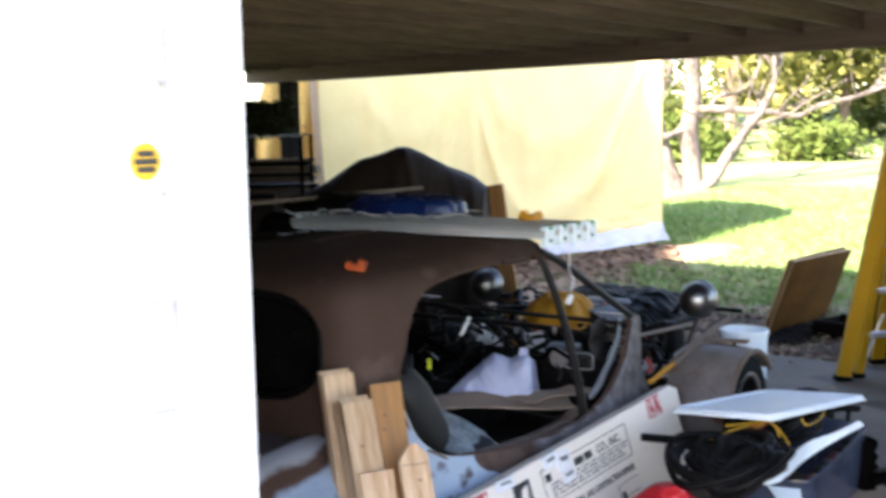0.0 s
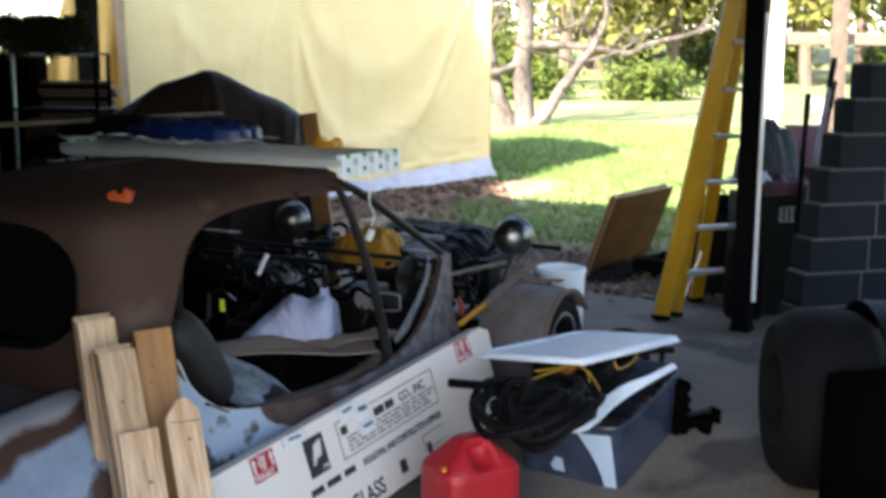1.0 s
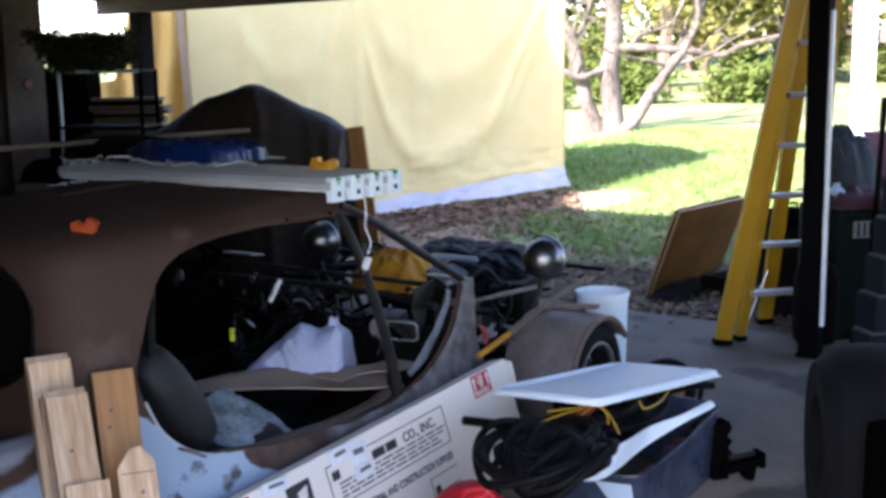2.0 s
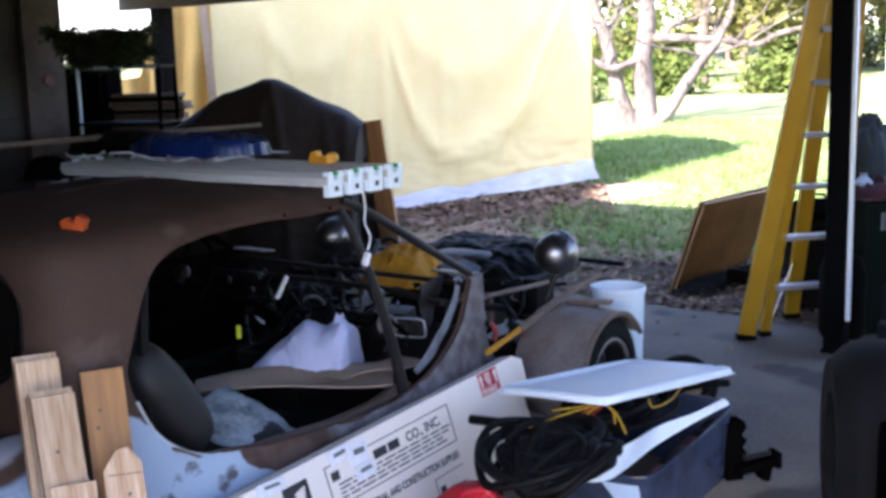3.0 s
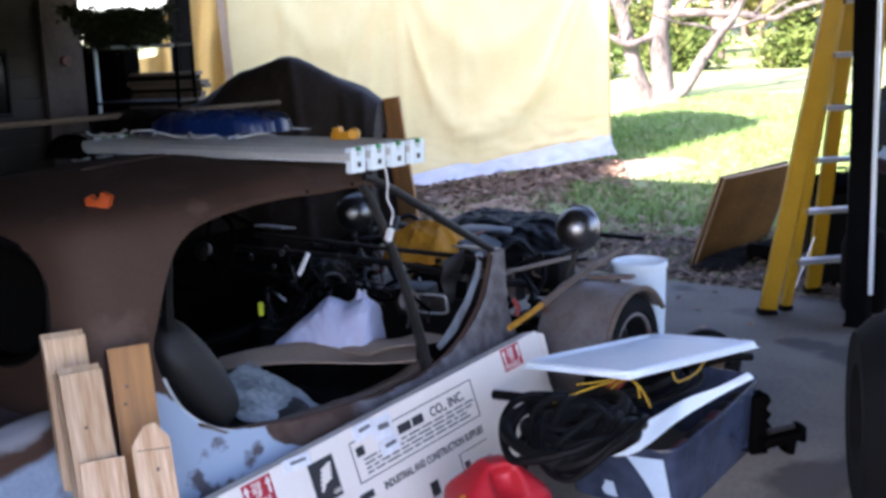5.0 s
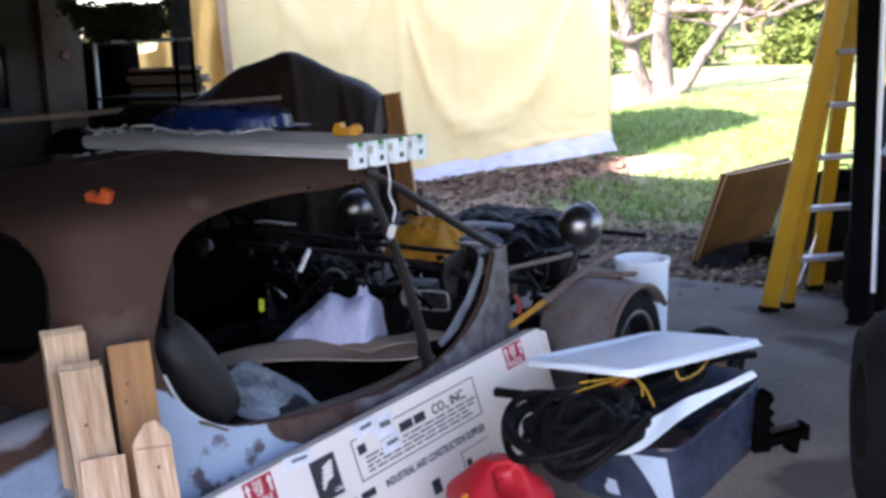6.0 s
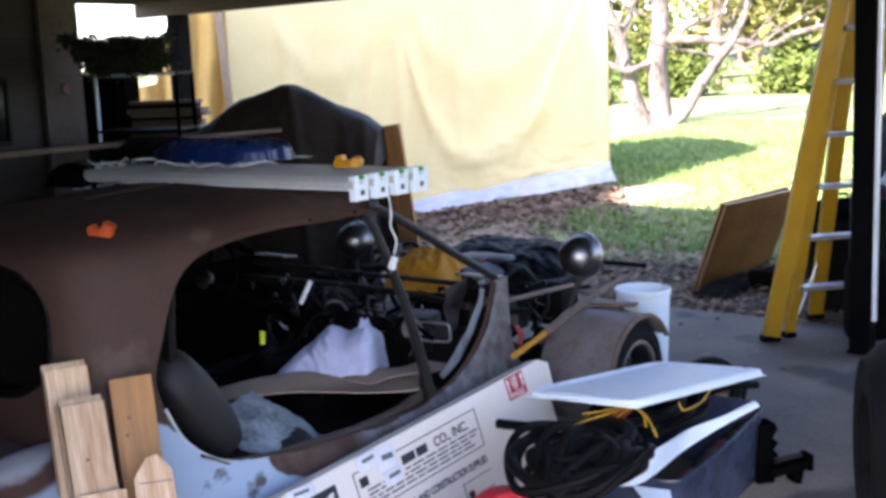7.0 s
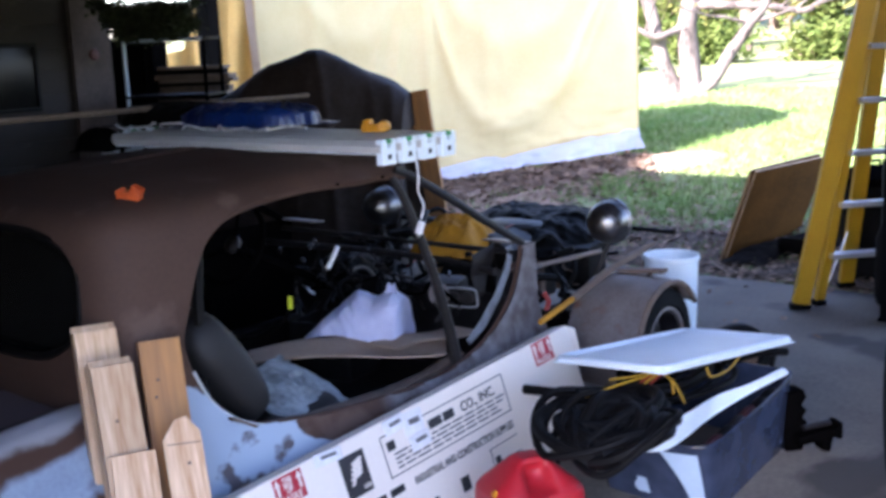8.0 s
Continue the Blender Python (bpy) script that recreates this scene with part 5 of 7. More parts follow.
def make_carton():
    """Long flat carton that leans on the car with its printed side out."""
    d = Vector((0.6500, 0.7480, 0.098)).normalized()
    n = Vector((0.700, -0.655, 0.25))
    n = (n - d * n.dot(d)).normalized()
    up = n.cross(d) * -1
    if up.z < 0:
        up = -up
    m = Matrix((d, n, up)).transposed().to_4x4()
    m.translation = Vector((1.108, 5.505, 0.362))
    ob = thing("long_carton", "long flat white carton with printing leaning on the car", "carton", m)
    L, H, D = 1.86, 0.44, 0.075
    part("shell", box((L, D, H), (-L / 2 + 0.02, -D / 2, -H / 2), bevel=0.006), M_CARTON, ob)
    part("end_flap", prism([(0, 0), (0.05, -0.03), (0.045, -0.13), (0, -0.17)], 0.004, pose(0.022, -0.02, 0.0, 0, 0, 20), 0.001), M_CARTON, ob)
    e = 0.0022

    def plate(name, x, z, w, h, mat, label="", parent=ob, lift=0.0):
        return part(name, box((w, 0.0014, h), (x, e + lift, z), bevel=0.0), mat, parent, label, smooth=False)

    def words(text, x, z, size, mat=M_INK, bold=0.0, squeeze=1.0, parent=ob, lift=0.0):
        cu = bpy.data.curves.new("lettering", "FONT")
        cu.body, cu.size, cu.extrude, cu.offset = text, size, 0.0004, bold
        tmp = bpy.data.objects.new("lettering", cu)
        me = bpy.data.meshes.new_from_object(tmp)
        bpy.data.objects.remove(tmp)
        me.name = "lettering"
        me.materials.append(mat)
        o = new("lettering", me)
        o.parent = parent
        o.matrix_basis = pose(x, e + lift, z, 90, 0, 0) @ Matrix.Diagonal((squeeze, 1, 1, 1))
        return o
    words("CO., INC.", -0.715, -0.112, 0.052, bold=0.0012, squeeze=0.92)
    words("INDUSTRIAL AND CONSTRUCTION SUPPLIES", -1.035, -0.268, 0.040, bold=0.001, squeeze=0.70)
    for x, w in ((-1.325, 0.075), (-1.225, 0.085), (-1.125, 0.07)):
        plate("print_bar", x, -0.252, w, 0.026, M_INK)
    for x, w in ((-1.095, 0.04), (-0.86, 0.07), (-0.785, 0.06)):
        plate("print_bar", x, -0.095, w, 0.034, M_INK)
    words("GLASS", -1.165, -0.412, 0.092, bold=0.002, squeeze=0.85)
    for x, w in ((-0.60, 0.03), (-0.80, 0.045)):
        plate("print_bar", x, -0.365, w, 0.055, M_INK)
    rng = random.Random(2)
    for r in range(4):
        x = -1.09
        while x < -0.52:
            w = rng.uniform(0.025, 0.07)
            plate("print_bar", x + w / 2, -0.130 - 0.017 * r, w, 0.008, material_grey())
            x += w + 0.012
    for (x, z, w, h) in ((-0.795, -0.052, 0.684, 0.004), (-0.795, -0.202, 0.684, 0.004), (-1.135, -0.127, 0.004, 0.150), (-0.455, -0.127, 0.004, 0.150),
                         (-0.545, -0.300, 0.17, 0.003), (-0.545, -0.365, 0.17, 0.003), (-0.63, -0.3325, 0.003, 0.065)):
        plate("print_border", x, z, w, h, M_INK)
    for x, z in ((-0.175, -0.052), (-1.555, -0.056)):
        r = plate("handling_mark", x, z, 0.122, 0.096, M_REDINK, "red this-side-up and fragile mark")
        for dx in (-0.046, 0.046):
            part("arrow", prism([(-0.005, -0.014), (0.005, -0.014), (0.005, 0.020), (0.013, 0.020), (0, 0.044), (-0.013, 0.020), (-0.005, 0.020)], 0.0010, pose(x + dx, e + 0.0009, z)), M_CARTON, r, smooth=False)
        for text, dx, dz, size, sq in (("THIS", -0.024, 0.024, 0.023, 0.85), ("SIDE", -0.024, 0.006, 0.023, 0.85), ("UP", -0.015, -0.012, 0.023, 0.95), ("FRAGILE", -0.056, -0.042, 0.033, 0.80)):
            words(text, x + dx, z + dz, size, M_CARTON, 0.0006, sq, r, 0.0013)
    pic = plate("printed_picture", -1.28, -0.125, 0.115, 0.150, M_INK, "black square with a pale glove drawing")
    for k in range(4):
        part("drawing", prism([(-0.030 + 0.002 * k, -0.006), (0.020, -0.006), (0.027, 0.0), (0.020, 0.007), (-0.034 + 0.002 * k, 0.007)], 0.0012, pose(-1.275 + 0.004 * k, e + 0.0008, -0.130 + 0.0155 * k, 0, -16, 0)), M_CARTON, pic, smooth=False)
    part("thumb", prism([(-0.012, -0.005), (0.012, -0.005), (0.014, 0.004), (-0.010, 0.006)], 0.0012, pose(-1.300, e + 0.0008, -0.150, 0, -40, 0)), M_CARTON, pic, smooth=False)
    words("USA", -1.262, -0.186, 0.022, M_CARTON, 0.0004, 0.9, pic, 0.0012)
    for (x, z, w, h, ry) in ((-0.965, -0.055, 0.095, 0.085, 4), (-1.055, -0.030, 0.10, 0.055, -3), (-1.375, -0.022, 0.12, 0.045, 5), (-0.955, -0.128, 0.10, 0.055, -2)):
        t = part("paper_label", box((w, 0.0016, h), (0, 0, 0)), M_PAPER, ob, "torn white paper label", smooth=False, m=pose(x, e + 0.0012, z, 0, ry, 0))
        part("print_bar", box((w * 0.55, 0.0008, h * 0.24), (0.005, 0.0013, 0.004)), material_grey(), t, smooth=False)
    return ob


GREY_INK = []


def material_grey():
    if not GREY_INK:
        GREY_INK.append(material("grey_ink", (0.17, 0.165, 0.165), rough=0.8))
    return GREY_INK[0]


make_carton()


def make_fuel_can(m):
    ob = thing("fuel_can", "red plastic fuel can with a hollow moulded in its sloping top", "fuel can", m)
    ts = (0, 0.04, 0.42, 0.50, 0.58, 0.84, 0.92, 1.0)

    def shell(s, t):
        a = 2 * math.pi * s
        k = 2 / interp(t, (0, 0.5, 1), (5.5, 5.0, 3.2))
        wide = interp(t, ts, (0.155, 0.170, 0.170, 0.166, 0.150, 0.060, 0.040, 0.0))
        deep = interp(t, ts, (0.120, 0.135, 0.135, 0.132, 0.120, 0.055, 0.038, 0.0))
        x = wide * math.copysign(abs(math.cos(a)) ** k, math.cos(a)) - 0.010 * max(0.0, t - 0.5)
        y = deep * math.copysign(abs(math.sin(a)) ** k, math.sin(a))
        z = interp(t, ts, (0.0, 0.012, 0.255, 0.282, 0.303, 0.382, 0.394, 0.398))
        # grip hollow pressed into the sloping front
        hole = math.exp(-((x + 0.002) / 0.046) ** 4) * math.exp(-((z - 0.338) / 0.042) ** 4) * (y < 0)
        return (x, y + 0.050 * hole, z - 0.020 * hole)
    part("tank", sheet(shell, 120, 90), M_RED, ob)
    part("spout_cap", lathe([(0, 0), (0.028, 0), (0.028, 0.03), (0.02, 0.04), (0, 0.042)], 20, pose(0.10, 0.05, 0.310, 0, 40, 0)), M_BLACK, ob, "black screw cap")
    part("vent", lathe([(0, 0), (0.012, 0), (0.012, 0.022), (0, 0.024)], 14, pose(-0.145, -0.06, 0.288, 0, -40, 0)), M_AMBER, ob, "yellow vent plug")
    return ob


make_fuel_can(pose(0.900, 4.52, floor_at(0.900, 4.52), 0, 0, 22))


def make_tote():
    m = pose(1.590, 5.075, -0.112, 0, -9.0, 48.9)
    ob = thing("storage_tote", "grey blue plastic storage tote crammed with hoses", "tote", m)
    W, D, H = 0.68, 0.51, 0.305

    def wall(s, t):
        a = 2 * math.pi * s
        k = 2 / 16.0
        g = 0.90 + 0.10 * t
        u, v = math.copysign(abs(math.cos(a)) ** k, math.cos(a)), math.copysign(abs(math.sin(a)) ** k, math.sin(a))
        return (W / 2 * g * u - bulge(v, t) * max(0.0, -u) ** 6, D / 2 * g * v, 0.004 + (H - droop(u)) * t)

    def droop(u):
        """The long sides of the rim sag a little in the middle."""
        return 0.016 * (1 - u * u)

    def bulge(v, t):
        return 0.045 * (1 - v * v) * t
    bm = sheet(wall, 96, 12)
    bmesh.ops.remove_doubles(bm, verts=bm.verts, dist=1e-5)
    solid(bm, -0.004)
    part("bin", bm, M_TOTE, ob)
    part("bottom", box((W * 0.88, D * 0.88, 0.006), (0, 0, 0.006), bevel=0.002), M_TOTE, ob)
    rim = [wall(i / 96, 1.0) for i in range(96)]
    part("rim", tube([(x * 1.01, y * 1.01, z) for x, y, z in rim], 0.006, 6, True), M_TOTE, ob)
    im = m.inverted()
    outer = smoothed([im @ Vector(q) for q in ((1.945, 5.105, 0.246), (1.76, 4.975, 0.212), (1.585, 4.84, 0.172), (1.46, 4.70, 0.145), (1.365, 4.612, 0.134), (1.25, 4.655, 0.126))], 6)
    inner = smoothed([im @ Vector(q) for q in ((1.925, 5.125, 0.262), (1.79, 5.02, 0.244), (1.63, 4.90, 0.240), (1.50, 4.74, 0.238), (1.40, 4.70, 0.205), (1.29, 4.72, 0.165))], 6)

    def flap(s, t):
        k = min(len(outer) - 1.001, s * (len(outer) - 1))
        i, f = int(k), k - int(k)
        p, q = Vector(outer[i]).lerp(Vector(outer[i + 1]), f), Vector(inner[i]).lerp(Vector(inner[i + 1]), f)
        return tuple(p.lerp(q, t) + Vector((0, 0, 0.006 * math.sin(math.pi * t))))
    part("inner_flap", sheet(flap, 40, 6, 0.004), M_WHITE, ob, "white plastic flap folded over the hoses")

    def on_end(y, k):
        """A place on the bulging end wall, k of the way up."""
        v = y / (D / 2 * (0.90 + 0.10 * k))
        return (-W / 2 * (0.90 + 0.10 * k) - bulge(v, k) - 0.0035, y, 0.004 + H * k)
    part("label", sheet(lambda s, t: on_end(-D * 0.425 + (0.055 + 0.085 * t ** 1.6) * s, 0.03 + 0.85 * t), 8, 18, 0.001), M_PALEBLUE, ob, "tall pale label with a torn curved edge")
    part("sticker", sheet(lambda s, t: on_end(0.015 + (0.05 + 0.012 * math.sin(5 * t)) * s, 0.14 + 0.24 * t), 5, 8, 0.001), M_PALEBLUE, ob, "small pale patch low on the end wall")
    lid = thing("tote_lid", "white plastic tote lid lying loose on the hoses", "lid", pose(1.514, 5.143, 0.362, -6.5, 3.4, 40.8))

    def top(s, t):
        a, b = 2 * s - 1, 2 * t - 1
        e = max(abs(a), abs(b))
        return (0.405 * a, 0.272 * b, -0.022 if e > 0.985 else (0.004 if e > 0.90 else -0.006))
    part("panel", sheet(top, 42, 34, 0.004), M_WHITE, lid)
    rimline = [(0.405 * math.copysign(abs(math.cos(a)) ** 0.2, math.cos(a)), 0.272 * math.copysign(abs(math.sin(a)) ** 0.2, math.sin(a)), -0.006) for a in np.linspace(0, 2 * math.pi, 65)[:-1]]
    part("rolled_rim", tube(rimline, 0.010, 8, True), M_WHITE, lid)
    rng = random.Random(14)
    for i, mat in enumerate((M_MAROON, M_BLACK, M_DARKSTEEL, M_MAROON, M_BLACK, M_BLACK)):
        x = -0.20 + 0.085 * i
        pts = [(x - 0.09, -D / 2 + 0.075, 0.18), (x - 0.02, -D / 2 + 0.062, 0.235), (x + 0.06, -D / 2 + 0.065, 0.230), (x + 0.12, -D / 2 + 0.080, 0.16)]
        rope("short_hose", "short dark hose crammed against the tote side", "hose", pts, 0.024, mat, m, 8)
    heap = pose(1.446, 4.90, -0.09, 0, 0, 46.7)
    W, H = 0.79, 0.40
    # a big coil drapes over the short side, a smaller one lies under the lid
    for i in range(17):
        r = rng.uniform(0.12, 0.20)
        cx, cy = -0.430 + rng.uniform(-0.04, 0.06), -0.025 + rng.uniform(-0.08, 0.08)
        ph, lift, bob = rng.uniform(0, 6.28), 0.0032 * i, rng.uniform(0.008, 0.03)
        flat, lean = rng.uniform(0.7, 1.1), rng.uniform(-0.5, 0.5)
        pts = []
        for a in np.linspace(0, 2 * math.pi * rng.uniform(0.85, 1.2), 26):
            x, y = cx + r * (math.cos(a + ph) + 0.25 * lean * math.sin(a + ph)), cy + r * flat * math.sin(a + ph) + 0.02 * math.sin(3 * a)
            out = max(0.0, -W / 2 - 0.012 - x)
            pts.append((x, y, H - 0.045 + lift * (1 - 2.2 * out) - 0.42 * out + bob * math.sin(2 * a + i)))
        rope("rubber_hose", "coiled black rubber hose heaped over the tote", "hose", pts, rng.choice((0.012, 0.015, 0.019, 0.023)), M_BLACK if i % 3 else M_TYRE, heap, 8)
    for i in range(9):
        c = im @ Vector((1.50 + rng.uniform(-0.05, 0.06), 5.09 + rng.uniform(-0.04, 0.05), 0.25))
        r, ph = rng.uniform(0.10, 0.165), rng.uniform(0, 6.28)
        pts = [(c.x + r * 1.25 * math.cos(a + ph), c.y + r * 0.95 * math.sin(a + ph), c.z + 0.011 * (i % 5) + 0.008 * math.sin(3 * a)) for a in np.linspace(0, 2 * math.pi * rng.uniform(0.8, 1.2), 22)]
        rope("rubber_hose", "black rubber hose coiled under the lid", "hose", pts, rng.choice((0.011, 0.014, 0.018)), M_BLACK, m, 8)
    # a knot of wires spreads from under the lid
    ends = [((1.33, 4.75, 0.335), (1.275, 4.69, 0.262)), ((1.345, 4.74, 0.33), (1.290, 4.68, 0.255)), ((1.32, 4.76, 0.34), (1.27, 4.71, 0.27)),
            ((1.44, 4.76, 0.335), (1.462, 4.68, 0.285)), ((1.43, 4.77, 0.34), (1.43, 4.72, 0.31)), ((1.25, 4.74, 0.345), (1.115, 4.69, 0.315)), ((1.29, 4.80, 0.35), (1.21, 4.79, 0.345))]
    for i, (b, c) in enumerate(ends):
        a = (1.40 + rng.uniform(-0.012, 0.012), 4.825 + rng.uniform(-0.01, 0.01), 0.357)
        pts = smoothed([im @ Vector(q) for q in ((1.43, 4.92, 0.345), a, b, c)], 4)
        rope("wire", "thin coloured wire hanging from the hose bundle", "wire", pts, 0.0042, M_REDWIRE if i in (1, 2) else M_YELLOWWIRE, m, 6)
    rope("wire", "yellow wire running across the hoses", "wire", smoothed([im @ Vector(q) for q in ((1.585, 4.90, 0.345), (1.60, 4.875, 0.318), (1.68, 4.95, 0.322), (1.735, 5.03, 0.345))], 4), 0.004, M_YELLOWWIRE, m, 6)
    rope("hose_end", "stiff black hose end sticking out of the tote", "hose", [im @ Vector(q) for q in ((1.16, 5.05, 0.20), (1.02, 5.15, 0.19), (0.925, 5.22, 0.182))], 0.02, M_BLACK, m, 10)
    rope("hose_end", "stiff black hose end sticking out of the tote", "hose", [im @ Vector(q) for q in ((1.70, 5.14, 0.29), (1.86, 5.22, 0.30), (1.98, 5.26, 0.29))], 0.016, M_BLACK, m, 10)
    rope("hose_end", "short upright black hose end by the lid", "hose", [im @ Vector(q) for q in ((1.90, 5.20, 0.22), (1.93, 5.25, 0.30), (1.94, 5.28, 0.36))], 0.012, M_BLACK, m, 10)


make_tote()


def make_black_stand():
    """Black cast bracket lying on the slab beside the tote."""
    ob = thing("black_bracket", "black cast steel bracket on the concrete floor", "bracket", pose(2.0, 5.08, floor_at(2.0, 5.08), 0, 0, 12) @ Matrix.Diagonal((0.80, 1.3, 1.08, 1)))
    part("leg", prism([(-0.09, 0.0), (0.0, 0.0), (0.005, 0.05), (-0.012, 0.08), (0.022, 0.10), (-0.005, 0.125), (0.018, 0.15), (-0.01, 0.17), (0.014, 0.20), (0.0, 0.225), (-0.08, 0.22)], 0.06, Matrix(), 0.004), M_DEEPBLACK, ob)
    part("arm", box((0.22, 0.06, 0.034), (0.055, -0.01, 0.062), (0, -6, 0), bevel=0.006), M_DEEPBLACK, ob)
    part("foot", box((0.045, 0.05, 0.07), (0.10, -0.01, 0.035), (0, 14, 0), bevel=0.006), M_DEEPBLACK, ob)
    part("hook", box((0.03, 0.055, 0.06), (0.16, -0.01, 0.075), bevel=0.006), M_DEEPBLACK, ob)
    part("pin", tube([(-0.01, -0.01, 0.088), (0.13, -0.01, 0.10)], 0.011, 8), M_DARKSTEEL, ob, "worn grey pin")


make_black_stand()


# ---- by the far edge of the slab ----
def make_bucket():
    ob = thing("tub", "tall white plastic tub standing behind the front wheel", "tub", pose(1.70, 6.27, floor_at(1.70, 6.27)) @ Matrix.Diagonal((0.70, 0.70, 0.90, 1)))
    part("pail", lathe([(0.0, 0.008), (0.160, 0.0), (0.166, 0.01), (0.176, 0.30), (0.186, 0.545), (0.196, 0.550), (0.196, 0.575), (0.190, 0.579), (0.181, 0.55), (0.160, 0.02), (0.0, 0.016)], 48), M_WHITE, ob)
    part("bail", tube([(0.196 * math.cos(a), 0.196 * math.sin(a), 0.555 - 0.10 * math.sin(a)) for a in np.linspace(0, math.pi, 20)], 0.0035, 6), M_BARE, ob, "wire bail handle")


make_bucket()


def make_small_wheel():
    ob = thing("small_wheel", "small black tyre on a tan rim leaning behind the tote", "wheel", pose(1.93, 5.85, 0.115, 74, 0, 6) @ Matrix.Diagonal((1.05, 1.05, 1.05, 1)))
    prof = [(0.135 - 0.01 * abs(a) ** 3, a * 0.04) for a in np.linspace(-1, 1, 9)] + [(0.095, 0.05), (0.078, 0.042), (0.078, -0.042), (0.095, -0.05)]
    part("tyre", lathe(prof, 36, closed=True), M_BLACK, ob)
    part("rim", lathe([(0.015, 0.0), (0.05, 0.004), (0.07, 0.03), (0.08, 0.032), (0.08, -0.03), (0.015, -0.01)], 28), M_TAN, ob)


make_small_wheel()


def make_ladder():
    """Stepladder seen nearly edge on: two front rails with steps, two rear rails."""
    ob = thing("stepladder", "yellow fibreglass stepladder with aluminium steps", "ladder")
    H = 2.05

    def rail(name, foot, top, w, d, spin):
        foot, top = Vector(foot), Vector(top)
        z = (top - foot).normalized()
        x = Vector((math.cos(radians(spin)), math.sin(radians(spin)), 0))
        x = (x - z * x.dot(z)).normalized()
        y = z.cross(x)
        m = Matrix((x, y, z)).transposed().to_4x4()
        m.translation = foot
        L = (top - foot).length
        t = 0.006
        o = [(-w / 2, 0), (w / 2, 0), (w / 2, d), (w / 2 - t, d), (w / 2 - t, t), (-w / 2 + t, t), (-w / 2 + t, d), (-w / 2, d)]
        bm = bmesh.new()
        lo, hi = [bm.verts.new((x, y, 0)) for x, y in o], [bm.verts.new((x, y, L)) for x, y in o]
        for i in range(8):
            bm.faces.new((lo[i], lo[(i + 1) % 8], hi[(i + 1) % 8], hi[i]))
        bm.faces.new(list(reversed(lo)))
        bm.faces.new(hi)
        r = part(name, bm, M_LADDER, ob, m=m, smooth=False)
        part("shoe", box((w + 0.012, d + 0.02, 0.035), (0, d / 2, 0.014), bevel=0.005), M_BLACK, r, "black rubber shoe")
        return m
    # near front rail with its stay behind it, rear rail, and the far front rail
    a0, a1 = (2.57, 7.08, 0.0), (2.945, 7.02, H)
    b0, b1 = (2.705, 7.16, 0.0), (2.995, 7.07, H)
    c0, c1 = (3.00, 7.60, 0.0), (3.05, 7.12, H)
    d0, d1 = (3.15, 7.24, 0.0), (3.17, 7.08, H)
    rail("rail", a0, a1, 0.10, 0.03, 8)
    rail("rail", b0, b1, 0.060, 0.03, 25)
    rail("rail", c0, c1, 0.09, 0.03, 10)
    rail("rail", d0, d1, 0.07, 0.03, -10)
    A0, A1, D0, D1 = Vector(b0), Vector(b1), Vector(d0), Vector(d1)
    for i in range(1, 7):
        k = i * 0.29 / H
        p, q = A0.lerp(A1, k), D0.lerp(D1, k)
        mid, w = (p + q) / 2, (q - p).length
        ang = math.degrees(math.atan2(q.y - p.y, q.x - p.x))
        part("step", box((w, 0.085, 0.028), (0, 0, 0), bevel=0.004), M_ALUSTEP, ob, "ribbed aluminium step", m=pose(*mid, 0, 0, ang))
    part("top_cap", box((0.46, 0.22, 0.05), (0, 0, 0), bevel=0.012), M_LADDER, ob, m=pose(3.06, 7.08, H, 0, 0, 0))
    part("brace", tube([(2.75, 7.17, 0.13), (2.86, 7.18, 0.42)], 0.004, 6), M_ALUSTEP, ob)


make_ladder()


def make_plywood(name_pts, label, t=0.018):
    """A sheet leaning on its lower edge, from three corners: lower left, upper left, upper right."""
    a, b, c = [Vector(p) for p in name_pts]
    x, z = (c - b), (b - a)
    w, h = x.length, z.length
    xn = x.normalized()
    zn = (z - xn * z.dot(xn)).normalized()
    yn = zn.cross(xn)
    m = Matrix((xn, yn, zn)).transposed().to_4x4()
    m.translation = a
    ob = thing("plywood_sheet", label, "plywood", m, group="plywood sheets by the ladder")
    bm = box((w, t, h), (w / 2, 0, h / 2), bevel=0.002)
    for f in bm.faces:
        if abs(f.normal.y) < 0.5:
            f.material_index = 1
    part("sheet", bm, [M_PLY, M_PLYEDGE], ob)


make_plywood([(2.45, 8.45, 0.0), (2.62, 8.26, 0.645), (3.26, 8.83, 0.665)], "brown weathered plywood sheet leaning beside the ladder")
make_plywood([(2.428, 8.475, 0.0), (2.594, 8.285, 0.652), (3.22, 8.87, 0.68)], "second plywood sheet behind the first")


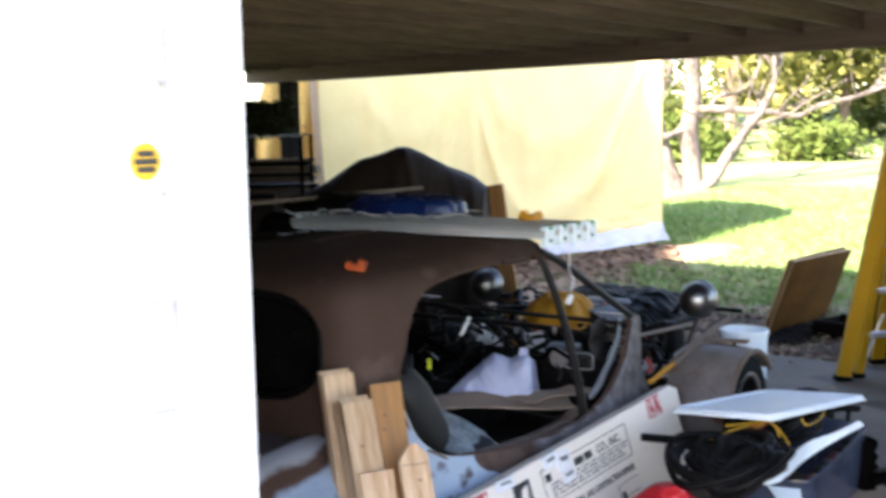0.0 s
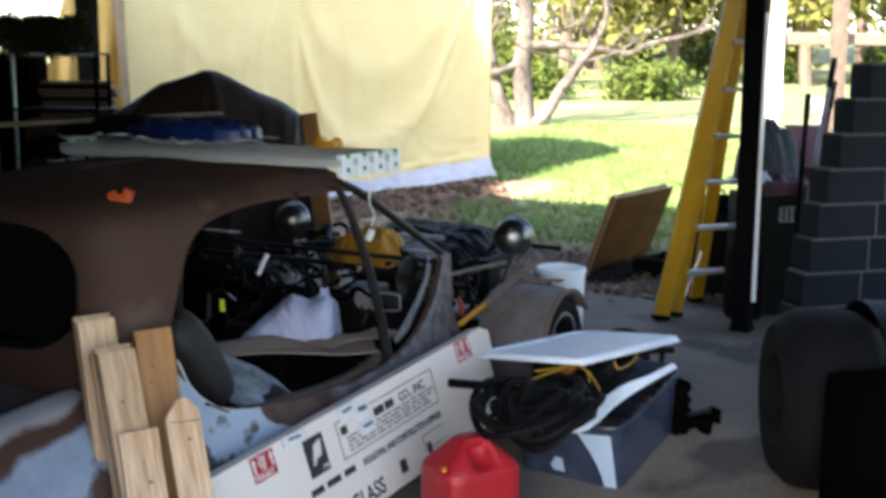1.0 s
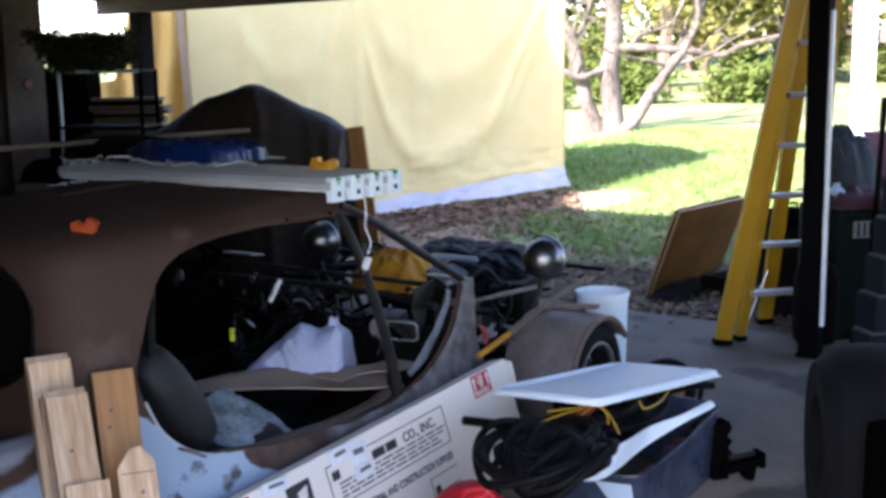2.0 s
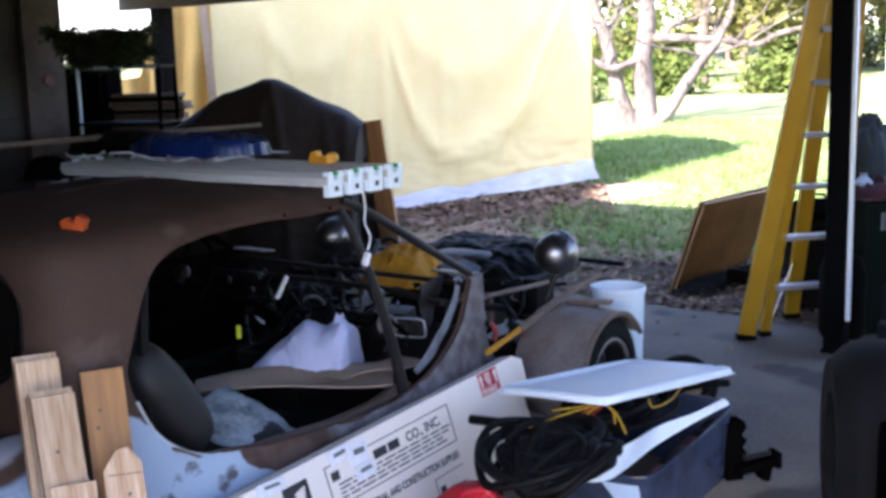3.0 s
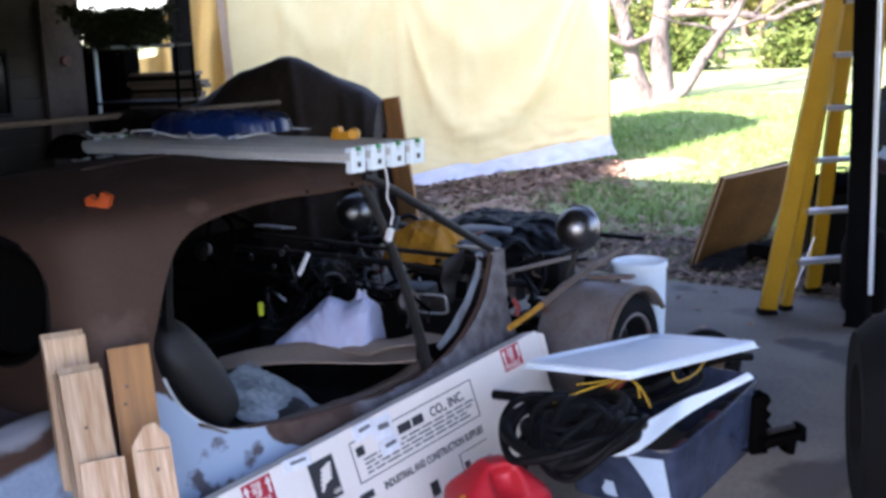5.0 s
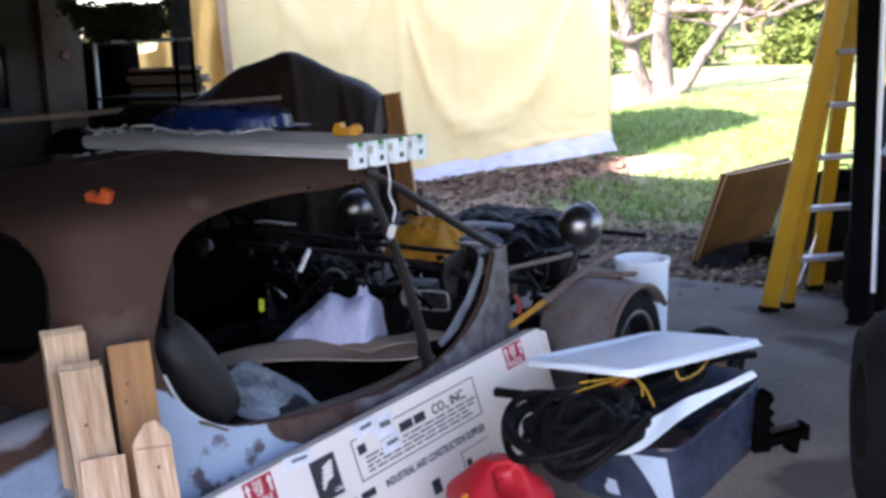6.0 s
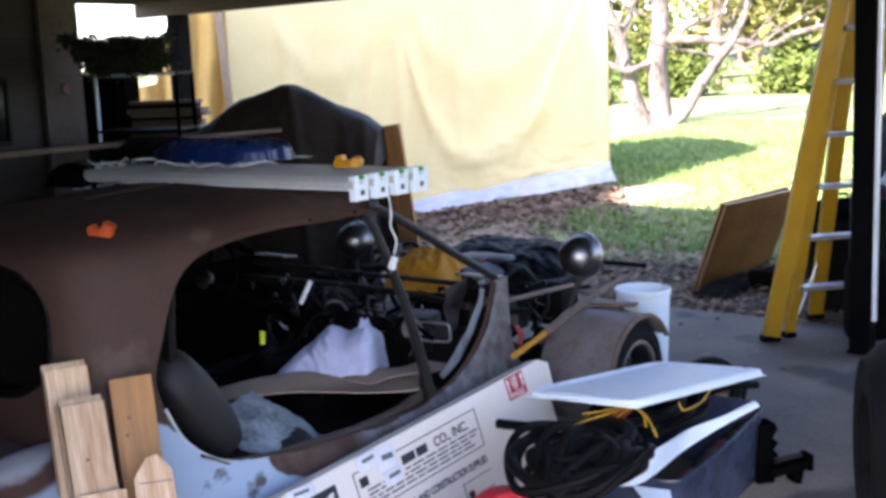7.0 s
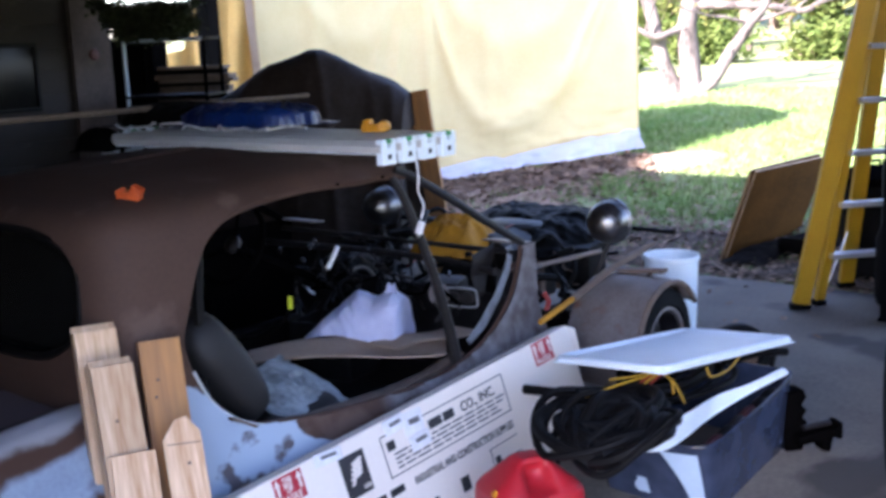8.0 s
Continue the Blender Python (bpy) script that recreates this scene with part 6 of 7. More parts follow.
# ---- behind the car ----
def make_covered_machine():
    ob = thing("covered_machine", "machine under a dark grey cover with peaked top", "covered machine", pose(-0.33, 8.65, 0, 0, 0, -12))
    pts = [(-0.78, 1.18), (-0.55, 1.30), (-0.30, 1.45), (-0.02, 1.545), (0.10, 1.53), (0.35, 1.42), (0.58, 1.31), (0.70, 1.23), (0.72, 1.02)]

    def cov(s, t):
        x = interp(s, np.linspace(0, 1, 9), [p[0] for p in pts])
        top = interp(s, np.linspace(0, 1, 9), [p[1] for p in pts])
        b = 2 * t - 1
        drop = abs(b) ** 2.4
        z = top * (1 - drop) + 0.25 * drop + 0.02 * math.sin(x * 14) * drop
        y = 0.50 * b * (1 + 0.06 * math.sin(x * 9))
        crease = 0.0
        for x0, lean, amp in ((0.02, 0.30, 0.035), (0.10, -0.10, 0.02), (0.38, 0.25, 0.025), (-0.32, -0.30, 0.025), (-0.55, -0.1, 0.02), (0.58, 0.1, 0.02)):
            crease += amp * math.exp(-((x - x0 - lean * abs(b)) / 0.035) ** 2) * min(1.0, abs(b) * 2)
        return (x, y * (1 + crease * 1.2), z + crease * 0.5 + 0.016 * nz(x * 4, y * 4) + 0.006 * nz(x * 11, y * 11))
    part("cover", sheet(cov, 110, 70, 0.006), M_COVER, ob)
    part("frame", box((1.1, 0.7, 0.7), (0, 0, 0.35), bevel=0.02), M_DARKSTEEL, ob)
    b = thing("brown_board", "brown wooden board standing by the covered machine", "board", pose(0.553, 8.46, 0, 0, -7.3, -20))
    part("plank", box((0.135, 0.03, 1.27), (0, 0, 0.62), bevel=0.004), M_OLDPINE, b)


make_covered_machine()


def make_shelter():
    """A yellow canvas hung over a tall frame, with a plastic skirt along its foot."""
    ob = thing("tarp_shelter", "tall shelter draped in pale yellow canvas", "shelter", pose(2.45, 12.4, 0.0, 0, 0, 12))
    W = 3.76

    swags = [([(-2.14, 0.10), (-1.98, 0.42), (-1.84, 0.64), (-1.62, 0.79), (-1.38, 0.84), (-0.94, 0.75), (-0.54, 0.57), (-0.30, 0.27), (-0.20, 0.08)], 0.042, 0.12),
             ([(-2.05, 0.05), (-1.80, 0.30), (-1.38, 0.46), (-0.90, 0.40), (-0.40, 0.06)], 0.025, 0.13),
             ([(-3.4, 0.10), (-3.0, 0.34), (-2.7, 0.36), (-2.45, 0.08)], 0.02, 0.11)]
    pleats = [(-2.28, -2.60, 0.035, 0.05), (-2.16, -2.10, 0.04, 0.055), (-2.38, -2.95, 0.02, 0.05), (-0.18, -1.05, 0.055, 0.05), (-0.10, -0.16, 0.02, 0.06), (-1.60, -1.50, 0.012, 0.07), (-3.25, -3.15, 0.018, 0.07)]

    def front(s, t):
        x = -W * s
        k = 1 - t
        out = 0.016 * math.sin(x * 4.1 + 0.8) * k + 0.05 * k + 0.008 * nz(x * 2.2, k * 3, 4)
        for line, amp, wide in swags:
            xs = [p[0] for p in line]
            if xs[0] < x < xs[-1]:
                d = (k - interp(x, xs, [p[1] for p in line])) * 1.5
                e = min(1.0, min(x - xs[0], xs[-1] - x) / 0.15)
                w = wide if d < 0 else wide * 0.95
                out += amp * e * math.exp(-(d / w) ** 2)
        for x0, x1, amp, wide in pleats:
            d = x - (x0 + (x1 - x0) * k)
            out += amp * math.exp(-(d / wide) ** 2) * math.sin(math.pi * min(1.0, 0.12 + k * 0.95))
        out += (0.030 * abs(nz(x * 2.6, k * 16, 1)) + 0.012 * nz(x * 6, k * 24, 2)) * max(0.0, k - 0.62) / 0.38
        top, bottom = 2.42 + 0.03 * math.sin(x * 3) - 0.05 * s, 0.590 + 0.138 * x + 0.014 * math.sin(x * 5) + 0.008 * math.sin(x * 13)
        return (x - 0.02 * k, -out, bottom + (top - bottom) * t)
    part("front_canvas", sheet(front, 190, 90, 0.003), M_TARP, ob)
    part("top_canvas", sheet(lambda s, t: (-W * s, 2.2 * t, 2.42 + 0.25 * math.sin(math.pi * t) - 0.05 * s + 0.02 * math.sin(s * 30)), 40, 14, 0.003), M_TARP, ob)
    part("side_canvas", sheet(lambda s, t: (0.02 + 0.03 * math.sin(s * 11), 2.2 * s, 0.60 + 1.82 * t), 24, 16, 0.003), M_TARP, ob)
    part("far_canvas", sheet(lambda s, t: (-W - 1.35 * s + 0.02 * math.sin(t * 9), 0.10 + 0.75 * s + 0.07 * math.sin(s * 26 + 2 * t), 0.25 - 0.2 * s + (2.05 - 0.62 * min(1.0, max(0.0, (s - 0.40) / 0.12))) * t), 60, 20, 0.003), M_TARPSIDE, ob, "ochre canvas end panel in folds")
    def skirt(s, t):
        fold = 0.05 * math.sin(s * 23) + 0.03 * math.sin(s * 47 + t * 3) + 0.015 * math.sin(s * 101 + 2 * t) + 0.03 * nz(s * 30, t * 3)
        return (-W * s, -0.05 - 0.20 * (1 - t) + fold * (1.1 - 0.7 * t), (0.425 - 0.30 * s - 0.12 * s * s) * (1 - t) + (0.620 - 0.138 * W * s + 0.012 * math.sin(s * 19)) * t)
    part("skirt", sheet(skirt, 200, 14, 0.003), M_PLASTIC, ob, "milky plastic skirt gathered on the ground")
    for x in (-0.06, -W + 0.05):
        part("pole", tube([(x, 0.12, 0.2), (x, 0.12, 2.45)], 0.03, 8), M_OLDPINE, ob)
    part("edge_board", box((0.075, 0.03, 2.1), (-W - 0.02, -0.10, 1.25), (0, -3, 0), bevel=0.004), M_TAN, ob, "tan board along the canvas edge")


make_shelter()


# ---- plants ----
def limb(base, way, length, r0, r1, bend, rng, n=6):
    pts, p, d = [Vector(base)], Vector(base), Vector(way).normalized()
    for i in range(n):
        d = (d + Vector((rng.uniform(-1, 1), rng.uniform(-1, 1), rng.uniform(-0.5, 0.8))) * bend).normalized()
        p = p + d * length / n
        pts.append(p)
    return pts, [r0 + (r1 - r0) * i / n for i in range(n + 1)], d


def leaf_cloud(spots, size, rng, per, spread):
    """Many small bent leaf cards round the twig ends."""
    vs, fs = [], []
    for c in spots:
        for k in range(per):
            p = Vector(c) + Vector((rng.gauss(0, spread), rng.gauss(0, spread), rng.gauss(0, spread * 0.8)))
            a, b = rng.uniform(0, 6.28), rng.uniform(-0.9, 0.9)
            x = Vector((math.cos(a) * math.cos(b), math.sin(a) * math.cos(b), math.sin(b)))
            y = x.cross(Vector((rng.uniform(-1, 1), rng.uniform(-1, 1), rng.uniform(-1, 1)))).normalized()
            s = size * rng.uniform(0.6, 1.4)
            nrm = x.cross(y) * s * 0.25
            i = len(vs)
            vs += [p - x * s, p + y * s * 0.5 + nrm, p + x * s, p - y * s * 0.5 + nrm]
            fs += [(i, i + 1, i + 2), (i, i + 2, i + 3)]
    me = bpy.data.meshes.new("foliage")
    me.from_pydata([tuple(v) for v in vs], [], fs)
    return me


def add_mesh(name, me, mat, parent, label=""):
    me.materials.append(mat)
    ob = new(name, me)
    ob.parent = parent
    if label:
        tagged(ob, label)
    return ob


def make_yard_tree():
    """A many-stemmed pale tree with long low limbs."""
    rng = random.Random(17)
    z0 = ground_z(4.15, 18.5) - 0.05
    ob = thing("tree", "pale barked multi-stemmed tree with long low bare limbs", "tree", pose(4.15, 18.5, z0))
    stems = [
        [(0.05, 0, 0), (0.03, 0, 0.5), (-0.02, 0, 1.0), (0.06, 0.05, 1.6), (0.02, 0, 2.4), (0.1, 0.1, 3.6), (-0.1, 0.2, 5.2)],
        [(-0.12, 0.05, 0), (-0.30, 0.05, 0.35), (-0.46, 0, 0.85), (-0.60, 0, 1.4), (-0.85, 0.1, 2.2), (-1.0, 0.1, 3.4), (-1.4, 0, 4.8)],
        [(0.10, -0.05, 0.02), (0.35, -0.1, 0.22), (0.62, -0.1, 0.62), (0.90, -0.15, 1.05), (1.12, -0.2, 1.35), (1.35, -0.2, 1.9), (1.7, 0, 3.2)],
    ]
    rad = [[0.20, 0.16, 0.15, 0.14, 0.13, 0.10, 0.05], [0.13, 0.12, 0.11, 0.10, 0.09, 0.07, 0.04], [0.13, 0.10, 0.09, 0.085, 0.075, 0.05, 0.03]]
    for s, r in zip(stems, rad):
        p = smoothed(s, 5)
        part("stem", bark_tube(p, [interp(i, np.linspace(0, len(p) - 1, 7), r) for i in range(len(p))], 12), M_BARK, ob)
    limbs = [
        ([(0.02, 0, 1.10), (-0.25, -0.1, 0.98), (-0.55, -0.2, 0.92), (-0.85, -0.2, 1.10), (-1.02, -0.2, 1.45), (-1.05, -0.1, 1.9)], 0.065),
        ([(0.05, 0, 1.35), (0.40, -0.15, 1.36), (0.85, -0.2, 1.33), (1.25, -0.2, 1.30), (1.70, -0.2, 1.22), (2.05, -0.2, 1.38), (2.7, -0.1, 1.52), (3.4, 0, 1.75)], 0.07),
        ([(0.3, -0.1, 1.34), (0.42, -0.1, 1.55), (0.75, 0, 1.62), (1.1, 0.1, 1.9), (1.3, 0.1, 2.6)], 0.045),
        ([(1.12, -0.2, 1.35), (1.30, -0.3, 1.75), (1.28, -0.3, 2.3), (1.5, -0.3, 3.0)], 0.045),
        ([(-0.6, 0, 1.4), (-0.3, 0.2, 2.0), (-0.2, 0.2, 3.0)], 0.05),
    ]
    tips = []
    for pts, r in limbs:
        p = smoothed(pts, 4)
        part("limb", bark_tube(p, [r * (1 - 0.6 * i / len(p)) for i in range(len(p))], 8), M_BARK, ob)
        for k in range(7):
            q = p[rng.randrange(len(p) // 3, len(p))]
            a, b, d = limb(q, (rng.uniform(-1, 1), rng.uniform(-0.6, 0.6), rng.uniform(0.0, 1.0)), rng.uniform(0.5, 1.3), 0.018, 0.004, 0.35, rng, 6)
            part("twig", tube(a, b, 5), M_BARK, ob)
            tips += a[3:]
    for s in stems:
        for k in range(10):
            q = Vector(s[rng.randrange(3, 7)])
            a, b, d = limb(q, (rng.uniform(-1, 1), rng.uniform(-0.7, 0.7), rng.uniform(0.1, 1.0)), rng.uniform(0.9, 2.0), 0.03, 0.005, 0.3, rng, 7)
            part("twig", tube(a, b, 5), M_BARK, ob)
            tips += a[3:]
    add_mesh("crown", leaf_cloud(tips, 0.035, rng, 7, 0.16), M_SPRING, ob, "sparse fresh yellow-green leaves")


make_yard_tree()


def make_far_tree(x, y, h, rng, conifer=False):
    z0 = ground_z(x, y) - 0.1
    ob = thing("tree", "distant tree in yellow-green spring leaf", "tree", pose(x, y, z0), group="trees behind the lawn")
    p, r, d = limb((0, 0, 0), (0, 0, 1), h * 0.75, h * 0.022, h * 0.006, 0.08, rng, 8)
    part("trunk", tube(p, r, 7), M_DARKBARK, ob)
    tips = []
    bm = bmesh.new()
    for k in range(16):
        q = p[rng.randrange(2, 9)]
        a, b, d = limb(q, (rng.uniform(-1, 1), rng.uniform(-1, 1), rng.uniform(0.1, 0.9)), h * rng.uniform(0.18, 0.42), h * 0.008, 0.01, 0.25, rng, 6)
        add_tube(bm, a, b, 5)
        tips += a[2:]
    part("branchwork", bm, M_DARKBARK, ob)
    add_mesh("crown", leaf_cloud(tips, 0.23, rng, 30, h * 0.065), M_SPRING, ob)


def make_bush(x, y, w, h, rng, mat=None):
    ob = thing("bush", "low green bush at the lawn's edge", "bush", pose(x, y, ground_z(x, y) - 0.05), group="bushes behind the lawn")
    bm = bmesh.new()
    tips = []
    for k in range(18):
        a, b, d = limb((rng.uniform(-w, w) * 0.3, rng.uniform(-w, w) * 0.2, 0), (rng.uniform(-1, 1) * w, rng.uniform(-1, 1) * w * 0.5, h), h * rng.uniform(0.7, 1.2), 0.03, 0.006, 0.2, rng, 6)
        add_tube(bm, a, b, 5)
        tips += a[1:]
    part("stem", bm, M_DARKBARK, ob)
    add_mesh("foliage", leaf_cloud(tips, 0.09, rng, 18, 0.22), mat or M_BUSH, ob)


rng = random.Random(41)
for i in range(15):
    make_far_tree(-14 + i * 3.2 - (15 if i < 4 else 0) + rng.uniform(-1, 1), 40 + rng.uniform(-4, 9), rng.uniform(8, 13), rng)
for i in range(9):
    make_far_tree(-3 + i * 3.1 + rng.uniform(-1, 1), 46 + rng.uniform(-3, 3), rng.uniform(12, 16), rng)
for i in range(7):
    make_far_tree(8 + i * 4 + rng.uniform(-1, 1), 31 + rng.uniform(-3, 3), rng.uniform(6, 9), rng)
for i in range(18):
    make_bush(-12 + i * 2.3 - (13 if i < 4 else 0) + rng.uniform(-0.8, 0.8), 33 + rng.uniform(-2, 3), rng.uniform(1.2, 2.0), rng.uniform(1.2, 2.2), rng)
for x, y in ((3.6, 25.0), (6.2, 26.5), (8.6, 25.5)):
    make_bush(x, y, 1.5, 0.9, rng)


def scatter(name, label, category, n, area, make, mat, seed, height=ground_z):
    rng = random.Random(seed)
    vs, fs = [], []
    for i in range(n):
        x, y = area(rng)
        make(rng, Vector((x, y, height(x, y))), vs, fs)
    me = bpy.data.meshes.new(name)
    me.from_pydata([tuple(v) for v in vs], [], fs)
    me.materials.append(mat)
    return tagged(new(name, me), label, category, kind="stuff")


def one_leaf(rng, p, vs, fs):
    a, s = rng.uniform(0, 6.28), rng.uniform(0.014, 0.040)
    x, y = Vector((math.cos(a), math.sin(a), rng.uniform(-0.4, 0.5))), Vector((-math.sin(a), math.cos(a), rng.uniform(-0.4, 0.5)))
    p = p + Vector((0, 0, rng.uniform(0.008, 0.03)))
    i = len(vs)
    vs += [p - x * s, p + y * s * 0.55, p + x * s, p - y * s * 0.55]
    fs += [(i, i + 1, i + 2), (i, i + 2, i + 3)]


def one_tuft(rng, p, vs, fs):
    for k in range(5):
        a, h, w = rng.uniform(0, 6.28), rng.uniform(0.03, 0.085), rng.uniform(0.004, 0.007)
        lean = Vector((math.cos(a), math.sin(a), 0)) * h * rng.uniform(0.2, 0.9)
        b = p + Vector((rng.uniform(-0.03, 0.03), rng.uniform(-0.03, 0.03), -0.005))
        side = Vector((-math.sin(a), math.cos(a), 0)) * w
        i = len(vs)
        vs += [b - side, b + side, b + lean + Vector((0, 0, h))]
        fs.append((i, i + 1, i + 2))


def strip(u0, u1, v0, v1):
    def f(rng):
        p = CAR @ Vector((rng.uniform(v0, v1), rng.triangular(u0, u1, u0), 0))
        return p.x, p.y
    return f


def mound_y(x):
    return 11.42 + 0.2126 * (x - 2.45) + 0.10 * nz(x * 1.5, 2.0)


def lawn(rng):
    while True:
        d = 10 * rng.random() ** 1.5
        p = CAR @ Vector((rng.uniform(-4.5, 6.5), 2.4 + d, 0))
        bare = (p.x < 1.9 and p.y > mound_y(p.x) - 1.15) or (d < 1.2 and -1.3 < (CAR.inverted() @ p).x < 1.4)
        if bare and rng.random() < 0.85:
            continue
        if (nz(p.x, p.y, 7.0, 0.45) > 0.15 - 0.16 * d or rng.random() < 0.4) and rng.random() < 0.5 + 0.3 * d:
            return p.x, p.y


scatter("leaf_litter", "brown dead leaves drifted along the slab edge", "leaves", 9500, strip(2.22, 5.6, -4.5, 3.8), one_leaf, M_LEAF, 1)
scatter("grass", "short spring grass tufts on the lawn", "grass", 36000, lawn, one_tuft, M_BLADE, 3)


def mound_z(x, y):
    s, t = (x + 1.4) / 4.75, y - mound_y(x)
    if not (0 < s < 1 and 0 < t < 1):
        return ground_z(x, y)
    h = math.sin(math.pi * t) * math.sin(math.pi * s) ** 0.5
    return ground_z(x, y) - 0.03 + 0.15 * h + 0.04 * nz(x * 6, y * 6) * h


scatter("leaf_litter", "few dead leaves blown onto the concrete edge", "leaves", 150, lambda r: tuple((CAR @ Vector((r.uniform(-3.8, 3.2), 2.15 - 1.1 * r.random() ** 2, 0))).xy), one_leaf, M_LEAF, 5, floor_at)


def mulch_spot(r):
    x = r.uniform(-1.2, 2.5)
    return x, mound_y(x) + r.triangular(-0.75, 0.95, 0.55)


def make_mound():
    """Low ridge of mulch and soil along the foot of the canvas."""
    def f(s, t):
        x = -1.4 + 4.75 * s
        y = mound_y(x) + t
        return (x, y, mound_z(x, y))
    tagged(part("soil_mound", sheet(f, 140, 44), M_DIRT), "low brown mulch mound along the canvas shelter", "soil", kind="structure")


def soil_patch(label, mat, spot, seed):
    """Bare soil whose ragged rim dips under the turf."""
    def f(s, t):
        x, y = spot(s, t)
        rim = min(1.0, 7 * min(s, 1 - s, t, 1 - t))
        return (x, y, ground_z(x, y) - 0.025 + 0.045 * rim + 0.030 * nz(x * 3.2 + seed, y * 3.2) + 0.008 * nz(x * 14, y * 14))
    tagged(part("soil", sheet(f, 90, 40), mat), label, "soil", kind="structure")


make_mound()
soil_patch("dry tan soil and dust below the mulch", M_DIRT, lambda s, t: (-1.3 + 3.1 * s, mound_y(-1.3 + 3.1 * s) - 0.95 + 1.15 * t), 3)
soil_patch("damp dark soil strewn with leaves beside the slab", M_SOIL, lambda s, t: tuple((CAR @ Vector((-1.2 + 2.6 * s, 2.22 + 1.25 * t, 0))).xy), 11)
scatter("leaf_litter", "brown leaves lying thick on the damp soil", "leaves", 1500, lambda r: tuple((CAR @ Vector((r.uniform(-1.2, 1.3), 2.25 + 1.25 * r.random(), 0))).xy), one_leaf, M_LEAF, 8, lambda x, y: ground_z(x, y) + 0.012)
scatter("leaf_litter", "brown dead leaves heaped below the yellow canvas", "leaves", 7000, mulch_spot, one_leaf, M_LEAF, 2, mound_z)


# ---- storage rack by the far left post ----
def make_rack():
    ob = thing("storage_rack", "pale tubular storage rack crowded with dark odds", "rack", pose(-1.36, 9.0, 0, 0, 0, -6))
    for x in (-0.29, 0.29):
        for y in (-0.18, 0.18):
            # only the near left upright is pale; the others have shade painted in
            part("upright", tube([(x, y, 0), (x, y, 1.66)], 0.014, 8), M_PALEBLUE if y < 0 and x < 0 else M_DEEPBLACK, ob)
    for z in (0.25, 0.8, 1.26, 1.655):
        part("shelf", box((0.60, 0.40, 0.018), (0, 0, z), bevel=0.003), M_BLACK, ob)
    rng = random.Random(6)
    for i, (x, z, w, h) in enumerate([(0.2, 0.81, 0.2, 0.3), (-0.12, 0.81, 0.28, 0.35), (-0.1, 0.26, 0.3, 0.4), (0.18, 0.26, 0.2, 0.3)]):
        b = thing("storage_box", "dark box on the storage rack", "box", pose(-1.36 + x, 9.0, z + 0.012, 0, 0, rng.uniform(-20, 10)), group="boxes on the rack")
        part("body", box((w, 0.26, h), (0, 0, h / 2), bevel=0.012), M_COVER, b)
        part("lid", box((w + 0.012, 0.272, 0.03), (0, 0, h), bevel=0.005), M_BLACK, b)
    part("top_rail", tube([(-0.29, -0.20, 1.65), (0.29, -0.20, 1.65)], 0.012, 8), M_PALEBLUE, ob, "pale painted top rail")
    # made-up black box that darkens the gap behind the rack
    c = thing("tall_locker", "black box added behind the storage rack to darken the gap", "locker", pose(-1.86, 9.55, ground_z(-1.86, 9.55)))
    part("body", box((0.52, 0.42, 1.72), (0, 0, 0.86), bevel=0.012), M_DEEPBLACK, c)
    part("door", box((0.46, 0.014, 1.62), (0, -0.218, 0.86), bevel=0.005), M_DEEPBLACK, c)
    ch = thing("wooden_chest", "low dark wooden chest under a plank stack", "chest", pose(-1.36, 9.50, ground_z(-1.36, 9.5)))
    part("body", box((0.56, 0.40, 1.20), (0, 0, 0.60), bevel=0.012), M_JOIST, ch)
    part("lid", box((0.58, 0.42, 0.04), (0, 0, 1.22), bevel=0.008), M_JOIST, ch)
    pk = thing("plank_stack", "stack of old grey and brown planks", "planks", pose(-1.36, 9.50, ground_z(-1.36, 9.5) + 1.242, 0, 0, -4))
    z = 0.0
    for k in range(9):
        h = rng.uniform(0.022, 0.045)
        part("plank", box((rng.uniform(0.52, 0.68), rng.uniform(0.12, 0.22), h), (rng.uniform(-0.03, 0.03), rng.uniform(-0.08, 0.02), z + h / 2), (0, 0, rng.uniform(-6, 6)), bevel=0.003), (M_JOIST, M_NEARBLACK, M_BEAM)[k % 3], pk)
        z += h
    br = thing("brush_pile", "dark olive conifer branches piled on the rack", "branches", pose(-1.50, 8.95, 1.67))
    bm = bmesh.new()
    tips = []
    for k in range(44):
        a, b, d = limb((rng.uniform(-0.10, 0.16), rng.uniform(-0.15, 0.15), rng.uniform(0.01, 0.20)), (rng.choice((-1, 1, 1)) * rng.uniform(0.5, 1.0), rng.uniform(-0.4, 0.2), rng.uniform(-0.10, 0.10)), rng.uniform(0.14, 0.26), 0.007, 0.002, 0.12, rng, 6)
        add_tube(bm, a, b, 5)
        tips += a[1:]
    part("brushwood", bm, M_DARKBARK, br)
    add_mesh("needle_mass", leaf_cloud(tips, 0.020, rng, 60, 0.030), M_CONIFER, br)


make_rack()


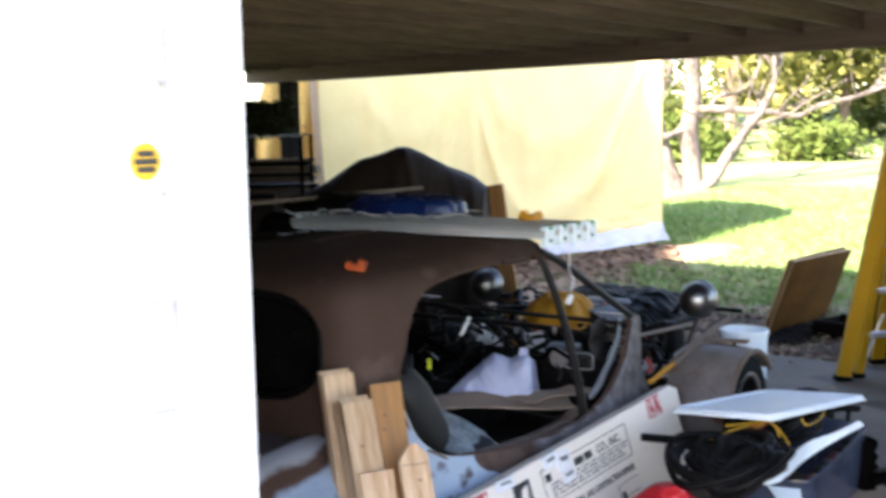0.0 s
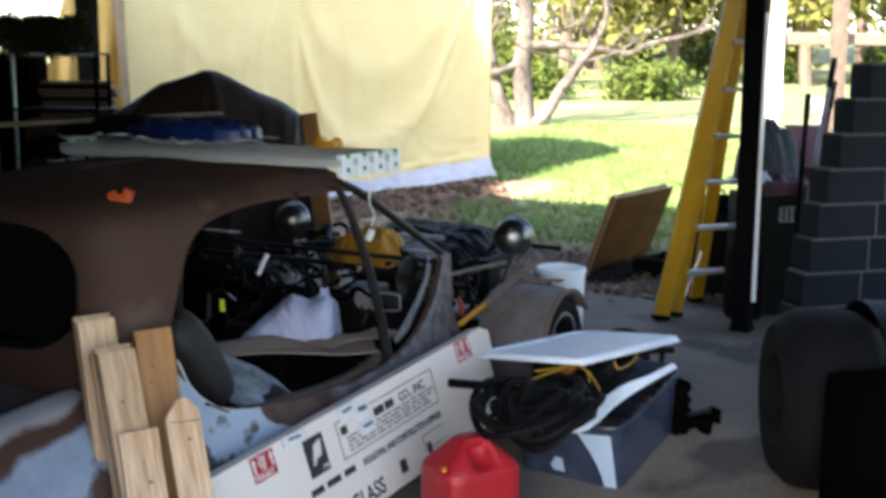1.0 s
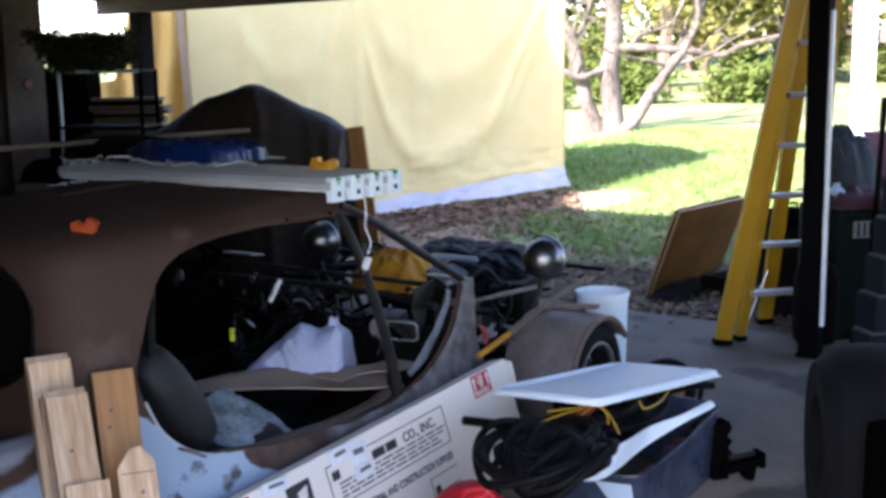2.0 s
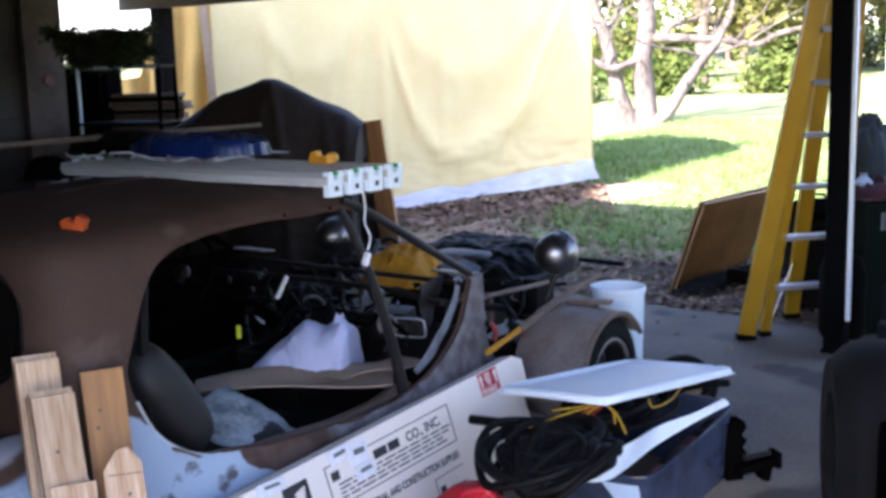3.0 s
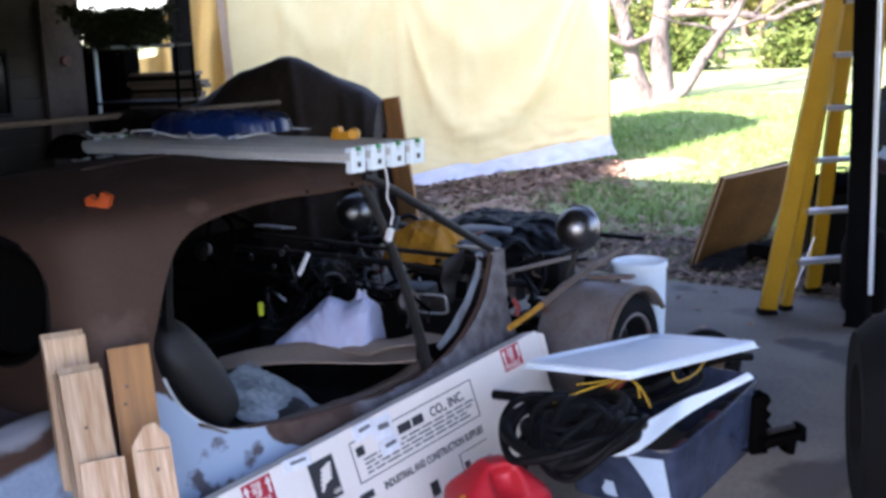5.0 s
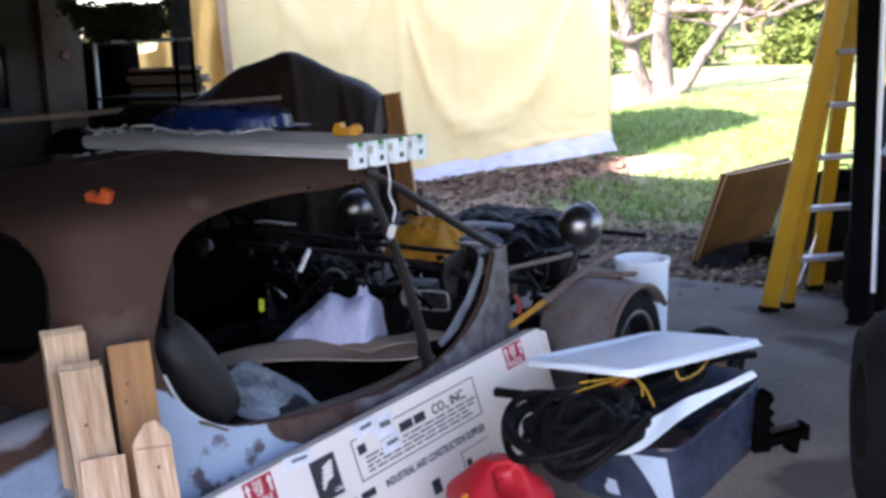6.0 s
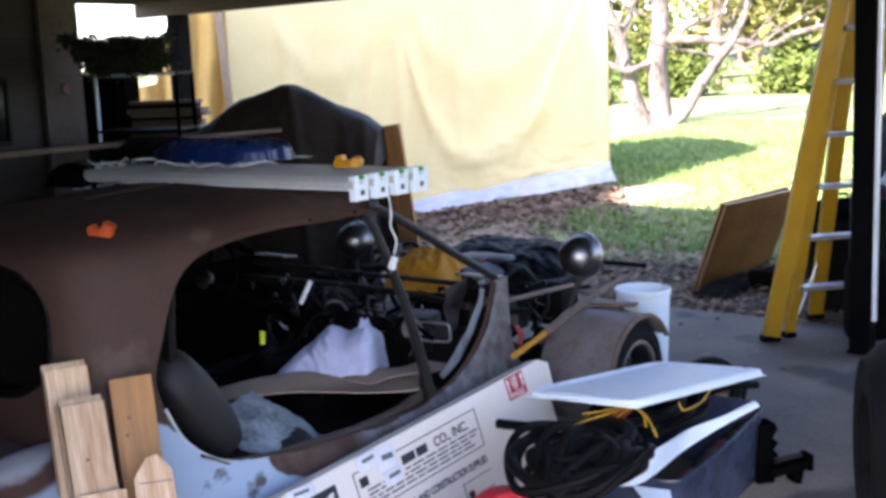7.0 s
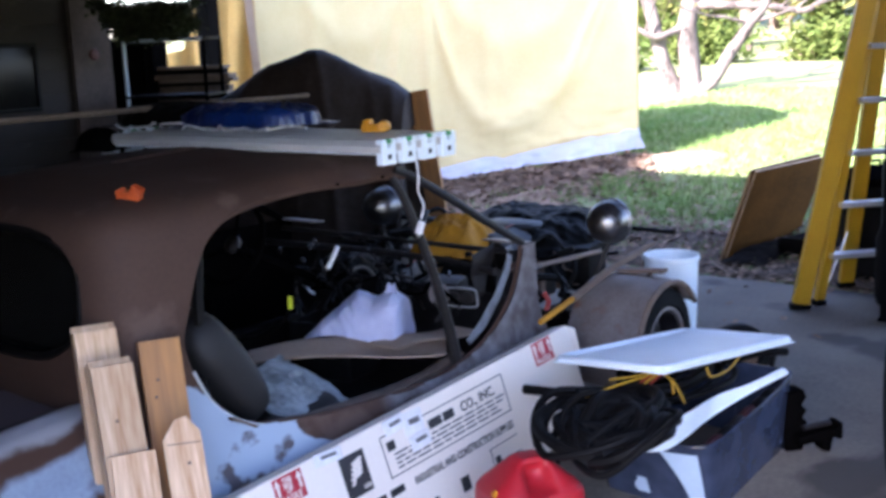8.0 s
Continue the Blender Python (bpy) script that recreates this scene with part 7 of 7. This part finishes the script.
# ---- beyond the black post ----
def make_parked_wheel():
    """The near rear wheel and dark flank of a machine parked under the deck."""
    ob = thing("parked_tractor", "dark lawn tractor with a broad smooth tyre", "tractor", pose(2.33, 4.50, floor_at(2.33, 4.50), 0, 0, -14) @ Matrix.Diagonal((1.12, 1.22, 1.22, 1)))
    prof = [(0.30 - 0.02 * a * a - 0.02 * a ** 8, a * 0.15) for a in np.linspace(-1, 1, 17)] + [(0.24, 0.175), (0.15, 0.17), (0.135, 0.12), (0.135, -0.12), (0.15, -0.17), (0.24, -0.175)]
    for x, y in ((0.0, 0.0), (0.95, 0.0)):
        w = part("wheel", lathe(prof, 56, pose(0, 0, 0, 0, 90, 0), closed=True), M_TYRE, ob, "broad worn grey-black tyre", m=pose(x, y, 0.30))
        part("rim", lathe([(0.02, -0.03), (0.10, -0.03), (0.125, 0.08), (0.14, 0.10), (0.14, -0.10), (0.125, -0.09), (0.1, -0.06), (0.02, -0.05)], 32, pose(0, 0, 0, 0, 90, 0)), M_DARKSTEEL, w)
    part("axle", tube([(-0.05, 0, 0.30), (0.75, 0, 0.30)], 0.03, 8), M_DARKSTEEL, ob)
    part("mudguard", sheet(lambda s, t: (0.13 + 0.26 * t, 0.40 * math.cos(math.radians(195 - 190 * s)), 0.26 + 0.36 * math.sin(math.radians(195 - 190 * s))), 24, 4, 0.006), M_BLACK, ob)
    part("chassis", box((0.62, 1.1, 0.36), (0.52, -0.05, 0.32), bevel=0.06), M_BLACK, ob)
    part("footboard", box((0.54, 0.49, 0.46), (0.222, -0.543, 0.27), (0, 0, 14), bevel=0.05), M_DEEPBLACK, ob, "black side panel of the tractor")


make_parked_wheel()


def make_block_steps():
    ob = thing("block_steps", "stack of grey-blue concrete blocks rising in steps", "block wall", pose(3.25, 6.55, 0, 0, 0, 8))
    rows = [(-0.10, 5), (-0.07, 5), (-0.03, 5), (0.01, 5), (0.06, 5), (0.13, 4), (0.20, 4), (0.30, 4)]
    bh, bw = 0.19, 0.39
    block = bmesh.new()
    add_box(block, (bw, 0.19, bh), (bw / 2, 0, bh / 2), bevel=0.008)
    me = None
    for r, (x0, n) in enumerate(rows):
        for k in range(n):
            x = x0 + k * (bw + 0.012)
            if me is None:
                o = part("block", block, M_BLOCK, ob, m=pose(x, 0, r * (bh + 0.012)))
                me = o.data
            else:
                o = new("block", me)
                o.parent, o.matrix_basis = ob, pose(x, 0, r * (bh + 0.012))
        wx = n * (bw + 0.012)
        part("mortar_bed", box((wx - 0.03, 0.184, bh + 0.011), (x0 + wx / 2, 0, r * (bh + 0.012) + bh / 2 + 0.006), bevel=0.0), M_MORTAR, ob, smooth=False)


make_block_steps()


def make_side_clutter():
    c = thing("metal_cabinet", "dark green metal cabinet behind the black post", "cabinet", pose(3.42, 7.35, floor_at(3.42, 7.35), 0, 0, 12))
    part("body", box((0.46, 0.40, 0.78), (0, 0, 0.39), bevel=0.015), M_TEAL, c)
    d = part("door", box((0.42, 0.012, 0.70), (0, -0.207, 0.40), bevel=0.004), M_TEAL, c)
    part("handle", tube([(0.15, -0.225, 0.36), (0.15, -0.235, 0.40), (0.15, -0.225, 0.46)], 0.007, 6), M_CHROME, d)
    g = part("vent_grille", box((0.30, 0.01, 0.10), (0.02, -0.216, 0.66), bevel=0.003), M_OLDBLUE, c, "pale scuffed slotted grille")
    for k in range(7):
        part("slat", box((0.012, 0.006, 0.08), (-0.10 + 0.04 * k, -0.223, 0.66), bevel=0.001), M_TEAL, g)
    crumple("maroon_jacket", "maroon cloth jacket thrown over the cabinet", "jacket", pose(3.40, 7.28, floor_at(3.42, 7.35) + 0.78, 0, 0, 12), (0.44, 0.40), M_MAROON, 31, 0.14, 2.2, 40, 36)
    b = thing("red_cooler", "tall dark red box beside the green cabinet", "cooler", pose(3.74, 7.62, floor_at(3.7, 7.6), 0, 0, 6))
    part("body", box((0.40, 0.34, 0.86), (0, 0, 0.43), bevel=0.02), M_MAROON, b)
    part("lid", box((0.42, 0.36, 0.07), (0, 0, 0.90), bevel=0.02), M_MAROON, b)
    z = floor_at(3.42, 7.35) + 0.86
    crumple("canvas_bag", "dark teal canvas bag heaped on the cabinet", "bag", pose(3.38, 7.44, z, 0, 0, 30), (0.46, 0.34), M_DARKTEAL, 33, 0.42, 1.6, 40, 34, 0.005)
    bx = thing("mauve_box", "faded mauve plastic box on the red cooler", "box", pose(3.72, 7.58, floor_at(3.7, 7.6) + 0.937, 0, 0, 16))
    part("body", box((0.20, 0.18, 0.25), (0, 0, 0.125), bevel=0.015), M_MAUVE, bx)
    part("lid", box((0.212, 0.192, 0.025), (0, 0, 0.255), bevel=0.008), M_MAUVE, bx)
    # long-handled tools leaning on the block stack
    zf = floor_at(3.3, 6.9)
    for top, foot, mat, lab in (((3.64, 7.10, 1.62), (3.30, 6.86, zf), M_OLDBLUE, "long grey-blue tool handle leaning upright"),
                                ((3.70, 7.20, 1.48), (3.42, 7.02, zf), M_MAUVE, "long faded pink tool handle leaning upright"),
                                ((3.52, 7.18, 1.40), (3.36, 6.94, zf), M_NEARBLACK, "long dark tool handle leaning upright")):
        h = thing("tool_handle", lab, "tool", group="tools leaning by the blocks")
        part("shaft", tube([foot, top], 0.016, 10), mat, h)
        part("grip", tube([Vector(foot).lerp(Vector(top), 0.90), Vector(foot).lerp(Vector(top), 1.015)], 0.020, 10), M_BLACK, h, "black rubber grip")
    jug = thing("white_jug", "small pale plastic jug on the cabinet top", "jug", pose(3.27, 7.22, floor_at(3.42, 7.35) + 0.78, 0, 0, 20))
    part("body", lathe([(0, 0), (0.045, 0), (0.05, 0.01), (0.05, 0.10), (0.02, 0.13), (0.02, 0.15), (0, 0.15)], 20), M_PALEBLUE, jug)
    part("cap", lathe([(0, 0.15), (0.022, 0.15), (0.022, 0.168), (0, 0.17)], 16), M_TEAL, jug)
    k = thing("gas_bottle", "near-black gas bottle beside the cabinet", "gas bottle", pose(3.13, 7.12, floor_at(3.1, 7.1)))
    part("tank", lathe([(0, 0), (0.11, 0), (0.12, 0.02), (0.13, 0.06), (0.13, 0.38), (0.10, 0.46), (0.03, 0.50), (0, 0.50)], 28), M_NEARBLACK, k)
    part("valve", lathe([(0, 0.50), (0.022, 0.50), (0.022, 0.56), (0.04, 0.57), (0.04, 0.59), (0, 0.595)], 16), M_CHROME, k)
    p = thing("porch_post", "white painted porch post in bright sun", "post", pose(5.1, 11.2, ground_z(5.1, 11.2) - 0.05))
    part("shaft", box((0.16, 0.16, 3.2), (0, 0, 1.6), bevel=0.01), M_SIDING, p)
    part("base", box((0.24, 0.24, 0.18), (0, 0, 0.09), bevel=0.01), M_SIDING, p)
    part("rail", box((3.4, 0.06, 0.12), (1.7, 0, 1.55), bevel=0.008), M_BEAM, p, "brown timber rail")
    q = thing("porch_post", "brown timber post farther along the porch", "post", pose(5.75, 11.1, ground_z(5.75, 11.1) - 0.05))
    part("shaft", box((0.12, 0.12, 3.2), (0, 0, 1.6), bevel=0.01), M_JOIST, q)
    part("base", box((0.18, 0.18, 0.12), (0, 0, 0.06), bevel=0.01), M_JOIST, q)


make_side_clutter()


def make_dustbin():
    ob = thing("dustbin", "black ribbed dustbin standing behind the stepladder", "dustbin", pose(3.22, 7.86, floor_at(3.22, 7.86)))
    part("tub", lathe([(0, 0), (0.15, 0), (0.165, 0.02), (0.175, 0.2), (0.18, 0.21), (0.18, 0.24), (0.185, 0.25), (0.20, 0.60), (0.215, 0.61), (0.215, 0.63), (0.19, 0.63), (0.17, 0.05), (0, 0.04)], 32), M_BLACK, ob)
    part("lid", lathe([(0.222, 0.60), (0.222, 0.645), (0.20, 0.66), (0.10, 0.70), (0.03, 0.71), (0, 0.71)], 32), M_DEEPBLACK, ob)
    part("lid_handle", tube([(-0.06, 0, 0.70), (-0.05, 0, 0.735), (0.05, 0, 0.735), (0.06, 0, 0.70)], 0.01, 8), M_BLACK, ob)
    for a in (0, 180):
        part("side_handle", box((0.02, 0.09, 0.03), (0.215, 0, 0.52), bevel=0.006), M_BLACK, ob, m=pose(0, 0, 0, 0, 0, a))


make_dustbin()


def make_low_crate():
    # added near-black crate; its colour stands for the shadow under the plywood
    ob = thing("wooden_crate", "low dark crate added in the shadow under the plywood", "crate", pose(3.06, 8.46, floor_at(3.06, 8.46), 0, 0, 42))
    for x in (-0.2, 0.2):
        part("end", box((0.02, 0.26, 0.17), (x, 0, 0.085), bevel=0.003), M_NEARBLACK, ob)
    for y in (-0.13, 0.13):
        for z in (0.04, 0.125):
            part("slat", box((0.44, 0.014, 0.07), (0, y, z), bevel=0.003), M_NEARBLACK, ob)
    part("base", box((0.40, 0.26, 0.012), (0, 0, 0.012), bevel=0.002), M_NEARBLACK, ob)


make_low_crate()
# dark sheet put where the shadow falls under the plywood
crumple("shadow_sheet", "dark sheet added for the shadow along the slab edge under the plywood", "sacking", pose(2.80, 8.62, ground_z(2.80, 8.62) - 0.01, 0, 0, 52), (0.95, 0.30), M_NEARBLACK, 51, 0.07, 1.6, 50, 30, 0.005, 0.5)


PARKING = sheet(lambda s, t: (5.8 + 6.2 * t + 6.0 * s + 0.25 * nz(t * 9, s * 4) * (s < 0.02), 10.5 + 14.0 * t, ground_z(5.8 + 6.2 * t + 6.0 * s, 10.5 + 14.0 * t) + 0.03), 60, 90)
tagged(part("pavement", PARKING, M_GRAVEL), "pale sunlit gravel beside the lawn", "gravel", kind="structure")
